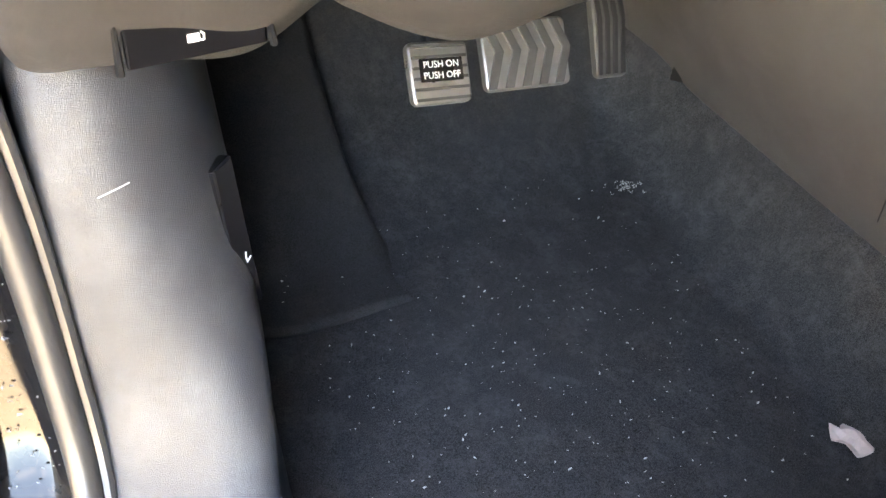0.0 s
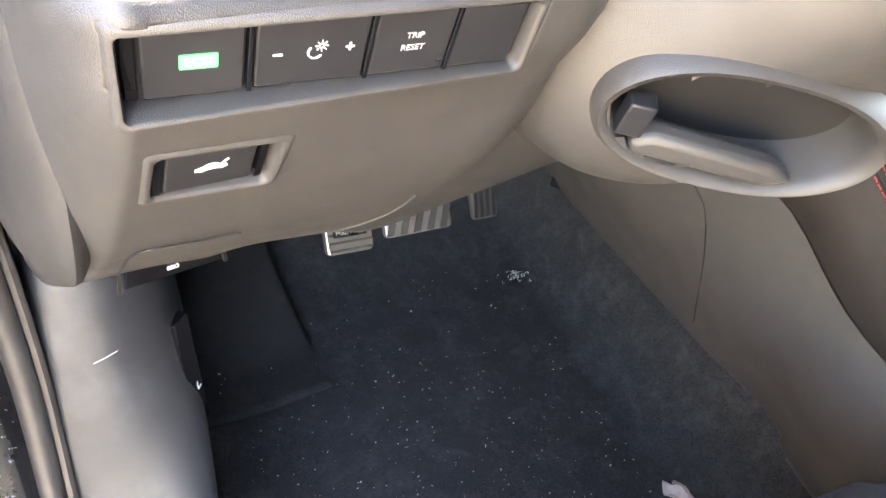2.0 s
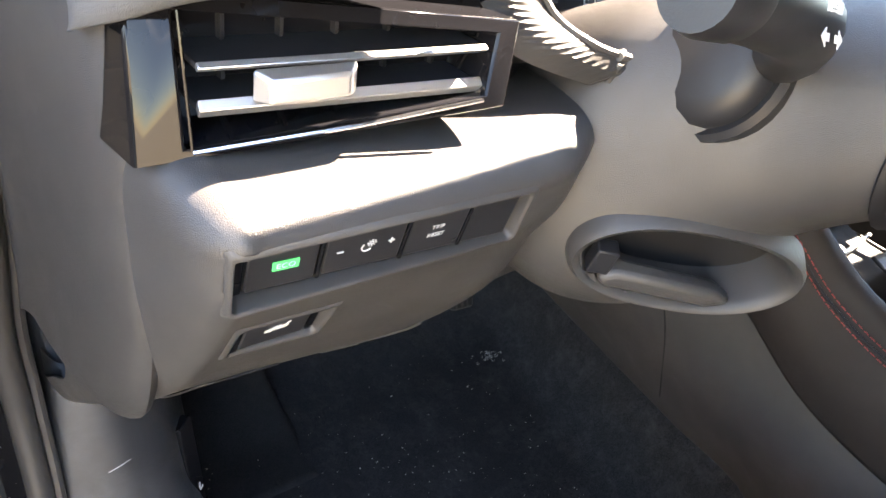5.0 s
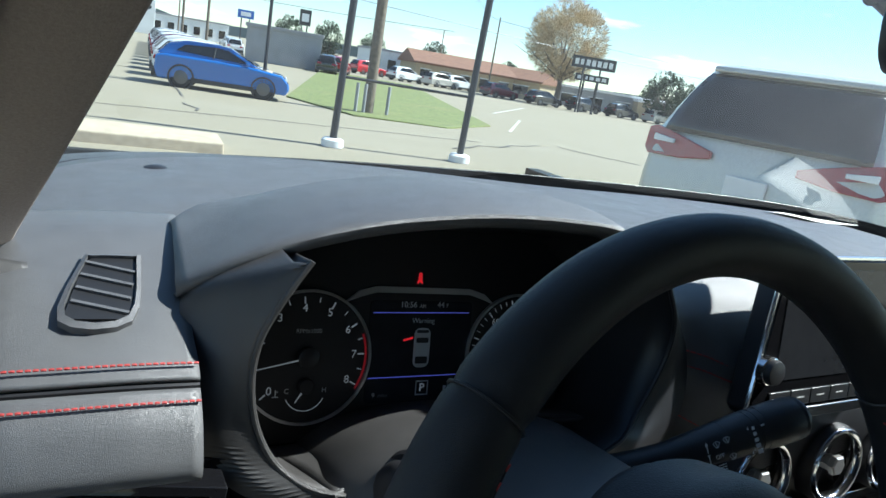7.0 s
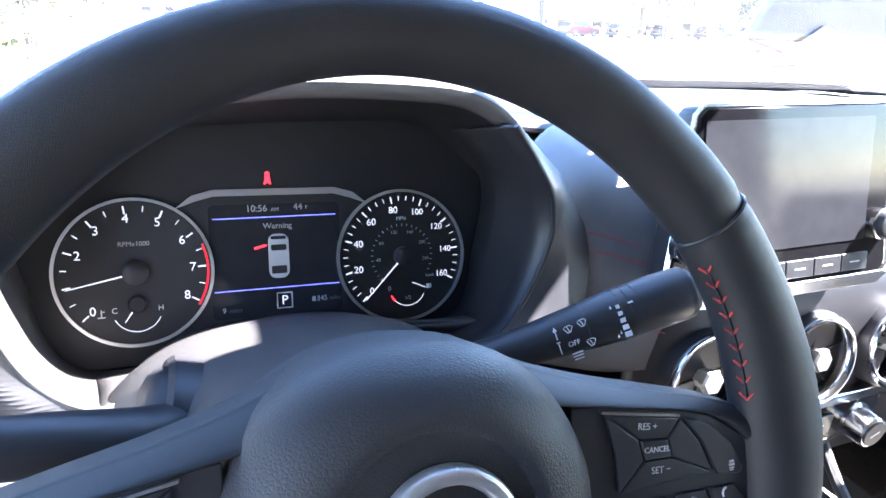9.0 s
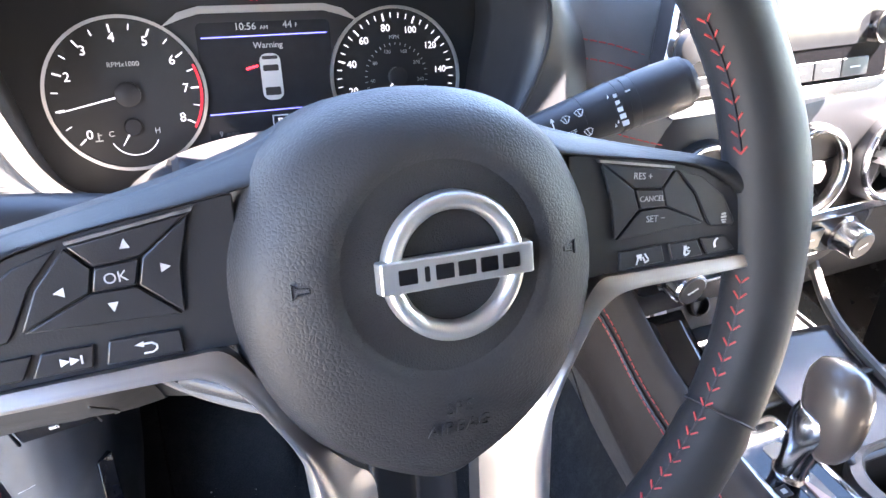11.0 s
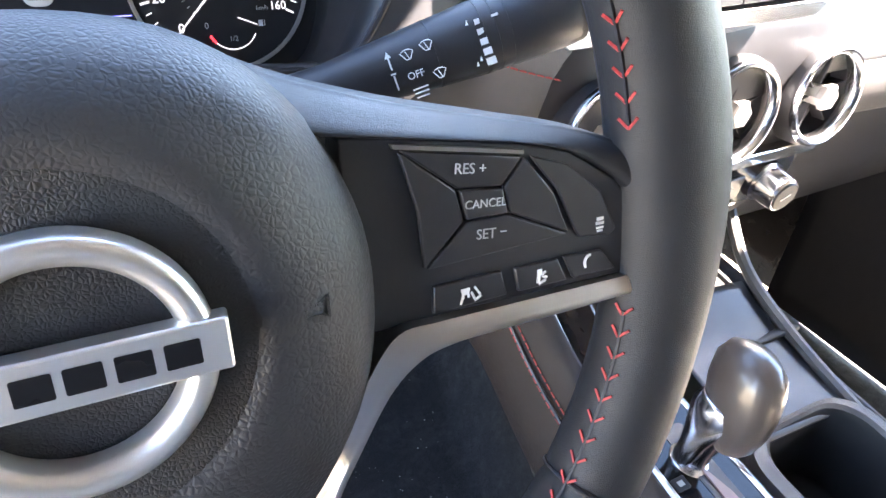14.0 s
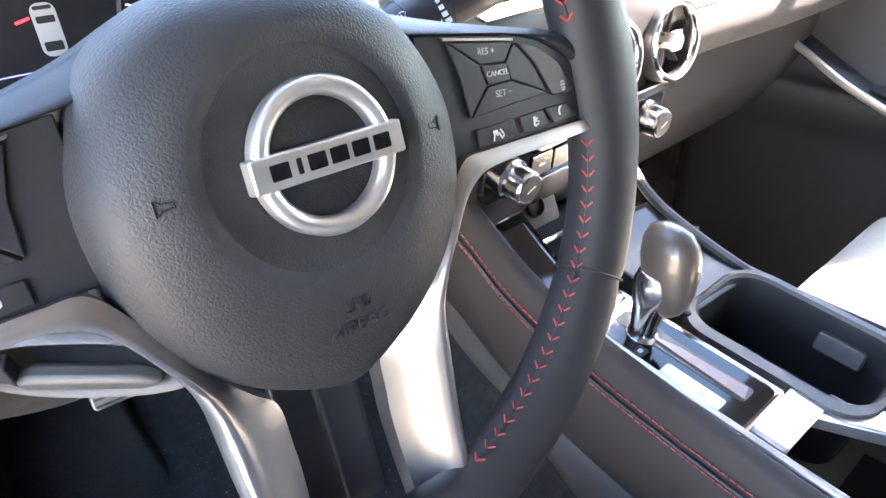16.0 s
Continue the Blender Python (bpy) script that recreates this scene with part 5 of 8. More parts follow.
# ---- centre stack: round vents, climate controls, sockets ----
def build_stack():
    c = thing("centre_stack", "centre stack with three round chrome-ringed vents and climate knobs", "centre stack", at=(.42, -.10, .60))
    rows = []
    for x in (.262, .30, .36, .42, .48, .54, .600):
        e = .018 if x in (.262, .600) else 0
        rows.append([(x, -.088 + e, .872), (x, -.106 + e, .855), (x, -.112 + e, .80), (x, -.108 + e, .745), (x, -.112 + e, .715), (x, -.104 + e, .685), (x, -.086 + e, .655), (x, -.05 + e, .60)])
    part("stack_panel", sheet(rows, 4, 3), M_SATIN, c, "black centre panel", thick=.004)
    for x, z in ((.327, .790), (.452, .788), (.556, .786)):
        m = plane((x, -.116, z), (1, 0, 0), (0, .12, 1))
        v = part("round_vent", lathe([(.0435, -.028), (.0440, .004), (.0415, .010)], m, 48, cap=False), M_SATIN, c, "round air vent with a chrome ring")
        part("chrome_ring", lathe([(.0415, .008), (.0425, .0115), (.0405, .0145), (.0365, .0135), (.0345, .008), (.0350, .002)], m, 56, cap=False), M_CHROME, v, "chrome ring", sharp=60)
        part("vent_well", prism(circle(.036, 40), -.022, -.020, m), M_FACE, v, smooth=False)
        for k in range(6):
            part("vane", box((.0215, 0, -.006), (.027, .0014, .012), m @ pose(0, 0, 0, 0, 0, k * 60 + 10)), M_SATIN, v, smooth=False)
        part("centre_cap", lathe([(.0085, -.012), (.0090, .006), (.0115, .008), (.0115, .013), (.0095, .0145)], m, 6), M_SILVER, v, "silver centre cap", sharp=20)
    part("chrome_bar", prism(rect(0, 0, .30, .012, .004), -.006, .006, plane((.425, -.118, .7385), (1, 0, 0), (0, .05, 1))), M_CHROME, c, "chrome bar under the vents", bevel=.002)
    cm = plane((.419, -.116, .712), (1, 0, 0), (0, -.12, 1))
    panel = part("climate_panel", prism(rect(0, 0, .275, .042, .008), -.006, .003, cm), M_GLOSS, c, "gloss-black climate panel", bevel=.0015)
    for x in (-.104, .104):
        k = part("climate_knob", lathe([(.0195, 0), (.0195, .004), (.0170, .006), (.0165, .024), (.0150, .0262)], cm @ pose(x, 0, .003), 36), M_CHROME, panel, "chrome climate knob", sharp=30)
        part("knob_face", lathe([(.0135, .0262), (.0130, .0275), (.001, .0272)], cm @ pose(x, 0, .003), 28), M_SATIN, k)
        part("knob_mark", bars([(x, 0, .011, .0016, 25)], cm @ pose(0, 0, .0305)), M_WHITE, k, smooth=False)
    for k in range(5):
        part("climate_key", prism(rect(-.062 + k * .031, 0, .028, .022, .001), .003, .0055, cm), M_BUTTON, panel, bevel=.0006)
        part("key_mark", bars([(-.062 + k * .031, 0, .008, .0012, 0)], cm, .0055, .0058), M_WHITE, panel, smooth=False)
    part("key_chrome", prism(rect(0.0, -.0175, .155, .0030), .003, .0062, cm), M_CHROME, panel, bevel=.0005)
    um = plane((.345, -.072, .628), (1, 0, 0), (0, .45, 1))
    u = part("socket_panel", prism(rect(.03, 0, .120, .050, .004), -.006, .002, um), M_SATIN, c, "black panel with charging sockets", bevel=.001)
    for dx in (-.013, .008):
        part("usb_socket", prism(rect(dx, 0, .0155, .0065), .002, .0026, um), M_GREYMARK, u, smooth=False)
    part("socket_mark", bars([(-.013, .009, .006, .001, 0), (.008, .009, .006, .001, 0), (-.003, -.009, .010, .0012, 0)], um, .002, .0024), M_GREYMARK, u, smooth=False)
    part("power_socket", lathe([(.0125, 0), (.0125, .006), (.010, .007), (.0095, -.004)], um @ pose(.055, 0, .002), 28), M_SATIN, u)
    part("tray_edge", tube([(.300, -.098, .603), (.36, -.104, .602), (.45, -.104, .602), (.52, -.098, .603)], .003, 8), M_SILVER, c, "pale edge of the tray")
    rows = [[(x, -.06, .60), (x, -.10, .585), (x, -.16, .583), (x, -.20, .598)] for x in (.30, .36, .45, .535)]
    part("tray", sheet(rows, 3, 3), M_RUBBER, c, "dark rubber-lined tray", thick=.003)
    return c


build_stack()

# ---- centre console and gear selector ----
def build_console():
    c = thing("centre_console", "dark grey centre console with silver rails, red stitching and cup holders", "centre console", at=(.42, -.35, .09))
    # side facing the driver: soft knee pad above, carpet-coloured panel below
    rows = []
    for y, zt, xt in ((-.02, .72, .262), (-.08, .70, .272), (-.16, .638, .283), (-.24, .607, .287), (-.36, .586, .288), (-.50, .572, .288), (-.80, .565, .288)):
        rows.append([(xt + .012, y, zt + .004), (xt, y, zt - .002), (xt - .010, y, zt - .030), (xt - .016, y, zt - .065), (xt - .013, y, zt - .100), (xt - .004, y, zt - .128)])
    part("knee_pad", sheet(rows, 4, 4), M_KNEE, c, "dark brown leatherette knee pad", thick=.004)
    for dz, dx in ((-.018, -.0105), (-.028, -.0135)):
        line = [(xt + dx, y, zt + dz) for y, zt, xt in ((-.06, .706, .268), (-.10, .684, .276), (-.16, .638, .283), (-.24, .607, .287), (-.36, .586, .288), (-.50, .572, .288), (-.62, .569, .288))]
        stitches("stitching", line, 84, .25, c)
    line = [(xt - .0140, y, zt - .023) for y, zt, xt in ((-.06, .706, .268), (-.10, .684, .276), (-.16, .638, .283), (-.24, .607, .287), (-.36, .586, .288), (-.50, .572, .288), (-.62, .569, .288))]
    part("pad_seam", tube(spline(line, 5), .0014, 5), M_SATIN, c)
    rows = []
    for y in (.66, .50, .37, .20, .08, -.01, -.12, -.25, -.50, -.80):
        e = .36 + .24 * max(0, min(.6, y + .1)) - (.05 if y < -.2 else 0)
        zt = float(np.interp(y, [-.8, -.3, -.1, .05, .6], [.50, .52, .60, .66, .66]))
        xt = float(np.interp(y, [-.8, -.25, 0, .2, .6], [.288, .288, .30, .33, .42]))
        rows.append([(xt, y, zt), (xt * .8 + e * .2 - .006, y, zt * .75 + .06), (xt * .45 + e * .55 + .008, y, zt * .4 + .15), (e + .058, y, .255), (e + .068, y, .215)])
    part("side_panel", sheet(rows, 4, 4), M_SIDE, c, "grey hard-plastic side panel", thick=.004)
    joint = [(.3472, .1464, .5027), (.3318, .0801, .5168), (.3279, .0453, .5041), (.3299, .0278, .4827), (.3503, .0175, .4199), (.4038, .0265, .3253), (.430, .031, .279)]
    part("panel_joint", tube([Vector(p) + Vector((-.0012, -.0008, .0006)) for p in spline(joint, 6)], .0010, 6), M_SATIN, c, "dark joint in the side panel")
    # silver rails either side of the top
    railL = [(.300, -.10, .662), (.304, -.15, .624), (.306, -.20, .606), (.307, -.30, .592), (.308, -.42, .580), (.308, -.60, .570), (.308, -.80, .566)]
    part("rail", tube(spline(railL, 5), .0042, 8), M_SILVER, c, "satin silver rail")
    railR = [(.575, .0, .71), (.550, -.07, .665), (.530, -.13, .622), (.522, -.20, .597), (.520, -.30, .573), (.520, -.42, .552), (.520, -.80, .545)]
    part("rail", tube(spline(railR, 5), .0060, 8), M_LOW, c, "grey rolled edge")
    # top surface in strips round the openings
    def top(y):
        return float(np.interp(-y, [.10, .15, .20, .30, .42, .80], [.655, .622, .604, .590, .578, .564]))
    rows = [[(.310, y, top(y) - .003), (.33, y, top(y) - .004), (.352, y, top(y) - .004)] for y in (-.10, -.15, -.20, -.30, -.378)]
    part("gear_strip", sheet(rows, 2, 4), M_GLOSS, c, "gloss-black strip beside the selector", thick=.003)
    rows = [[(.352 + (.0 if y < -.40 else .045), y, top(y) - .003), (.42, y, top(y) - .006), (.47, y, top(y) - .010), (.518, y, top(y) - .016)] for y in (-.14, -.18, -.23, -.275)]
    part("top_plate", sheet(rows, 3, 4), M_SATIN, c, "black console top ahead of the cup holders", thick=.003)
    # gear gate
    gm = plane((.3355, -.2950, .5890), (1, 0, 0), (0, 1, .10))
    gate = part("gear_gate", prism(rect(0, 0, .068, .165, .006), -.006, .003, gm), M_GLOSS, c, "gloss-black gear gate", bevel=.001)
    part("gate_frame", loft([[gm @ Vector((p[0], p[1], h)) for p in rect(0, 0, w, l, .007, 4)] for w, l, h in ((.076, .173, 0), (.076, .173, .0045), (.072, .169, .0052), (.068, .163, .0032))], cap=False), M_CHROME, gate, "chrome gate frame", sharp=30)
    part("gate_slot", prism(rect(.010, -.004, .020, .130, .004), .003, .0036, gm), M_FACE, gate, smooth=False)
    part("boot_fold", prism([(.003, -.068), (.017, -.064), (.014, .0), (.006, .03)], .0036, .0052, gm), mat("brown_slot_strip", (.16, .09, .07), .4), gate, "brownish strip in the slot", smooth=False)
    lab = part("gear_display", prism(rect(-.0180, -.032, .0175, .056, .003), .003, .0042, gm), mat("gear_letter_panel", (.45, .48, .50), .25), gate, "pale panel of gear letters")
    for k, ch in enumerate("PRNDL"):
        words("gear_letter", ch, .0075, gm @ pose(-.0180, -.0100 - k * .0108, .0044), M_WHITE if ch != "D" else M_GREEN, lab, .0001)
    part("release_key", prism(rect(-.0165, .020, .012, .010, .001), .003, .0048, gm), M_SATIN, gate, bevel=.0005)
    part("key_mark", bars([(-.0165, .020, .005, .004, 0)], gm, .0048, .005), M_GREYMARK, gate, smooth=False)
    # cup holder: two wells in one rounded opening
    zc = .583
    om = plane((.452, -.352, zc), (1, 0, 0), (0, 1, .08))
    op = rect(0, 0, .104, .165, .030, 6)
    cup = part("cup_holder", loft([[om @ Vector((p[0] * s, p[1] * s, h)) for p in op] for s, h in ((1.0, .0), (.97, -.006), (.94, -.05), (.90, -.085))], cap=False), M_RUBBER, c, "black cup holder with two wells")
    part("cup_floor", prism([(p[0] * .91, p[1] * .91) for p in op], -.088, -.083, om), M_RUBBER, cup)
    part("cup_lip", loft([[om @ Vector((p[0] * s, p[1] * s2, h)) for p in op] for s, s2, h in ((1.30, 1.10, -.010), (1.26, 1.08, .001), (1.06, 1.03, .003), (1.0, 1.0, 0.0))], cap=False), M_LOW, cup, "grey surround of the cup holder", sharp=40)
    part("cup_grip", prism(rect(0, 0, .020, .045, .004), 0, .012, om @ pose(.052, -.03, -.03, 0, -70, 0)), M_LOW, cup, "grey spring tab", bevel=.002)
    part("cup_grip", prism(rect(0, 0, .030, .020, .004), 0, .010, om @ pose(-.045, -.062, -.02, 0, 60, 0)), M_LOW, cup, "grey spring tab", bevel=.002)
    rows = [[(.318, y, top(y) - .002), (.340, y, top(y) - .002), (.366, y, top(y) - .003), (.400 - .35 * max(0, -.385 - y), y, top(y) - .005)] for y in (-.380, -.390, -.400, -.410)]
    part("cross_plate", sheet(rows, 3, 3), M_SILVER, c, "silver plate behind the selector", thick=.004)
    part("bin_edge", loft([[(.372, -.404, .5755), (.398, -.396, .5755), (.398, -.396, .562), (.372, -.404, .562)], [(.412, -.475, .571), (.438, -.468, .571), (.438, -.468, .556), (.412, -.475, .556)], [(.452, -.560, .567), (.478, -.553, .567), (.478, -.553, .552), (.452, -.560, .552)]]), M_SILVER, c, "satin silver edge of the bin", bevel=.002)
    bin_ = prism([(.315, -.43), (.50, -.43), (.50, -.72), (.315, -.72)], .44, .45)
    part("bin_floor", bin_, M_RUBBER, c)
    rows = [[(.316, y, .568), (.318, y, .50), (.320, y, .45)] for y in (-.43, -.55, -.75)]
    part("bin_wall", sheet(rows, 2, 2), M_SATIN, c, thick=.003)
    rows = [[(.505, y, .555), (.505, y, .50), (.505, y, .45)] for y in (-.27, -.45, -.62, -.75)]
    part("bin_wall", sheet(rows, 2, 2), M_SATIN, c, thick=.003)
    part("arm_rest", prism(rect(.42, -.88, .23, .28, .03), .55, .64), M_SEATD, c, "charcoal armrest", bevel=.012)
    # far side panel
    rows = [[(.540, y, .60 - .03 * (y < -.2)), (.548, y, .45), (.552, y, .25), (.555, y, .03)] for y in (.45, .2, 0, -.3, -.8)]
    part("side_panel", sheet(rows, 3, 3), M_DOOR, c, "charcoal passenger side panel", thick=.004)
    return c


build_console()


def build_selector():
    s = thing("gear_selector", "dark gear selector knob with chrome front on a chrome stem", "gear selector", at=(.341, -.255, .60))
    base = Vector((.341, -.262, .590))
    m = plane(base, (1, 0, -.1), (0, 1, .11))
    def sec(h, rx, ry, dy=0):
        return [m @ Vector((rx * math.cos(2 * math.pi * k / 24), dy + ry * math.sin(2 * math.pi * k / 24), h)) for k in range(24)]
    part("stem", loft([sec(0, .010, .012), sec(.02, .009, .011), sec(.035, .011, .013), sec(.048, .014, .018)]), M_CHROME, s, "chrome stem", sharp=60)
    part("knob", loft([sec(.036, .0060, .0085, -.010), sec(.042, .0100, .0150, -.010), sec(.052, .0140, .0205, -.009), sec(.066, .0172, .0250, -.006), sec(.084, .0190, .0275, -.002), sec(.099, .0186, .0268, .001), sec(.110, .0155, .0225, .002), sec(.1165, .0095, .0140, .002), sec(.1185, .001, .002, .002)]), mat("selector_dark_leather", (.050, .042, .038), .30, bump=.15, bscale=1200, kind="grain", var=.1, coat=.4), s, "dark brown-grey leather knob", sharp=80)
    fr = [[m @ Vector((-.003 - (.0065 + .0098 * w) * math.cos(a), .002 + .021 * math.sin(a) * w, h)) for a in (-.9, -.5, 0, .5, .9)] for h, w in ((.006, .40), (.020, .45), (.035, .58), (.050, .80), (.064, .92), (.074, .80))]
    part("chrome_front", sheet(fr, 3, 3), M_CHROME, s, "curved chrome side plate", thick=.004)
    part("stem_ring", lathe([(.016, -.002), (.016, .005), (.012, .007)], m, 28), M_CHROME, s)
    return s


build_selector()

# ---- footwell ----
FL = .085
rows = []
for y, z in ((-1.6, FL + .03), (-.9, FL + .01), (-.45, FL), (-.1, FL), (.15, FL + .001), (.33, FL + .002), (.45, FL + .014), (.58, FL + .085), (.70, FL + .22), (.76, FL + .38), (.78, .66)):
    e = .36 + .24 * max(0, min(.6, y + .1)) - (.05 if y < -.2 else 0)
    rows.append([(x, y, z + dz) for x, dz in ((-.42, .05), (-.285, .03), (-.22, .008), (-.12, 0), (0, 0), (.12, 0), (e - .10, 0), (e - .02, .003), (e + .015, .030), (e + .045, .085), (e + .07, .155), (e + .10, .20))])
carpet = part("floor", sheet(rows, 4, 5), M_CARPET, None, thick=.006)
tagged(carpet, "black carpet of the footwell, dusty and strewn with crumbs", "carpet", kind="structure")
side = []
rest = thing("foot_rest", "black carpeted foot rest beside the sill trim", "foot rest", at=(-.15, .4, .10))
rows = []
for y, zr, xr, zl in ((.30, .086, .03, .095), (.385, .094, .024, .105), (.45, .152, .010, .16), (.53, .203, .008, .215), (.62, .283, .010, .30), (.72, .39, .014, .41)):
    side.append([(-.235, y, .66), (-.222, y, (zl + .66) / 2), (-.205, y, zl + .06), (-.18, y, zl + .018)])
    rows.append([(-.18, y, zl + .018), (-.13, y, zr + .008), (xr - .02, y, zr + .002), (xr + .004, y, zr - .010), (xr + .014, y, zr - .05 if y > .4 else .084), (xr + .022, y, .080)])
part("side_carpet", sheet(side, 4, 4), M_CARPET2, rest, "black carpet on the side wall", thick=.006)
part("rest_carpet", sheet(rows, 4, 4), M_CARPET2, rest, "black carpet over a raised block", thick=.006)

# sill and kick trim
sill = thing("sill_trim", "grey plastic sill and kick trim with a black bonnet release", "sill trim", at=(-.31, 0, .3))
rows = []
for yo, z, xo, xi, yi in ((.245, .60, -.322, -.205, .34), (.200, .53, -.322, -.203, .30), (.178, .493, -.323, -.203, .265), (.165, .45, -.325, -.204, .235), (.150, .39, -.328, -.206, .195), (.135, .33, -.331, -.210, .140), (.118, .275, -.333, -.220, .085), (.085, .225, -.341, -.234, .035), (.01, .190, -.347, -.246, -.03), (-.12, .175, -.352, -.254, -.14), (-.4, .170, -.357, -.258, -.4), (-1.2, .170, -.357, -.258, -1.2)):
    u = min(1, max(0, (z - .17) / .1))
    rows.append([(xo - .004, yo + .030 * u, z - .030 * (1 - u)), (xo - .002, yo + .008, z - .004), (xo + .006, yo, z + .002), (xo + .045, yo * .88 + yi * .12 - .014, z + .006), (xi - .035, yo * .55 + yi * .45 - .014, z + .006), (xi - .008, yo * .15 + yi * .85, z), (xi, yi + .025 * u, z - .03 * (1 - u)), (xi + .012, yi + .09 * u, z - .09 * (1 - u)), (xi + .02, yi + .16 * u, z - .12 * (1 - u))])
part("trim_panel", sheet(rows, 3, 4), M_TRIM, sill, "grained dark grey plastic trim", thick=.004)
rq = [Vector(p) + Vector((-.0065, -.0307, .0239)) for p in ((-.218, .203, .393), (-.202, .215, .396), (-.200, .176, .292), (-.218, .167, .297))]
rn = (rq[1] - rq[0]).cross(rq[3] - rq[0]).normalized()
rn = -rn if rn.y > 0 else rn
rel = part("bonnet_release", loft([[p - rn * .012 for p in rq], [p - rn * .001 for p in rq], [p.lerp(sum(rq, Vector()) / 4, .05) for p in rq]]), M_GLOSS, sill, "black bonnet release handle", bevel=.0012, sharp=30)
bm_ = plane(rq[0].lerp(rq[1], .62).lerp(rq[3].lerp(rq[2], .62), .66) + rn * .0008, rq[1] - rq[0], rq[0] - rq[3])
part("release_icon", bars([(0, .002, .0055, .0014, 60), (.0015, -.002, .004, .0012, 20), (-.001, -.001, .005, .0010, 75)], bm_), M_WHITE, rel, smooth=False)
part("trim_scratch", tube([(-.297, .131, .4425), (-.288, .130, .446), (-.279, .131, .4485)], .0004, 4), M_GREYMARK, sill)

# pedals
def pedal(name, label, m, w, h, body, rib_mat, ribs):
    p = thing(name, label, "pedal", at=m.translation)
    pad = part("pad", prism(rect(0, 0, w, h, .006), -.008, .002, m), body, p, bevel=.002)
    for k in range(ribs):
        if name == "parking_brake_pedal":
            y = -h / 2 + h * (k + .5) / ribs
            shape = rect(0, y, w * .9, .0024)
        else:
            x, d, t = -w / 2 + w * (k + .25) / ribs, w * .13, w * .24 / ribs
            shape = [(x - t, -h * .47), (x + t, -h * .47), (x + d + t, h * .05), (x + t, h * .47), (x - t, h * .47), (x + d - t, h * .05)]
        part("rib", prism(shape, .002, .0042, m), rib_mat, p, smooth=False)
    part("arm", tube([m @ Vector((0, .01, -.006)), m @ Vector((0, .06, -.03)), m @ Vector((0, .22, -.05))], .006, 8, flat=.6), M_SATIN, p, "black pedal arm")
    return p


pbm = plane((-.019, .229, .431), (1, -.06, -.05), (.10, .55, .83))
pb = pedal("parking_brake_pedal", "foot-operated parking brake pedal with a worn metal pad", pbm, .056, .052, M_METALPED, M_PEDRUB, 6)
part("plate", prism(rect(0, .002, .040, .019, .001), .0042, .0052, pbm), M_GLOSS, pb, "black plate with white words", smooth=False)
words("pedal_lettering", "PUSH ON", .0078, pbm @ pose(0, .0063, .0054), M_WHITE, pb, .0001)
words("pedal_lettering", "PUSH OFF", .0078, pbm @ pose(0, -.0026, .0054), M_WHITE, pb, .0001)
brm = plane((.078, .240, .430), (1, -.08, -.02), (.05, .55, .83))
pedal("brake_pedal", "metal-faced brake pedal with black chevron grips", brm, .090, .062, M_METALPED, M_PEDRUB, 5)
gsm = plane((.177, .245, .444), (1, -.10, .0), (.10, .50, .85))
pedal("accelerator_pedal", "narrow black accelerator pedal", gsm, .036, .10, M_PEDRUB, M_RUBBER, 4)

# floor litter
pap = thing("paper_scrap", "small crumpled pinkish paper scrap on the carpet", "paper scrap", at=(.347, -.094, FL + .006))
rows = [[(.347 + (i - 2) * .0115 + random.uniform(-.005, .005), -.094 + (j - 1.5) * .013 + random.uniform(-.005, .005), FL + .006 + random.uniform(0, .016)) for i in range(5)] for j in range(4)]
part("paper", sheet(rows, 2, 2), M_PAPER, pap, thick=.0006, sharp=15)
rng = np.random.default_rng(4)
bm = bmesh.new()
for k in range(620):
    x, y = rng.uniform(-.2, .42), rng.normal(.12, .17)
    if y < -.3 or y > .44:
        continue
    z = FL + .0035 + (max(0, y - .3) * .20)
    r = float(abs(rng.normal(.0003, .0004))) + .0003
    m = pose(x, y, z + r * .5, rng.uniform(0, 90), rng.uniform(0, 90), rng.uniform(0, 180))
    prism([(-r * rng.uniform(.8, 2.2), -r * .6), (r, -r * .7), (r * 1.1, r * .5), (-r * .6, r)], -r * .4, r * .4, m, bm=bm)
cr = part("crumbs", bm, M_CRUMB, None, smooth=False)
tagged(cr, "pale crumbs and grit scattered on the carpet", "crumbs", kind="stuff")
bm = bmesh.new()
for k in range(26):
    a = rng.uniform(0, 6.28)
    c = Vector((.440 + rng.normal(0, .012), .375 + rng.normal(0, .012), FL + .016 + rng.normal(0, .001)))
    tube([c + Vector((.004 * math.cos(a + t), .004 * math.sin(a + t), .002 * math.sin(t * 3))) for t in (0, .8, 1.6, 2.4)], .0005, 4, bm)
lint = part("lint", bm, M_CRUMB, None)
tagged(lint, "little tuft of pale lint on the carpet", "lint", kind="stuff")

# ---- body shell round the cabin ----
def wall(name, bm, m, label, category="wall", thick=.01, kind="structure"):
    return tagged(part(name, bm, m, None, thick=thick), label, category, kind=kind)


CX = .42   # middle of the car
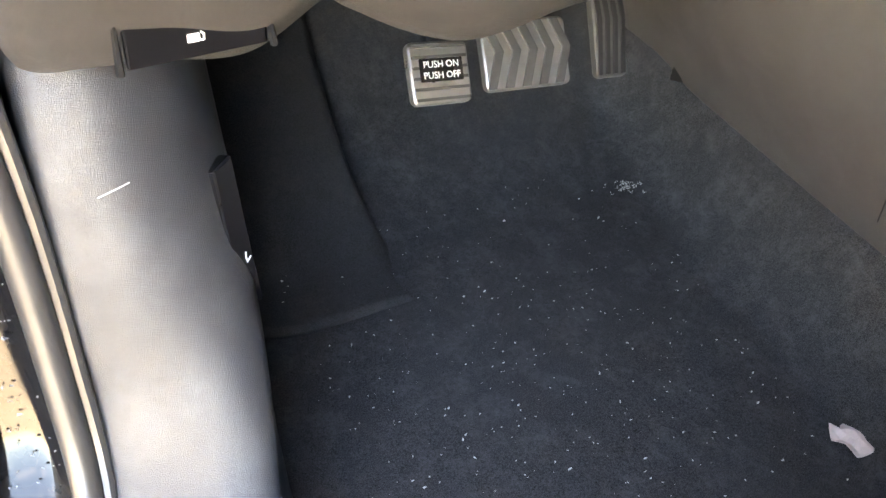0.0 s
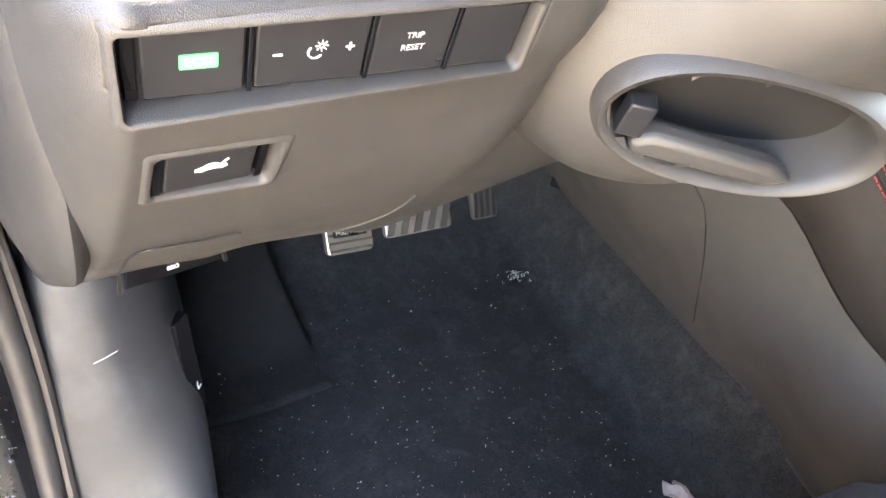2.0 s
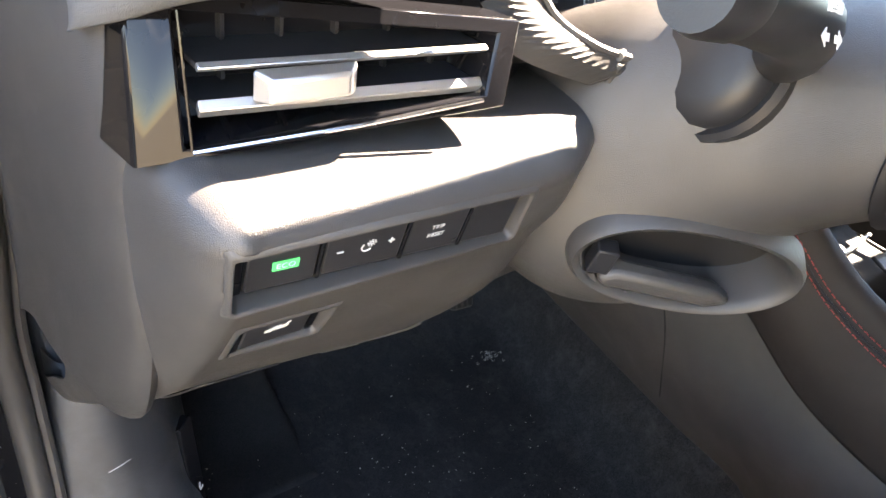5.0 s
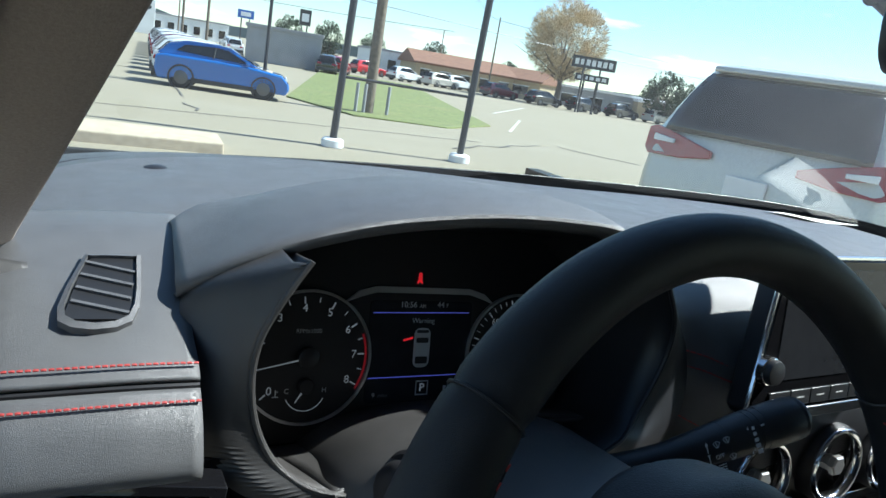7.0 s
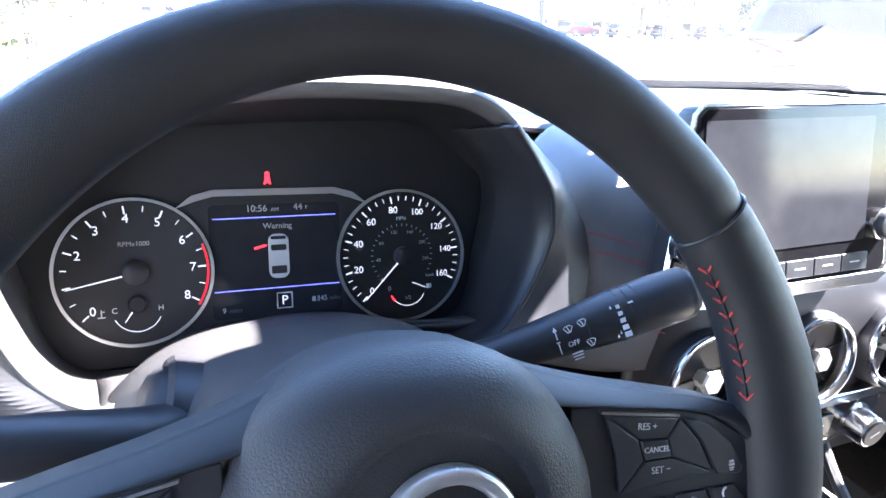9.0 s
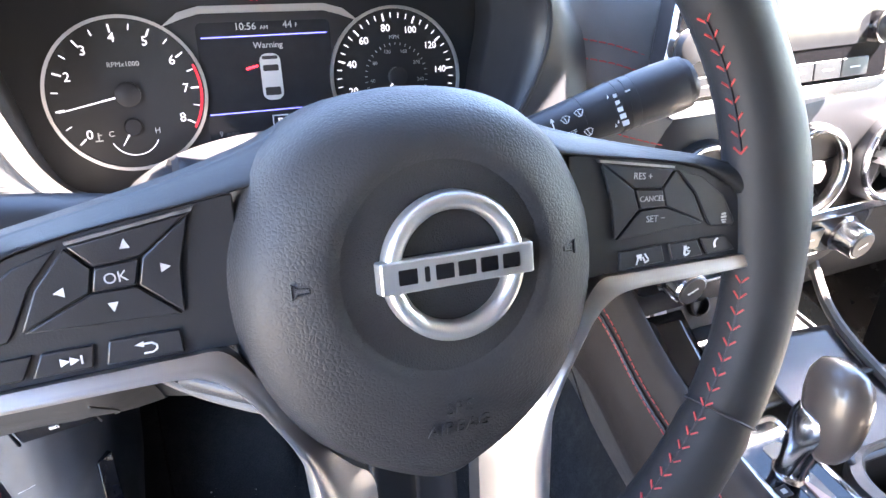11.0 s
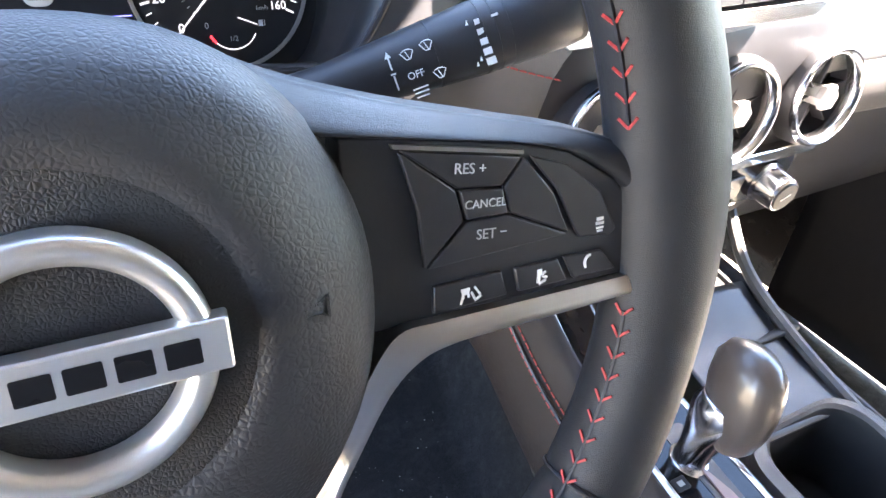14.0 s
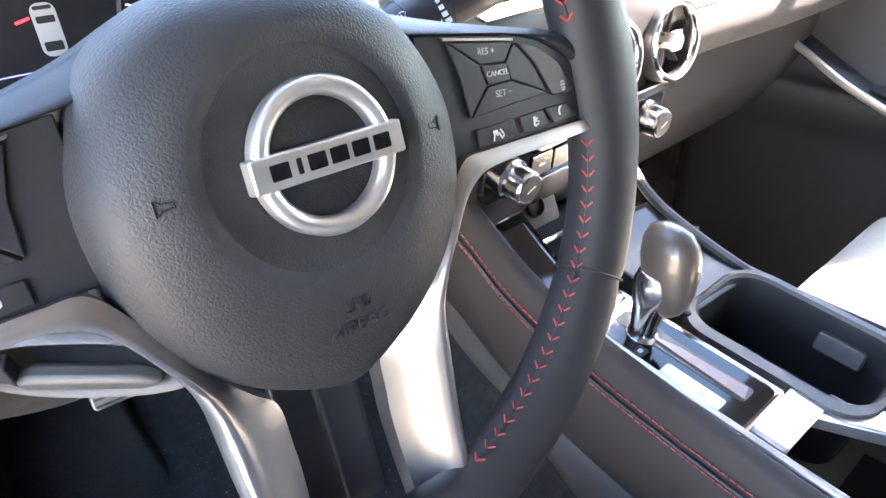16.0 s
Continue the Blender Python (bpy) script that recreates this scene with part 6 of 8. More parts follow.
# windshield
rows = []
for x, yb, zb, yt, zt in ((-.36, .10, .93, -.50, 1.31), (-.33, .22, .945, -.45, 1.325), (-.22, .345, .955, -.40, 1.345), (0, .405, .960, -.36, 1.36), (.42, .43, .962, -.34, 1.365), (.84, .405, .960, -.36, 1.36), (1.06, .345, .955, -.40, 1.345), (1.17, .22, .945, -.45, 1.325), (1.20, .10, .93, -.50, 1.31)):
    rows.append([(x + (CX - x) * .10 * t, yb + (yt - yb) * t, zb + (zt - zb) * t + .035 * math.sin(math.pi * t)) for t in (0, .33, .66, 1)])
ws = tagged(part("window_1", sheet(rows, 4, 4), M_GLASS, None, towards=(.4, -.6, .8)), "clear curved windshield", "windshield", kind="structure")
ws.visible_shadow = False
lo = [Vector(r[0]) + Vector((0, -.004, .010)) for r in rows]
bm = sheet([[p + Vector((0, .012, -.022)), p + Vector((0, .0, .004)), p + Vector((0, -.006, .010))] for p in lo], 2, 4)
tagged(part("window_border", bm, M_FRIT, None, thick=.002), "black painted border at the foot of the windshield", "window border", kind="structure")

# front pillars
def pillar(s, name):
    X = lambda x: x if s < 0 else 2 * CX - x
    rows = []
    for y, z in ((.17, .88), (.09, .935), (.025, .974), (-.08, 1.042), (-.19, 1.113), (-.32, 1.197), (-.46, 1.287), (-.60, 1.34)):
        k = (z - .974) / .14
        xin = -.296 + .045 * k if k > 0 else -.296 + .03 * k
        dy = -.012 - .033 * max(0, 1 - abs(k) * 2)
        rows.append([(X(xin - .010), y + .026, z - .017), (X(xin - .003), y + .010, z - .0065), (X(xin), y, z), (X(xin - .012), y + dy * .5 - .004, z + .004), (X(xin - .028), y + dy * .9 - .004, z + .008), (X(xin - .040), y + dy, z + .006), (X(xin - .045), y + dy + .014, z - .004), (X(xin - .046), y + dy + .03, z - .02)])
    tagged(part(name, sheet(rows, 4, 4), M_PILLAR, None, thick=.003), "beige-grey fabric trim of the windshield pillar", "pillar", kind="structure")


pillar(-1, "pillar_left")
pillar(1, "pillar_right")
rows = []
for y, z in ((.20, .97), (.06, 1.02), (-.10, 1.11), (-.30, 1.235), (-.55, 1.36)):
    k = (z - .974) / .14
    x = -.362 + .042 * k
    y += .05
    rows.append([(x, y + .02, z - .02), (x - .03, y + .01, z - .03), (x - .055, y - .01, z - .05), (x - .06, y - .03, z - .08)])
tagged(part("pillar_outer", sheet(rows, 3, 4), M_PAINT, None, thick=.004), "glossy black outer skin of the windshield pillar", "pillar", kind="structure")

# hinge-side trim below the pillar, beside the dashboard
trim = thing("door_frame_trim", "grey plastic trim between dashboard and door seal", "door frame trim", at=(-.34, .05, .6))
rows = [[(-0.300, -.0285, .942), (-0.316, -.0275, .942), (-0.331, -.018, .941), (-0.340, -.001, .940), (-0.346, .040, .935)], [(-0.2850, -.0185, .954), (-0.306, -.0165, .956), (-0.331, -.012, .958), (-0.340, .002, .958), (-0.347, .05, .948)], [(-0.2860, -.0060, .967), (-0.3065, -.0050, .9705), (-0.331, -.004, .976), (-0.340, .008, .976), (-0.348, .06, .962)]]
part("upper_trim", sheet(rows, 4, 4), M_FRTRIM, trim, "grey upper trim piece", thick=.004)
rows = []
for z, dy in ((.915, .018), (.87, -.002), (.80, -.006), (.74, -.002), (.69, .012), (.66, .035), (.645, .07)):
    if z > .9:
        rows.append([(-0.302, -.026, .9395), (-0.310, -.030, .9395), (-0.322, -.025, .9395), (-0.334, -.008, .9390), (-0.342, .025, .9380), (-0.347, .065, .936)])
    rows.append([(-0.308, -.066 + dy, z), (-0.314, -.076 + dy, z), (-0.323, -.062 + dy, z), (-0.330, -.025 + dy, z), (-0.334, .025 + dy, z), (-0.339, .065 + dy * .5, z)])
part("lower_trim", sheet(rows, 4, 4), M_FRTRIM, trim, "grey grained trim piece", thick=.004)

# rubber door seal
seal = [(-.275, -.56, 1.30), (-.315, -.36, 1.19), (-.340, -.20, 1.100), (-.345, -.097, 1.058), (-.347, .04, .992), (-.350, .095, .925), (-.352, .085, .86), (-.352, .082, .79), (-.348, .108, .70), (-.350, .145, .60), (-.347, .160, .52), (-.345, .150, .42), (-.348, .128, .32), (-.352, .095, .24), (-.362, .03, .195), (-.370, -.15, .175), (-.376, -.6, .17), (-.376, -1.2, .17)]
sl = thing("door_seal", "black rubber door seal round the opening", "door seal", at=(-.36, .1, .4))
part("seal_bead", tube(spline(seal, 8), .0100, 12), M_SEAL, sl, "round rubber bead")
part("seal_lip", tube([Vector(p) + Vector((.013, .003, .003)) for p in spline(seal, 8)], .0050, 8), M_SEAL, sl, "thin rubber lip")
# dark flange between the seal and the pillar trim
flange = [((-.205, -.60, 1.335), (-.285, -.60, 1.315)), ((-.262, -.310, 1.188), (-.318, -.33, 1.185)), ((-.290, -.170, 1.099), (-.340, -.17, 1.095)), ((-.312, -.068, 1.034), (-.344, -.07, 1.050)), ((-.332, .005, .980), (-.346, .05, .985)), ((-.343, .01, .93), (-.349, .09, .925))]
tagged(part("pillar_flange", sheet([[Vector(a), Vector(a).lerp(Vector(b), .35) + Vector((-.003, .0, .001)), Vector(a).lerp(Vector(b), .7) + Vector((-.002, -.002, .001)), Vector(b)] for a, b in flange], 4, 4), M_SEALIN, None, thick=.003), "dark rubber flange along the pillar", "pillar", kind="structure")
# painted door frame outside the seal
rows = []
for p in seal:
    x, y, z = p
    rows.append([(x - .004, y + .018, z + .004), (x - .020, y + .030, z), (x - .050, y + .034, z), (x - .075, y + .055, z - .002), (x - .085, y + .12, z - .004)])
fr_ = part("door_frame", sheet(rows, 3, 5), M_PAINT, None, thick=.004)
tagged(fr_, "glossy black painted door frame, dusty at the sill", "door frame", kind="structure")

# opened driver's door, swung out
def build_driver_door():
    d = thing("driver_door", "open black car door swung outwards", "car door", at=(-.45, .2, .2))
    h = Vector((-.47, .22, 0))
    dr = Vector((-.78, -.62, 0)).normalized()
    nr = Vector((-dr.y, dr.x, 0))
    def P(a, o, z):
        q = h + dr * a + nr * o
        return (q.x, q.y, z)
    rows = [[P(a, .0, .22), P(a, -.02, .45), P(a, -.02, .75), P(a, .0, .92)] for a in (0, .35, .7, 1.05)]
    part("outer_skin", sheet(rows, 3, 3), M_PAINT, d, "glossy black outer skin", thick=.006)
    rows = [[P(a, .07, .24), P(a, .10, .45), P(a, .11, .72), P(a, .06, .92)] for a in (.02, .35, .7, 1.03)]
    part("inner_panel", sheet(rows, 3, 3), M_DOOR, d, "charcoal inner panel", thick=.006)
    part("front_edge", sheet([[P(0, 0, z), P(.0, .07, z)] for z in (.22, .45, .75, .92)], 1, 3), M_PAINT, d, thick=.004)
    part("window_frame", tube([P(.0, .03, .92), P(.35, .03, 1.15), P(.62, .03, 1.26), P(1.03, .03, 1.24), P(1.05, .03, .92)], .016, 8), M_PAINT, d)
    return d


drv = build_driver_door()
part("hinge_plate", prism(rect(0, 0, .05, .07, .008), -.004, .006, plane((-.450, .165, .60), (-1, .25, 0), (0, 0, 1))), M_PAINT, drv, bevel=.002)
part("hinge_bolt", lathe([(.009, 0), (.009, .007), (.006, .009)], plane((-.447, .158, .615), (-1, .25, 0), (0, 0, 1)), 6), M_CHROME, drv, sharp=20)
part("hinge_bolt", lathe([(.009, 0), (.009, .007), (.006, .009)], plane((-.447, .158, .580), (-1, .25, 0), (0, 0, 1)), 6), M_CHROME, drv, sharp=20)

# passenger door and side
def build_pass_door():
    d = thing("passenger_door", "charcoal passenger door panel with a silver armrest strip", "car door", at=(1.18, -.3, .3))
    rows = []
    for y in (.20, .0, -.25, -.55, -.9):
        rows.append([(1.235, y, .915), (1.205, y, .86), (1.19, y, .68), (1.165, y, .585), (1.14, y, .560), (1.15, y, .525), (1.185, y, .46), (1.19, y, .35), (1.19, y, .10)])
    part("door_panel", sheet(rows, 4, 4), M_DOOR, d, "charcoal grained door panel", thick=.008)
    part("armrest_strip", tube(spline([(1.140, .03, .655), (1.128, -.03, .630), (1.120, -.14, .578), (1.118, -.32, .525), (1.118, -.52, .515)], 6), .0075, 8, flat=.7), M_SILVER, d, "satin silver strip")
    rows = [[(1.135, .02, .645), (1.185, .02, .66)], [(1.123, -.12, .580), (1.185, -.12, .60)], [(1.12, -.32, .52), (1.185, -.32, .54)], [(1.12, -.52, .507), (1.185, -.52, .53)]]
    part("armrest_top", sheet(rows, 2, 4), M_SATIN, d, "black switch plate on the armrest", thick=.004)
    part("window_switch", prism(rect(0, 0, .022, .05, .004), 0, .006, plane((1.15, -.17, .577), (1, 0, .2), (0, 1, .25))), M_BUTTON, d, bevel=.001)
    return d


build_pass_door()
glass = [[(1.235, .12, .92), (1.21, .02, 1.0), (1.15, -.25, 1.18), (1.12, -.4, 1.26)], [(1.235, -.95, .92), (1.22, -.95, 1.0), (1.16, -.95, 1.18), (1.12, -.95, 1.28)]]
w2 = tagged(part("window_2", sheet(glass, 3, 3), M_GLASS, None, towards=(.3, -.5, .8)), "clear passenger side window", "side window", kind="structure")
w2.visible_shadow = False
# roof, rear, far sill and firewall close the cabin
# Headliner front reaches past the glass top to keep sun off the wheel.
rows = [[(x, y, 1.37 - .35 * ((x - CX) / .9) ** 4 - (.02 if y < -1.2 else 0) - (.055 if y > -.30 else 0)) for y in (-.240, -.36, -.6, -1.0, -1.5, -2.0)] for x in (-.32, -.15, .1, .42, .74, .99, 1.16)]
wall("ceiling", sheet(rows, 3, 3), M_HEAD, "pale grey fabric headliner", "ceiling", .02)
wall("wall_rear", box((CX, -2.02, .75), (1.7, .03, 1.3)), M_SEATD, "dark rear of the cabin", thick=0)
wall("wall_front", box((CX, .80, .45), (1.6, .02, .9)), M_CARPET2, "black carpeted bulkhead", thick=0)
wall("wall_right_rear", box((1.23, -1.5, .7), (.03, 1.1, 1.3)), M_DOOR, "charcoal rear side trim", thick=0)
wall("wall_left_rear", box((-.42, -1.41, .695), (.03, 1.30, 1.29)), M_PAINT, "black middle pillar and rear door", thick=0)
rows = [[(x, y, z) for y, z in ((-1.6, .11), (-.8, .10), (-.2, .09), (.3, .10), (.5, .15), (.72, .38))] for x in (.552, .75, 1.0, 1.2)]
tagged(part("floor_passenger", sheet(rows, 3, 4), M_CARPET, None, thick=.006), "black carpet of the passenger footwell", "carpet", kind="structure")
# bonnet ahead of the glass
rows = [[(x, y, z - .10 * ((x - CX) / .85) ** 4) for y, z in ((.45, .90), (.7, .88), (1.1, .84), (1.5, .74), (1.65, .55))] for x in (-.40, -.2, .1, .42, .74, 1.04, 1.24)]
tagged(part("bonnet", sheet(rows, 3, 3), M_PAINT, None, thick=.01), "glossy black car bonnet", "bonnet", kind="structure")
wall("wall_left_front", box((-.40, .50, .45), (.02, .66, 1.0)), M_CARPET2, "dark inner side of the footwell", thick=0)
for x in (-.44, 1.28):
    wall("wall_wing", box((x, .85, .45), (.06, 1.5, .75)), M_PAINT, "black front wing", thick=0)

# rear-view mirror
mir = thing("rear_view_mirror", "black rear-view mirror hanging from the windshield", "mirror", at=(.42, -.10, 1.24))
mm = plane((.500, -.077, 1.222), (1, .25, 0), (0, .15, 1))
part("mirror_housing", prism(rect(0, 0, .25, .072, .028, 6), -.032, .0, mm, taper=1.0), M_SATIN, mir, "black plastic housing", bevel=.01)
part("mirror_glass", prism(rect(0, 0, .238, .061, .024, 6), .0, .002, mm), mat("mirror_silver", (.85, .87, .88), .02, 1.0, var=.01), mir, "mirror glass")
# Unseen block added below the glass to shade the gauges from the sun.
part("sun_blocker", loft([[(.430 + sx * w, y, z + (.012 if abs(sx) < .9 else 0) * sz) for sx, sz in ((-1, 0), (-.8, -1), (.8, -1), (1, 0), (.8, 1), (-.8, 1))] for y, z, w in ((-.245, 1.292, .110), (-.19, 1.278, .108), (-.145, 1.264, .102), (-.115, 1.256, .090))]), M_SATIN, mir, "unseen black block that keeps sun off the gauges", bevel=.004)
part("mirror_stem", tube([mm @ Vector((0, .02, -.03)), mm @ Vector((0, .06, -.07)), (.47, .0, 1.27)], .012, 10), M_SATIN, mir)

# seats
def build_seat(name, label, cx, m, y0, up=0.0):
    s = thing(name, label, "car seat", "front seats", at=(cx, y0 - .3, .2))
    def sec(y, zt, zb, hw):
        lp = []
        for k in range(24):
            a = 2 * math.pi * k / 24
            ca, sa = math.cos(a), math.sin(a)
            ca, sa = math.copysign(abs(ca) ** .6, ca), math.copysign(abs(sa) ** .6, sa)
            dip = .022 * max(0, sa) * (abs(ca) ** 3 - .35)
            lp.append((cx + hw * ca, y, (zt + zb) / 2 + (zt - zb) / 2 * sa + dip + up))
        return lp
    part("cushion", loft([sec(y0 + .0, .40, .30, .15), sec(y0 - .02, .445, .27, .20), sec(y0 - .07, .475, .25, .25), sec(y0 - .2, .475, .22, .26), sec(y0 - .45, .46, .20, .26), sec(y0 - .52, .44, .22, .25)]), m, s, "seat cushion with raised bolsters", sharp=70)
    lp = []
    for h, hw, th, y in ((.46, .23, .07, y0 - .50), (.6, .26, .075, y0 - .54), (.85, .25, .07, y0 - .62), (1.0, .20, .055, y0 - .68), (1.05, .14, .04, y0 - .70)):
        lp.append([(cx + hw * math.copysign(abs(math.cos(2 * math.pi * k / 24)) ** .7, math.cos(2 * math.pi * k / 24)), y + th * math.copysign(abs(math.sin(2 * math.pi * k / 24)) ** .7, math.sin(2 * math.pi * k / 24)), h) for k in range(24)])
    part("backrest", loft(lp), m, s, "seat backrest", sharp=70)
    part("head_rest", prism(rect(0, 0, .24, .15, .05, 5), -.04, .04, plane((cx, y0 - .74, 1.15), (1, 0, 0), (0, -.25, 1))), m, s, bevel=.02)
    part("seat_base", box((cx, y0 - .28, .17), (.40, .42, .14)), M_SATIN, s, bevel=.01)
    pip = [(cx + .238 * sx, y0 - yy, .474 + up) for sx, yy in ((-1, .35), (-1.03, .2), (-1.0, .08), (-.9, .02), (0, .0), (.9, .02), (1.0, .08), (1.03, .2), (1, .35))]
    if up == 0:
        part("piping", tube(spline(pip, 4), .0009, 6), M_SIDE, s, "thin piping")
    return s


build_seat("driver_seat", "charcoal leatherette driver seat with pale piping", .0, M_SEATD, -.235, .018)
build_seat("passenger_seat", "cloth passenger seat in full sun, the sun painted in as cream", .845, M_SEAT, -.235, .005)

# rocker below the driver's door opening
rows = [[(-.375, y, .155), (-.40, y, .165), (-.46, y, .160), (-.53, y, .140), (-.56, y, .08), (-.55, y, -.02)] for y in (-1.3, -.6, 0, .16)]
tagged(part("door_sill", sheet(rows, 3, 4), M_PAINT, None, thick=.006), "glossy black painted door sill, dusty", "door sill", kind="structure")
wall("wall_cowl", box((CX, .48, .880), (1.60, .64, .012)), M_FRIT, "black cowl under the windshield", "cowl", thick=0)

# sheet of paper lying at the back of the dashboard top
def paper_sheet():
    p = thing("paper_sheet", "plain white paper sheet lying on the dashboard by the glass", "paper", at=(.98, .30, .965))
    c = [(.862, .326), (.918, .272), (1.110, .288), (1.068, .346)]
    rows = [[(c[0][0] * (1 - u) * (1 - v) + c[3][0] * u * (1 - v) + c[1][0] * (1 - u) * v + c[2][0] * u * v, c[0][1] * (1 - u) * (1 - v) + c[3][1] * u * (1 - v) + c[1][1] * (1 - u) * v + c[2][1] * u * v, .9695 - .010 * u + .002 * math.sin(5 * u + 3 * v)) for v in (0, .5, 1)] for u in (0, .33, .66, 1)]
    part("paper", sheet(rows, 2, 2), mat("white_paper", (.82, .81, .76), .8, var=.03), p, thick=.0004)


paper_sheet()

# dust specks on the painted frame
rd = np.random.default_rng(8)
bm = bmesh.new()
P = spline(seal, 8)
for k in range(170):
    q = Vector(P[int(rd.uniform(len(P) * .5, len(P) * .86))])
    u = rd.uniform(0, 1)
    r = .0004 + abs(float(rd.normal(0, .0004)))
    prism([(-r, -r * .6), (r, -r * .5), (r * .7, r), (-r * .5, r * .8)], -r * .4, r * .4, pose(q.x - .012 - .036 * u, q.y + .0235 + .008 * u, q.z + .004, 60, 0, rd.uniform(0, 180)), bm=bm)
tagged(part("dust_specks", bm, M_CRUMB, None, smooth=False), "pale dust specks on the black door frame", "dust", kind="stuff")

# ---- outside ----
M_ASPH = mat("sunlit_asphalt", (.285, .245, .175), .9, var=.2, scale=30, bump=.8, bscale=120, stain=.6, sscale=.3, stain_color=(.325, .285, .215))
M_CONC = mat("pale_concrete", (.50, .41, .30), .9, var=.15, scale=12, stain=.4, sscale=2, stain_color=(.26, .22, .18))
M_GRASS = mat("spring_grass", (.165, .185, .062), .95, var=.3, scale=6, stain=.6, sscale=.4, stain_color=(.22, .20, .08))
M_POST = mat("dark_bronze_post", (.03, .03, .035), .45, var=.15)
M_WOOD = mat("weathered_pole_wood", (.16, .13, .10), .9, var=.25, scale=8)
M_BARK = mat("grey_bark", (.12, .10, .085), .95, var=.3, scale=14, bump=.6, bscale=40)
M_NEEDLE = mat("spruce_needles", (.22, .25, .13), .7, var=.35, scale=3, stain=.6, sscale=1.5, stain_color=(.42, .38, .20))
M_TWIG = mat("budding_twigs", (.52, .40, .24), .9, var=.3, scale=2, stain=.5, sscale=.6, stain_color=(.58, .45, .24))
M_HILL = mat("haze_tinted_hill", (.13, .16, .17), 1.0, var=.2, scale=.02)
M_TYRE = mat("tyre_rubber", (.02, .02, .02), .8)
M_RIM = mat("alloy_rim", (.13, .13, .135), .35, .7)
M_DARKGL = mat("dark_car_glass", (.01, .011, .012), .06, spec=.6, var=.01)
M_TAIL = mat("red_tail_lamp", (.28, .010, .014), .2, coat=.5)
M_ROOFB = mat("brown_roof", (.22, .11, .07), .8, var=.15, scale=2)
M_TAN = mat("tan_siding", (.42, .34, .22), .8, var=.1, scale=2)
M_WALLW = mat("white_wall", (.75, .75, .74), .7, var=.06, scale=1)
M_WALLG = mat("grey_wall", (.30, .30, .31), .8, var=.1, scale=1)
M_SIGNR = mat("sign_red", (.55, .02, .03), .5)
M_SIGND = mat("sign_dark", (.03, .03, .032), .5)
M_SIGNB = mat("sign_blue", (.03, .12, .45), .5)


def gz(x, y):
    """Height of the ground: level round the car, falling a little beyond the kerb."""
    t = min(1, max(0, (y - 9) / 12))
    return -.24 - .56 * t * t * (3 - 2 * t)


def ground_sheet():
    ys = [-60, -20, -5, 2, 6, 8, 10, 12, 14, 17, 21, 26, 40, 80, 200, 600, 1800]
    xs = [-900, -300, -100, -40, -15, -5, 0, 5, 10, 20, 40, 100, 300, 900, 2000]
    bm = bmesh.new()
    V = [[bm.verts.new((x, y, gz(x, y))) for x in xs] for y in ys]
    for a, b in zip(V, V[1:]):
        for i in range(len(xs) - 1):
            bm.faces.new((a[i], a[i + 1], b[i + 1], b[i]))
    tagged(part("ground", bm, M_ASPH, None), "sun-bleached asphalt car park and road", "ground", kind="structure")


ground_sheet()


def slab(name, poly, z0, z1, m, label, cat):
    return tagged(part(name, prism(poly, z0, z1), m, None, smooth=False, bevel=.02), label, cat, kind="structure")


slab("kerb", [(-.565, 7.78), (1.42, 7.72), (1.50, 8.55), (-.60, 8.85)], gz(0, 8) - .1, gz(0, 8) + .13, M_CONC, "worn pale concrete kerb", "kerb")
slab("kerb", [(-9, 8.4), (-.575, 7.78), (-.61, 8.85), (-9, 10.1)], gz(0, 8) - .1, gz(0, 8) + .13, M_CONC, "worn pale concrete kerb", "kerb")
slab("verge", [(7.2, 25.5), (8.2, 21.0), (11.5, 20.5), (15.5, 24), (30, 62), (22, 66)], gz(0, 22) - .1, gz(0, 22) + .06, M_GRASS, "strip of spring grass beside the road", "grass")
slab("verge_left", [(-14, 13.0), (-1.6, 12.4), (-1.2, 14.2), (-1.5, 17), (-14, 19)], gz(0, 14) - .3, gz(0, 14) + .08, mat("brown_mulch", (.20, .14, .10), .95, var=.3, scale=5), "strip of dry mulch under the spruce", "mulch")

# tar-filled cracks and worn paint lines on the asphalt
def ground_strip(name, pts, w, m, label):
    bm = bmesh.new()
    P = [Vector((x, y, 0)) for x, y in pts]
    prev = None
    for k, p in enumerate(P):
        d = (P[min(k + 1, len(P) - 1)] - P[max(k - 1, 0)]).normalized()
        n_ = Vector((-d.y, d.x, 0)) * w / 2
        v = [bm.verts.new((q.x, q.y, gz(q.x, q.y) + .012)) for q in (p - n_, p + n_)]
        if prev:
            bm.faces.new((prev[0], prev[1], v[1], v[0]))
        prev = v
    return tagged(part(name, bm, m, None, thick=.006, smooth=False), label, "road marking", kind="structure")


M_TAR = mat("tar_crack", (.11, .10, .09), .9, var=.2, scale=8)
M_LINE = mat("worn_white_line", (.55, .53, .48), .9, var=.3, scale=6)
rg = np.random.default_rng(5)
for x0, y0, x1, y1 in ((-.4, 16, 1.2, 26), (1.2, 26, 1.9, 44), (-1.0, 12.5, 3.5, 13.4), (3.5, 13.4, 9, 14.5), (2.2, 14, 3.4, 27), (6.4, 11, 13, 17), (12, 12, 15, 20), (-.6, 30, 3.8, 31)):
    pts = [(x0 + (x1 - x0) * t / 9 + float(rg.normal(0, .10)), y0 + (y1 - y0) * t / 9 + float(rg.normal(0, .10))) for t in range(10)]
    ground_strip("tar_crack", pts, .06, M_TAR, "dark tar-filled crack in the asphalt")
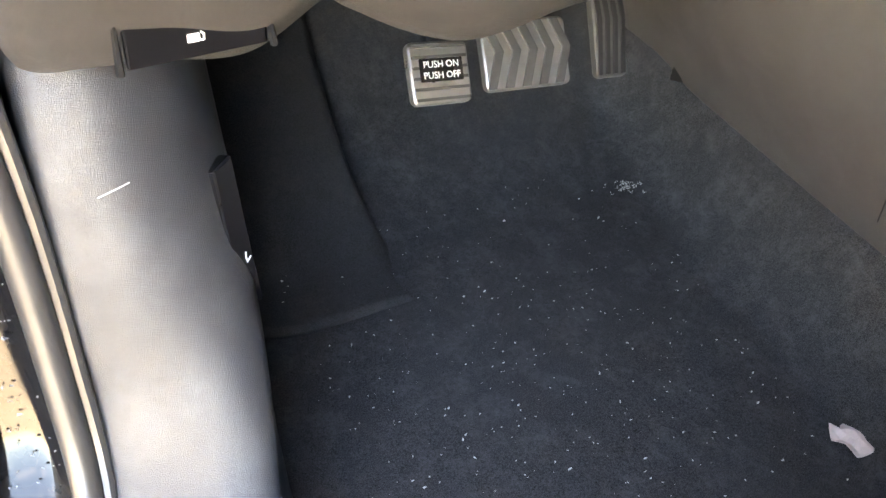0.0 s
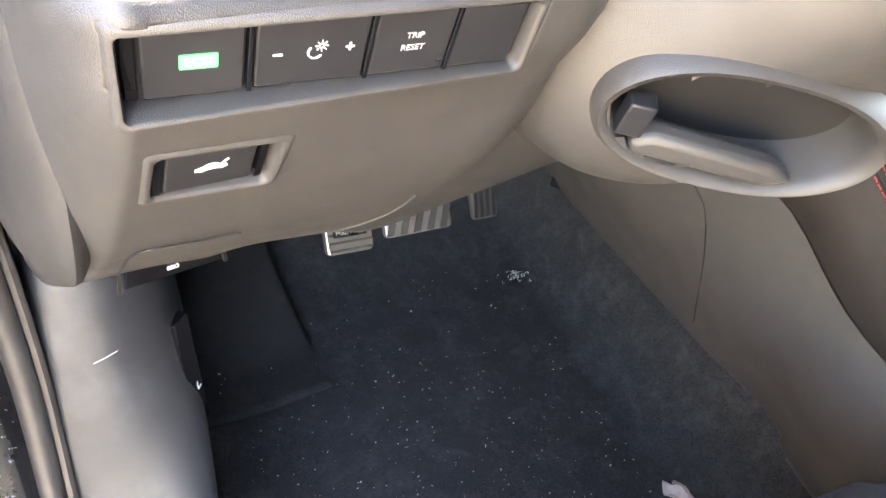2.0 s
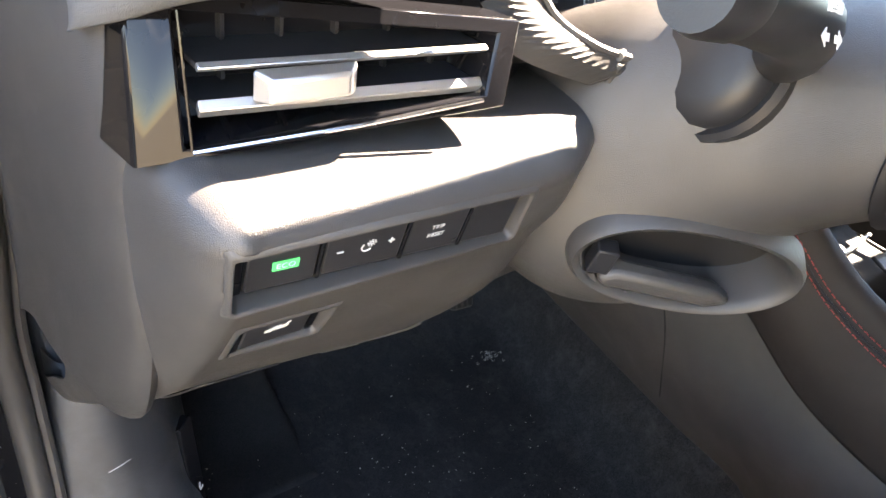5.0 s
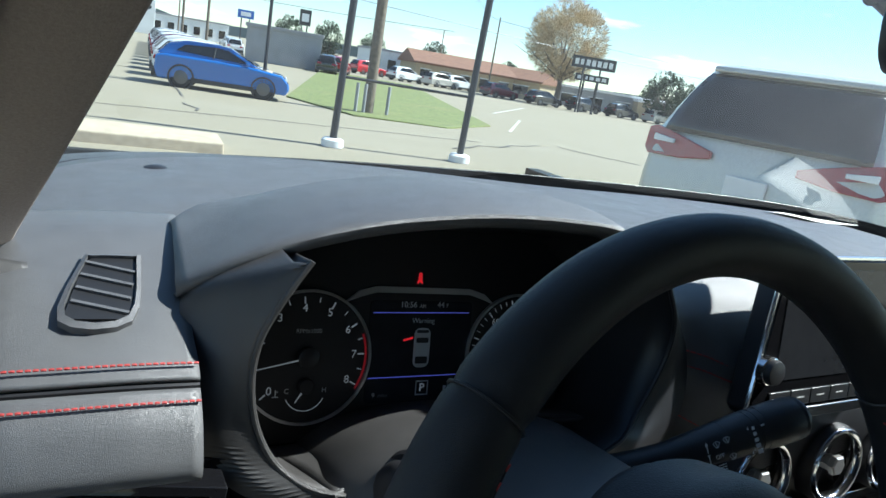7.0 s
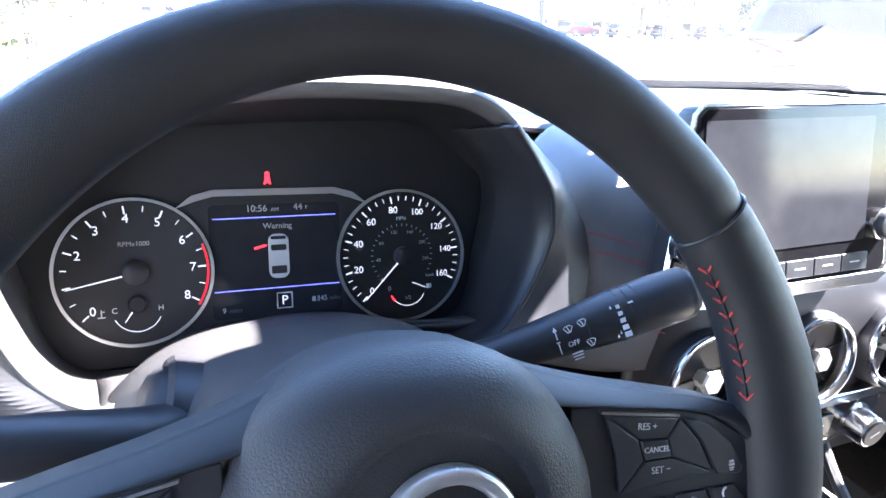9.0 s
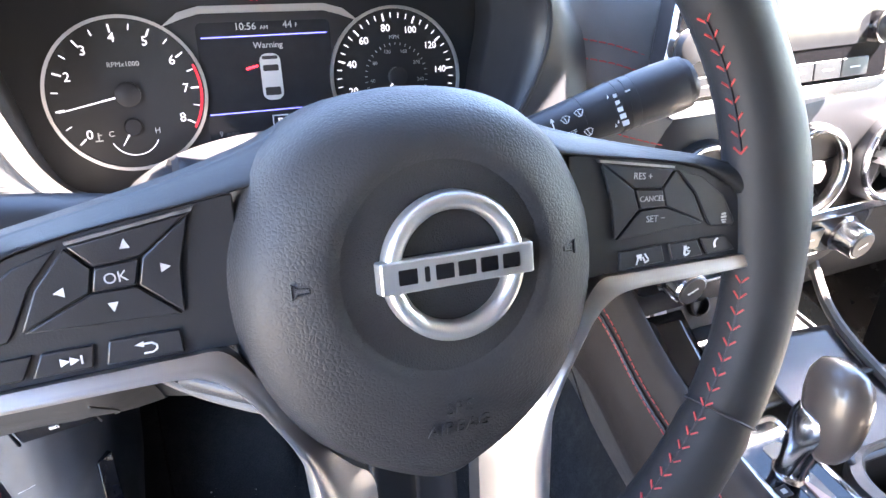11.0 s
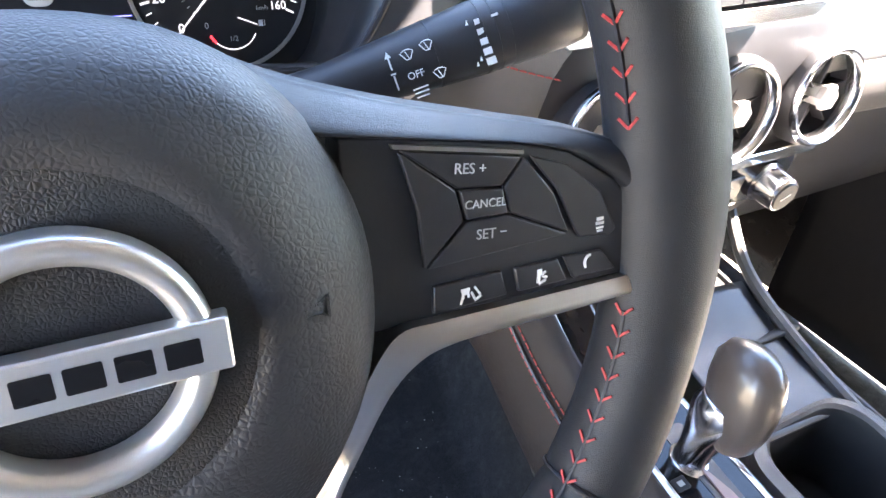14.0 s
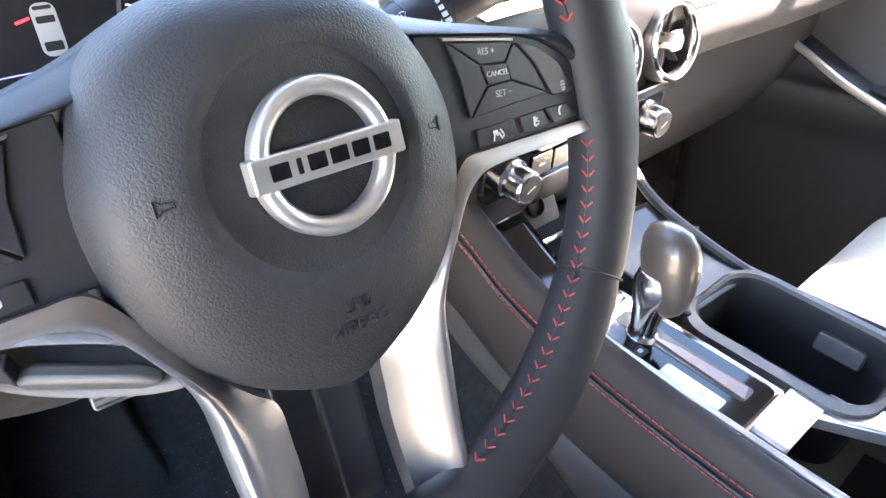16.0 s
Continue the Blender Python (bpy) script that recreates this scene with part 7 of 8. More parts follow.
for x0, y0, x1, y1 in ((13.5, 23.0, 17.0, 30.0), (15.5, 22.5, 21.5, 30.5), (22, 34, 34, 48)):
    ground_strip("paint_line", [(x0 + (x1 - x0) * t / 6, y0 + (y1 - y0) * t / 6) for t in range(7)], .14, M_LINE, "worn white paint line")

# post frame by the entrance
def frame_post(x, y, h=5.6, lean=0.0):
    p = thing("sign_post", "dark metal post on a white concrete foot", "post", "entrance posts", at=(x, y, gz(x, y)))
    z = gz(x, y)
    part("shaft", tube([(x, y, z), (x + lean, y, z + h)], .055, 10), M_POST, p)
    part("foot", lathe([(.17, 0), (.17, .10), (.13, .13)], pose(x, y, z), 20), M_WALLW, p, "white concrete foot")
    return p


frame_post(3.324, 9.342, lean=.16)
frame_post(5.336, 8.973, lean=.16)
cb = thing("cross_bar", "dark metal bar between two posts", "bar", at=(4.3, 8.9, .8))
part("bar", tube([(3.35, 9.342, .80), (5.36, 8.973, .79)], .022, 8), M_POST, cb)


def utility_pole(x, y, h, r, label="weathered wooden utility pole", m=None):
    p = thing("utility_pole", label, "utility pole", "utility poles", at=(x, y, gz(x, y)))
    part("pole", tube([(x, y, gz(x, y)), (x + .02 * h * .3, y, h)], [r, r * .7], 10), m or M_WOOD, p)
    return p


big = utility_pole(9.3, 22.5, 15, .20)
part("meter_box", box((9.36, 22.2, 5.2), (.30, .14, .75)), M_WALLG, big, bevel=.02)
for x in (8.75, 9.95, 9.05):
    bo = thing("bollard", "short grey steel bollard by the pole", "bollard", "bollards", at=(x, 22.3, gz(x, 22)))
    part("tube", tube([(x, 22.3, gz(x, 22)), (x, 22.3, gz(x, 22) + 1.05)], .06, 10), M_WALLG, bo)
lp = utility_pole(5.85, 23.7, 9.5, .065, "slim grey lamp post on a concrete base", M_POST)
part("base", lathe([(.32, 0), (.30, .85), (.26, .95)], pose(5.85, 23.7, gz(0, 24)), 18), M_CONC, lp, "round concrete base")
for x, y, h in ((10.1, 60, 12), (9.6, 70, 14), (47, 75, 8.6), (58, 110, 8), (2.5, 150, 12), (16, 120, 12), (7, 170, 12)):
    utility_pole(x, y, h, .12)


def wire(pts, r=.018):
    a, b = Vector(pts[0]), Vector(pts[1])
    P = [a.lerp(b, t / 12) + Vector((0, 0, -4 * pts[2] * (t / 12) * (1 - t / 12))) for t in range(13)]
    w_ = thing("overhead_wire", "thin black overhead wire", "wire", "overhead wires", at=a)
    part("cable", tube(P, r, 5), M_POST, w_)


wire(((9.5, 22.5, 12.5), (10.1, 60, 11.5), 1.0), .02)
wire(((9.5, 22.5, 11.2), (10.1, 60, 10.3), 1.0), .02)
wire(((9.5, 22.5, 8.0), (47, 75, 8.2), 1.2), .02)
wire(((47, 75, 8.2), (110, 62, 8.0), 1.0), .03)
wire(((10, 60, 6.4), (110, 66, 6.2), .8), .03)
wire(((-30, 150, 10), (60, 110, 8.0), 1.2), .04)


def car(name, label, at, yaw, paint, L=4.5, W=1.82, H=1.62, group="parked cars", z=None, top=.88):
    """A parked car: x forwards, y to its left, built about its middle on the ground."""
    x0, y0 = at
    z0 = gz(x0, y0) if z is None else z
    m = pose(x0, y0, z0, 0, 0, yaw)
    c = thing(name, label, "car", group, at=(x0, y0, z0))
    def V(x, y, zz):
        return m @ Vector((x, y, zz))
    hw = W / 2
    side = [(-L / 2, .55), (-L / 2 + .04, .95), (-L / 2 + .25, 1.02), (-L * .1, 1.02), (L * .18, 1.0), (L / 2 - .25, .86), (L / 2 - .03, .62), (L / 2, .42), (L / 2 - .1, .24), (-L / 2 + .1, .24)]
    loops = []
    for s, y in ((.94, -hw), (.99, -hw + .05), (1, -hw * .6), (1, 0), (1, hw * .6), (.99, hw - .05), (.94, hw)):
        loops.append([V(px * (1 if abs(y) < hw * .7 else .985), y, .58 + (pz - .58) * s) for px, pz in side])
    part("body", loft(loops), paint, c, "painted body", bevel=.05, seg=3)
    cab = [(-L / 2 + .08, 1.0), (-L / 2 + .42, H - .15), (-L / 2 + .95, H - .02), (-L * .06, H), (L * .04, H - .05), (L * .25, 1.0)]
    loops = []
    for s, y in ((.9, -hw * .84), (1, -hw * .70), (1, hw * .70), (.9, hw * .84)):
        loops.append([V(px, y * (1 if pz < 1.1 else top), 1.0 + (pz - 1.0) * s) for px, pz in cab])
    part("roof", loft(loops), paint, c, bevel=.05, seg=3)
    for sg in (1, -1):
        win = [(-L / 2 + .66, 1.16), (-L / 2 + .92, H - .15), (-L * .06, H - .09), (L * .03, H - .14), (L * .18, 1.05)]
        y = lambda pz: sg * (hw * .84 - (pz - 1.0) / (H - 1.0) * hw * .84 * (1 - top) * .95 + .014)
        bm = bmesh.new()
        f = [bm.verts.new(V(px, y(pz), pz)) for px, pz in win]
        bm.faces.new(f)
        part("side_window", bm, M_DARKGL, c, thick=.015, smooth=False)
        part("window_post", tube([V(-L * .08, y(1.06) + .01 * sg, 1.06), V(-L * .07, y(H - .1) + .01 * sg, H - .11)], .03, 6), M_SIGND, c)
    for px0, px1, nm in ((-L / 2 + .10, -L / 2 + .40, "rear_window"), (L * .25, L * .050, "front_window")):
        bm = bmesh.new()
        off = -.02 if nm == "rear_window" else .02
        f = [bm.verts.new(V(px0 + off, -hw * .72, 1.06)), bm.verts.new(V(px0 + off, hw * .72, 1.06)), bm.verts.new(V(px1 + off, hw * .70 * top, H - .12)), bm.verts.new(V(px1 + off, -hw * .70 * top, H - .12))]
        bm.faces.new(f)
        part(nm, bm, M_DARKGL, c, thick=.02, smooth=False)
    for px in (-L * .30, L * .30):
        for sg in (1, -1):
            wm = m @ plane((px, sg * (hw - .02), .345), (1, 0, 0), (0, 0, 1)) @ pose(0, 0, 0, 180 if sg > 0 else 0, 0, 0)
            w_ = part("wheel", lathe([(.20, .0), (.33, .0), (.345, .03), (.345, .18), (.32, .21)], wm @ pose(0, 0, -.19 + .0), 24), M_TYRE, c, "black tyre")
            part("wheel_arch", annulus(.350, .405, -.10, .046, wm, 28), M_SIGND, c, "black arch cladding")
            part("rim", lathe([(.215, .0), (.215, .015), (.06, .035), (.001, .035)], wm @ pose(0, 0, .005), 24), M_RIM, w_, "grey alloy rim")
    for sg in (1, -1):
        part("tail_lamp", prism(rect(0, 0, .34, .14, .04), 0, .04, m @ plane((-L / 2 - .005, sg * hw * .68, .86), (0, -sg, 0), (.15, 0, 1))), M_TAIL, c, "red tail lamp", bevel=.01)
        part("head_lamp", prism(rect(0, 0, .36, .14, .04), 0, .04, m @ plane((L / 2 - .12, sg * hw * .68, .72), (0, sg, 0), (-.4, 0, 1))), M_WALLW, c, "clear head lamp", bevel=.01)
        part("sill_cladding", box((0, sg * (hw - .01), .30), (L * .46, .05, .14), m), M_SIGND, c, bevel=.015)
        part("door_mirror", box((L * .17, sg * (hw * .9 + .09), 1.06), (.12, .18, .13), m), paint, c, bevel=.03)
    part("bumper", box((-L / 2 + .02, 0, .42), (.14, W * .94, .30), m), M_SIGND if paint not in (P_SILVER,) else paint, c, bevel=.04)
    return c


P_BLUE = mat("bright_blue_paint", (.012, .13, .46), .2, coat=1.0)
P_WHITE = mat("white_car_paint", (.78, .78, .78), .25, coat=1.0)
P_SILVER = mat("silver_beige_paint", (.56, .53, .47), .34, .25, coat=.4)
P_BLACK = mat("black_car_paint", (.012, .012, .014), .2, coat=1.0)
P_RED = mat("red_car_paint", (.50, .015, .02), .25, coat=1.0)
P_MAROON = mat("maroon_car_paint", (.13, .02, .035), .25, coat=1.0)
car("blue_suv", "bright blue compact suv parked at the head of a row", (4.6, 24.0), -14, P_BLUE, 4.3, 1.80, 1.52, top=.80)
row_paint = [P_WHITE, P_SILVER, P_WHITE, P_MAROON, P_WHITE, P_WHITE, P_BLACK, P_WHITE, P_SILVER, P_WHITE, P_WHITE, P_BLACK, P_WHITE, P_SILVER]
for k, pp in enumerate(row_paint):
    car("parked_car", "car parked in a long row outside the dealer", (4.9 + k * .30, 27.2 + k * 3.1), -12, pp, 4.4, 1.80, 1.52, top=.82)


def parked_suv(at, yaw, paint, L=4.75, W=1.96, H=1.74):
    """A tall suv close by: x forwards from its tail, y to its left, z up from the ground."""
    x0, y0 = at
    m = pose(x0, y0, gz(x0, y0), 0, 0, yaw)
    c = thing("silver_suv", "silver-beige suv parked close by with a dark rear window", "car", "parked cars", at=(x0, y0, gz(x0, y0)))
    hw = W / 2
    def V(x, y, z):
        return m @ Vector((x, y, z if z < 1.2 else 1.2 + (z - 1.2) * 1.15))
    tail = [(.10, .32, .93), (.02, .42, .96), (.0, .62, .99), (.03, .80, 1.0), (.05, 1.0, .985), (.10, 1.20, .955), (.20, 1.36, .90), (.36, 1.56, .83), (.50, 1.68, .78), (.66, 1.735, .70)]
    nose = [(L - .1, .32), (L - .02, .42), (L, .62), (L - .04, .80), (L - .2, 1.0), (L - .9, 1.10), (L - 1.35, 1.30), (L - 1.75, 1.56), (L - 2.0, 1.68), (L - 2.3, 1.74)]
    loops = []
    for (x, z, k), (xn, zn) in zip(tail, nose):
        lp = []
        for q, (px, py, pz) in enumerate(((x + .16, hw * k, z), (x + .03, hw * k * .90, z), (x, hw * k * .55, z), (x, -hw * k * .55, z), (x + .03, -hw * k * .90, z), (x + .16, -hw * k, z),
                                       (x * .5 + xn * .5, -hw * k, (z + zn) / 2), (xn - .25, -hw * k * .97, zn), (xn, -hw * k * .6, zn), (xn, hw * k * .6, zn), (xn - .25, hw * k * .97, zn), (x * .5 + xn * .5, hw * k, (z + zn) / 2))):
            lp.append(V(px, py, pz))
        loops.append(lp)
    part("body", loft(loops), paint, c, "silver-beige painted body", bevel=.03, seg=3, sharp=50)
    part("rear_spoiler", loft([[V(.40, s * .66, 1.665), V(.42, s * .66, 1.705), V(.80, s * .64, 1.748), V(.80, s * .64, 1.66)] for s in (-1, 1)]), paint, c, bevel=.015)
    rows = [[V(.10 - .03, s * .79, 1.20), V(.20 - .03, s * .765, 1.36), V(.36 - .03, s * .70, 1.56), V(.44 - .03, s * .66, 1.64)] for s in (-1, -.5, 0, .5, 1)]
    part("rear_window", sheet(rows, 2, 3), M_DARKGL, c, "dark privacy glass", thick=.02)
    for s in (1, -1):
        bm = bmesh.new()
        bm.faces.new([bm.verts.new(V(*p)) for p in ((.42, s * (hw * .955 + .012), 1.20), (.62, s * (hw * .83 + .014), 1.56), (2.6, s * (hw * .83 + .014), 1.60), (3.2, s * (hw * .955 + .012), 1.20))])
        part("side_window", bm, M_DARKGL, c, thick=.02, smooth=False)
        lamp = part("tail_lamp", loft([[V(x - .028, s * y, z) for x, y, z in q] for q in (((.045, .33, 1.03), (.045, .33, 1.09), (.055, .62, 1.17), (.10, .86, 1.22), (.19, .985, 1.20), (.19, .995, 1.02), (.08, .90, .98), (.045, .60, .99)), ((.09, .33, 1.03), (.09, .33, 1.09), (.10, .62, 1.17), (.16, .86, 1.22), (.25, .95, 1.20), (.25, .95, 1.02), (.14, .88, .98), (.09, .60, .99)))]), M_TAIL, c, "red wrap-round tail lamp", bevel=.01)
        part("lamp_insert", loft([[V(.014 + d, s * .66, 1.10), V(.015 + d, s * .66, 1.13), V(.050 + d, s * .86, 1.155), V(.047 + d, s * .86, 1.10)] for d in (-.012, .02)]), M_WALLW, lamp, "clear insert", bevel=.004)
        for px in (.95, L - .95):
            wm = m @ plane((px, s * (hw - .03), .36), (1, 0, 0), (0, 0, 1)) @ pose(0, 0, 0, 180 if s > 0 else 0, 0, 0)
            w_ = part("wheel", lathe([(.20, .0), (.34, .0), (.36, .03), (.36, .18), (.33, .21)], wm @ pose(0, 0, -.19), 24), M_TYRE, c, "black tyre")
            part("rim", lathe([(.225, .0), (.225, .015), (.06, .035), (.001, .035)], wm @ pose(0, 0, .005), 24), M_RIM, w_, "grey alloy rim")
    part("bumper", box((.06, 0, .44), (.20, W * .90, .22), m), M_SIGND, c, "black lower bumper", bevel=.04)
    part("plate", box((.012, 0, .86), (.03, .32, .16), m), M_WALLW, c, bevel=.004)
    return c


parked_suv((4.34, 2.98), 16, P_SILVER)
# far cars
for x, y, yaw, pp in ((20.5, 60, 70, P_BLACK), (22.2, 62, 60, P_RED), (15.5, 75, 80, P_WHITE), (52, 62, 10, P_BLACK), (47, 63, 10, P_BLACK), (57, 61, 10, P_BLACK), (43, 66, 10, P_MAROON), (34, 72, 15, P_WHITE), (38, 71, 15, P_SILVER), (42, 74, 15, P_WHITE), (31, 76, 15, P_RED), (3.3, 140, 90, P_BLACK), (-.5, 138, 90, P_BLACK), (19, 95, 90, P_WHITE), (-7, 100, 20, P_WHITE), (-10, 98, 20, P_SILVER), (-13, 97, 20, P_WHITE), (62, 60, 10, P_SILVER)):
    car("distant_car", "car parked across the road", (x, y), yaw, pp, top=.82)


# buildings
def building(name, label, x, y, w, d, h, yaw, wallm, roofm, gable=0.0, doors=3):
    z = gz(x, y)
    m = pose(x, y, z, 0, 0, yaw)
    b = thing(name, label, "building", at=(x, y, z))
    part("wall", box((0, 0, h / 2), (w, d, h), m), wallm, b, bevel=.02)
    if gable:
        prof = [(-d / 2 - .4, h), (0, h + gable), (d / 2 + .4, h), (d / 2 + .4, h - .25), (-d / 2 - .4, h - .25)]
        part("roof", loft([[m @ Vector((sx * (w / 2 + .4), p[0], p[1])) for p in prof] for sx in (-1, 1)]), roofm, b, smooth=False)
    else:
        part("roof", box((0, 0, h + .15), (w + .3, d + .3, .3), m), roofm, b, bevel=.02)
    for k in range(doors):
        px = -w / 2 + w * (k + .5) / doors
        wd = part("window", box((px, -d / 2 - .02, h * .45), (w / doors * .5, .08, h * .45), m), M_DARKGL, b, bevel=.01)
        part("frame", box((px, -d / 2 - .03, h * .45 + h * .235), (w / doors * .54, .10, .12), m), M_WALLW, wd)
    return b


building("brown_roof_building", "long tan building with a brown hipped roof", 46.5, 83, 13.5, 9, 2.6, -12, M_TAN, M_ROOFB, 1.5, 5)
building("tan_gable_building", "small tan building with a gable end", 55.5, 79, 6.5, 7, 2.6, -55, M_TAN, M_ROOFB, 1.4, 1)
building("low_white_building", "low white commercial building", 42, 94, 9, 8, 3.2, -10, M_WALLW, M_WALLG, 0, 4)
building("grey_box_trailer", "grey box trailer parked beyond the grass", 17.3, 63, 6.5, 2.6, 2.9, -14, M_WALLG, M_WALLG, 0, 0)
building("dealer_building", "grey dealer building with a white entrance tower", -13, 160, 13, 14, 5.4, -5, M_WALLG, M_WALLG, 0, 5)
building("far_store", "low grey store across the road", 70, 80, 16, 9, 2.6, -25, M_WALLG, M_WALLW, 0, 4)
building("far_shed", "low beige shed beyond the road", 78, 72, 14, 8, 2.2, -30, M_TAN, M_WALLW, 0, 3)
building("far_warehouse", "pale warehouse in the distance", 22, 150, 14, 12, 3.4, -5, M_WALLW, M_WALLG, 0, 6)


def pylon(name, label, x, y, w, h, yaw, marks):
    z = gz(x, y)
    m = plane((x, y, z), (math.cos(radians(yaw)), math.sin(radians(yaw)), 0), (0, 0, 1))
    p = thing(name, label, "sign", at=(x, y, z))
    part("slab", prism(rect(0, h / 2, w, h, .1), -.5, 0, m), M_WALLW, p, bevel=.05)
    for cx, cy, rx, ry, mm in marks:
        part("plain_mark", prism([(cx + rx * math.cos(a), cy + ry * math.sin(a)) for a in [2 * math.pi * k / 20 for k in range(20)]], .0, .04, m), mm, p, smooth=False)
    return p


pylon("white_pylon_sign", "tall white sign tower with a red oval", 5.3, 150, 6.0, 8.6, -3, [(0, 7.0, 2.0, 1.1, M_SIGNR)])
pylon("white_pylon_sign", "tall white sign tower with a red mark", -1.5, 150, 4.4, 8.2, -3, [(1.0, 6.6, .7, 1.4, M_SIGNR), (1.0, 4.6, .5, .5, M_SIGNR)])
pylon("white_panel_sign", "white roadside panel with a dark oval", 9.6, 112, 4.2, 4.9, -6, [(0, 3.8, 1.6, .5, M_SIGND)])
def pole_sign(x, y, h, w, hh, mm, yaw, n=1):
    p = thing("pole_sign", "dark roadside sign with pale bars on two legs", "sign", at=(x, y, gz(x, y)))
    for dx in (-w * .25, w * .25):
        part("leg", tube([(x + dx, y, gz(x, y)), (x + dx, y, h + hh)], .10, 8), M_POST, p)
    m = plane((x, y - .1, h), (math.cos(radians(yaw)), math.sin(radians(yaw)), 0), (0, 0, 1))
    part("panel", prism(rect(0, hh * .7, w, hh, .05), -.1, .1, m), mm, p)
    for k in range(n):
        part("pale_bar", prism(rect((k - (n - 1) / 2) * w / n * .9, hh * .7, w / n * .62, hh * .5), .1, .14, m), M_WALLW, p, smooth=False)
    return p


pole_sign(48.8, 58, 3.6, 4.6, 1.2, M_SIGND, -40, 7)
pole_sign(48.9, 58, 2.4, 3.6, .7, M_SIGND, -40, 5)
pole_sign(30.2, 100, 3.6, 1.6, 2.2, M_SIGND, -10, 1)
pole_sign(26.3, 120, 3.8, 2.6, 1.3, M_SIGNB, -8, 1)


# trees
def spruce(x, y, h):
    t = thing("spruce_tree", "shaggy olive-green spruce tree beside the drive", "tree", at=(x, y, gz(x, y)))
    z0 = gz(x, y)
    part("trunk", tube([(x, y, z0), (x + .05, y, z0 + h * .5), (x, y, z0 + h)], [.14, .09, .015], 9), M_BARK, t)
    r = np.random.default_rng(11)
    verts, faces = [], []
    limbs = bmesh.new()
    for k in range(120):
        f = (k + r.uniform(0, 1)) / 120
        zz = z0 + .9 + f * (h - 1.0)
        ln = (1 - f) ** .7 * 2.25 * r.uniform(.65, 1.1) + .15
        a = k * 2.399 + r.uniform(-.3, .3)
        d = Vector((math.cos(a), math.sin(a), 0))
        tip = Vector((x, y, zz)) + d * ln + Vector((0, 0, -ln * r.uniform(.05, .32)))
        root = Vector((x, y, zz))
        tube([root, root.lerp(tip, .5) + Vector((0, 0, .05)), tip], [.022, .014, .004], 4, limbs, cap=False)
        for j in range(int(95 * (ln / 2.2) + 14)):
            s = r.uniform(.12, 1.0) ** .8
            c = root.lerp(tip, s) + Vector((r.normal(0, .13), r.normal(0, .13), -abs(r.normal(0, .10))))
            for q in range(4):
                e = Vector((r.normal(0, 1) + d.x * .8, r.normal(0, 1) + d.y * .8, r.normal(-.7, .5))).normalized() * r.uniform(.10, .22)
                w_ = e.cross(Vector((r.normal(0, 1), r.normal(0, 1), r.normal(0, 1)))).normalized() * r.uniform(.006, .014)
                i = len(verts)
                verts += [tuple(c - w_), tuple(c + w_), tuple(c + e + w_ * .2), tuple(c + e - w_ * .2)]
                faces.append((i, i + 1, i + 2, i + 3))
    part("limbs", limbs, M_BARK, t)
    me = bpy.data.meshes.new("needles")
    me.from_pydata(verts, [], faces)
    me.materials.append(M_NEEDLE)
    ob = new("needles", me)
    ob.parent = t
    ob.matrix_parent_inverse = Matrix.Translation(-Vector(t.location))
    tagged(ob, "clumps of olive-green needles")


spruce(-2.3, 15.6, 7.5)


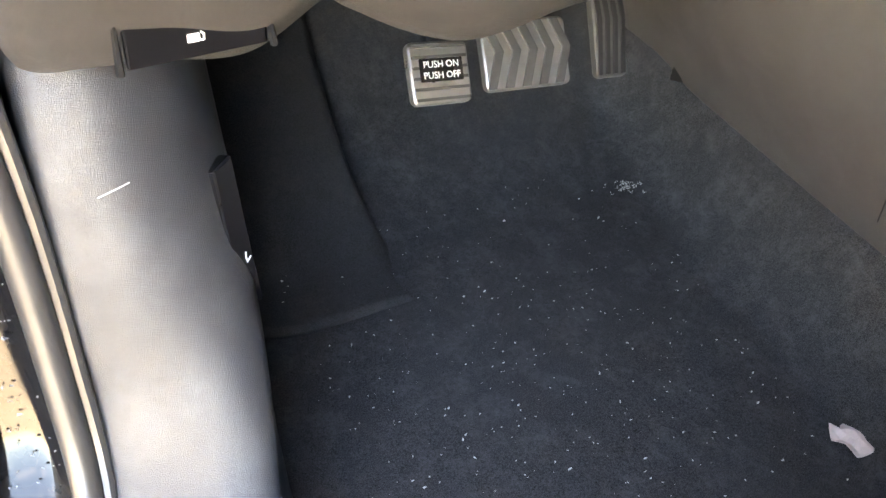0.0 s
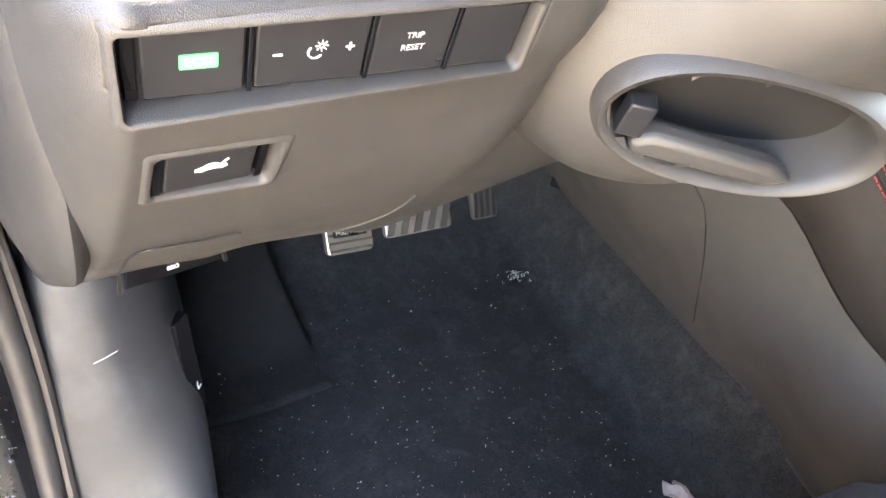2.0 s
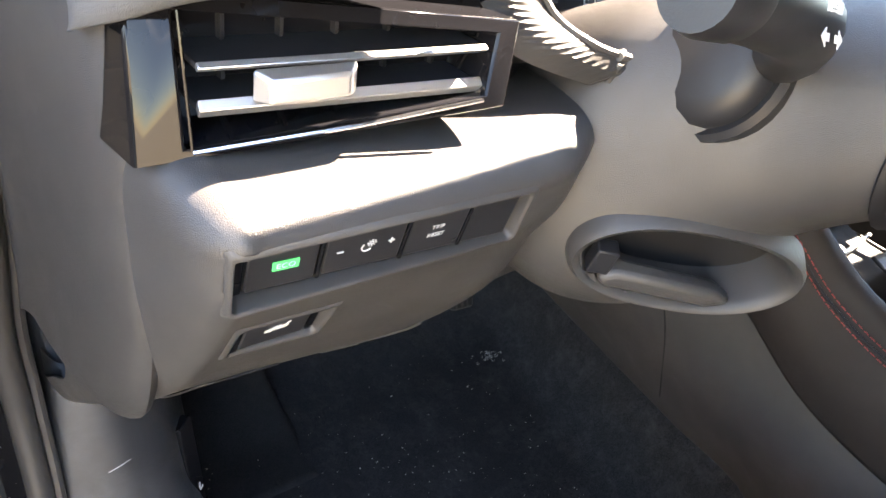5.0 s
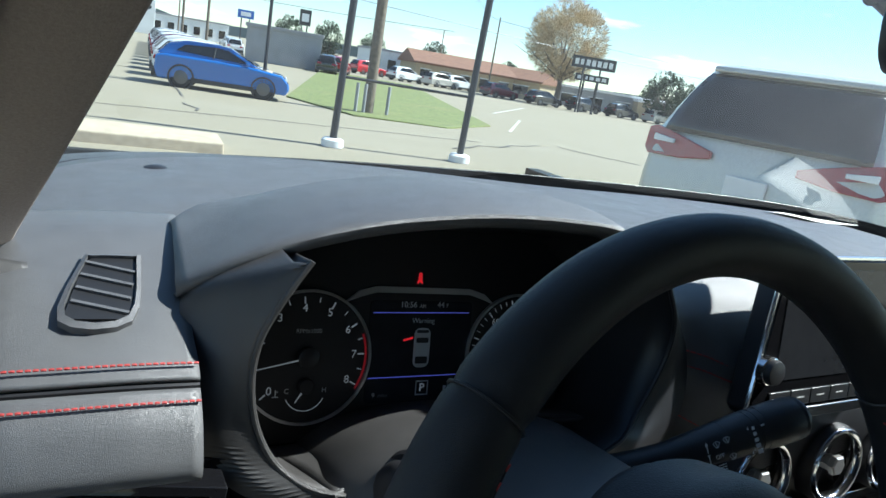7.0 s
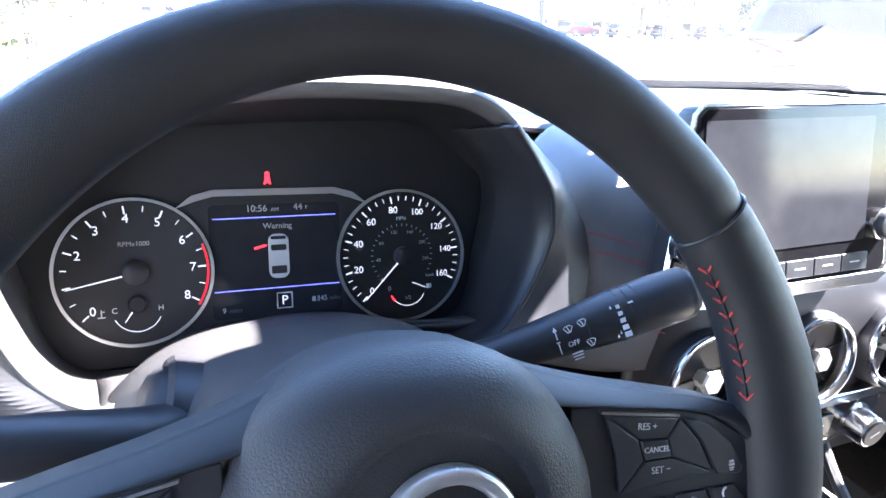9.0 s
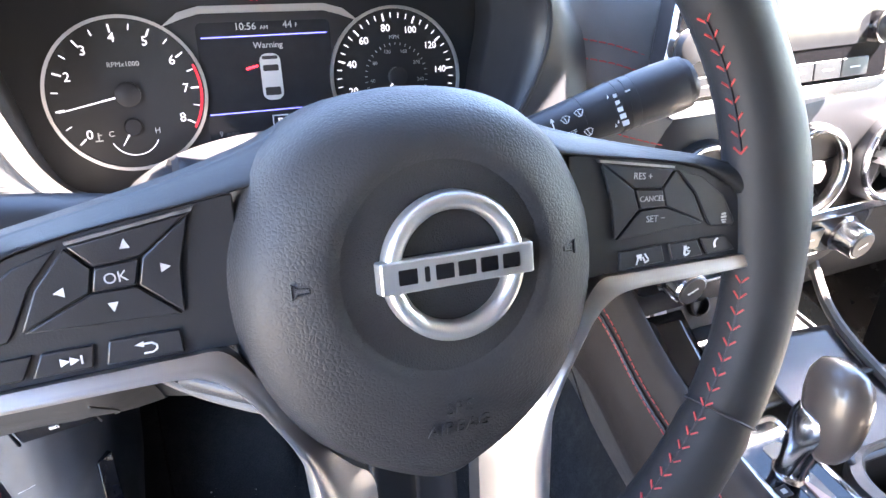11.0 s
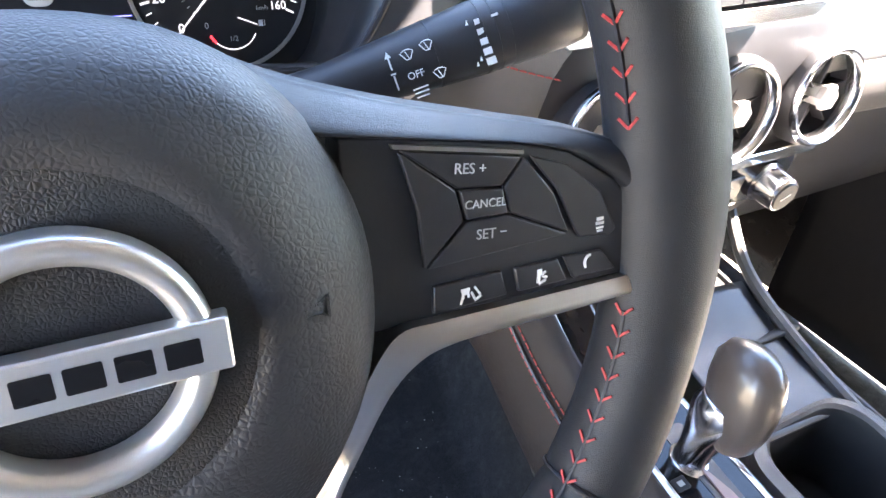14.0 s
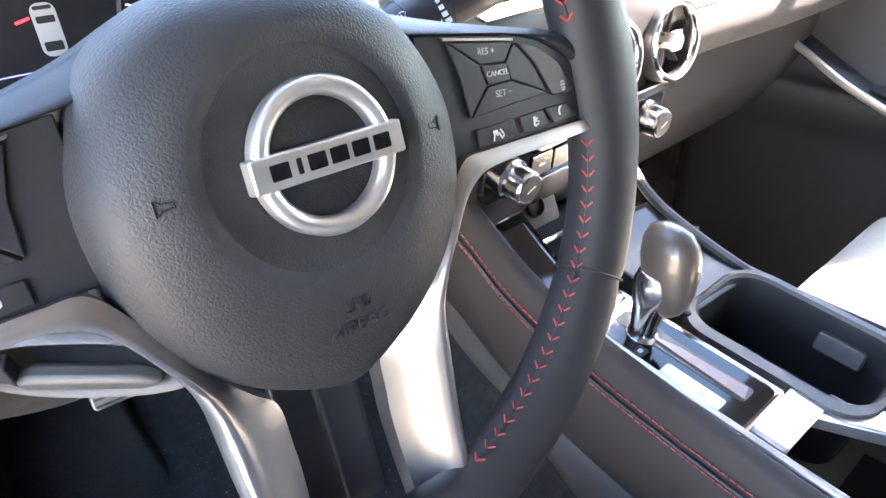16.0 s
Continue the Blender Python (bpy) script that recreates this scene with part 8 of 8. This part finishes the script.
def bare_tree(x, y, h, spread, seed=3, leaf=M_TWIG, dens=5200, base=.28, wide=.03, name="budding_tree", label="rounded tree with fine twigs just coming into bud", crown="haze of fine budding twigs"):
    t = thing(name, label, "tree", at=(x, y, gz(x, y)))
    z0 = gz(x, y)
    r = np.random.default_rng(seed)
    bm = bmesh.new()
    tube([(x, y, z0), (x + .1, y, z0 + h * .22), (x, y, z0 + h * base + .6)], [h * .035, h * .025, h * .02], 9, bm)
    for k in range(34):
        a = k * 2.4
        el = r.uniform(.35, 1.35)
        ln = h * .62 * r.uniform(.7, 1.0)
        p0 = Vector((x, y, z0 + h * base + r.uniform(-.5, .6)))
        d = Vector((math.cos(a) * math.cos(el) * spread, math.sin(a) * math.cos(el) * spread, math.sin(el)))
        P = [p0 + d * ln * s + Vector((r.normal(0, .1), r.normal(0, .1), 0)) * s * 2 for s in (0, .3, .65, 1)]
        tube(P, [h * .012, h * .008, h * .005, h * .001], 5, bm, cap=False)
    part("limbs", bm, M_BARK, t)
    verts, faces = [], []
    cz = z0 + h * (base + .36)
    for k in range(dens):
        u, v, w_ = r.normal(0, 1, 3)
        q = Vector((u, v, w_)).normalized() * r.uniform(.15, 1) ** .45
        n_ = noise.noise(q * 2.2)
        if n_ < -.18:
            continue
        c = Vector((x + q.x * h * .36 * spread, y + q.y * h * .36 * spread, cz + q.z * h * .40))
        e = (q + Vector((r.normal(0, .5), r.normal(0, .5), r.normal(.3, .5)))).normalized() * r.uniform(.25, .7) * h / 10
        s_ = e.cross(Vector((r.normal(0, 1), r.normal(0, 1), r.normal(0, 1)))).normalized() * wide * h / 10
        i = len(verts)
        verts += [tuple(c - s_), tuple(c + s_), tuple(c + e)]
        faces.append((i, i + 1, i + 2))
    me = bpy.data.meshes.new("twigs")
    me.from_pydata(verts, [], faces)
    me.materials.append(leaf)
    ob = new("twigs", me)
    ob.parent = t
    ob.matrix_parent_inverse = Matrix.Translation(-Vector(t.location))
    tagged(ob, crown)


bare_tree(51, 66, 11.4, 1.15, dens=24000, base=.30)
M_EVER = mat("dark_evergreen", (.045, .065, .035), .9, var=.3, scale=.8)
for x, y, h in ((62, 60, 7.2), (65, 59, 6.0), (60, 116, 8), (46, 112, 7), (40, 118, 8), (66, 100, 6), (84, 84, 6), (90, 78, 7), (35, 125, 8), (72, 98, 6)):
    bare_tree(x, y, h, .9, int(x), M_EVER, 3200, .1, .13, "evergreen_tree", "dark green evergreen tree beyond the car park", "dense dark needles")
# hills round the horizon, their haze put into the blue-grey colour
bm = bmesh.new()
prev = None
for k in range(60):
    a = radians(-70 + k * 2.6)
    d = 1200
    hgt = (20 + 24 * (noise.noise((k * .16, 0, 0)) + .5)) * (1.0 if k < 30 else .45)
    p = bm.verts.new((d * math.sin(a), d * math.cos(a), -12)), bm.verts.new((d * math.sin(a), d * math.cos(a), hgt)), bm.verts.new((d * 1.3 * math.sin(a), d * 1.3 * math.cos(a), hgt * .8))
    if prev:
        bm.faces.new((prev[0], p[0], p[1], prev[1]))
        bm.faces.new((prev[1], p[1], p[2], prev[2]))
    prev = p
tagged(part("backdrop", bm, M_HILL, None), "low wooded hills on the horizon, haze painted in", "hills", kind="structure")
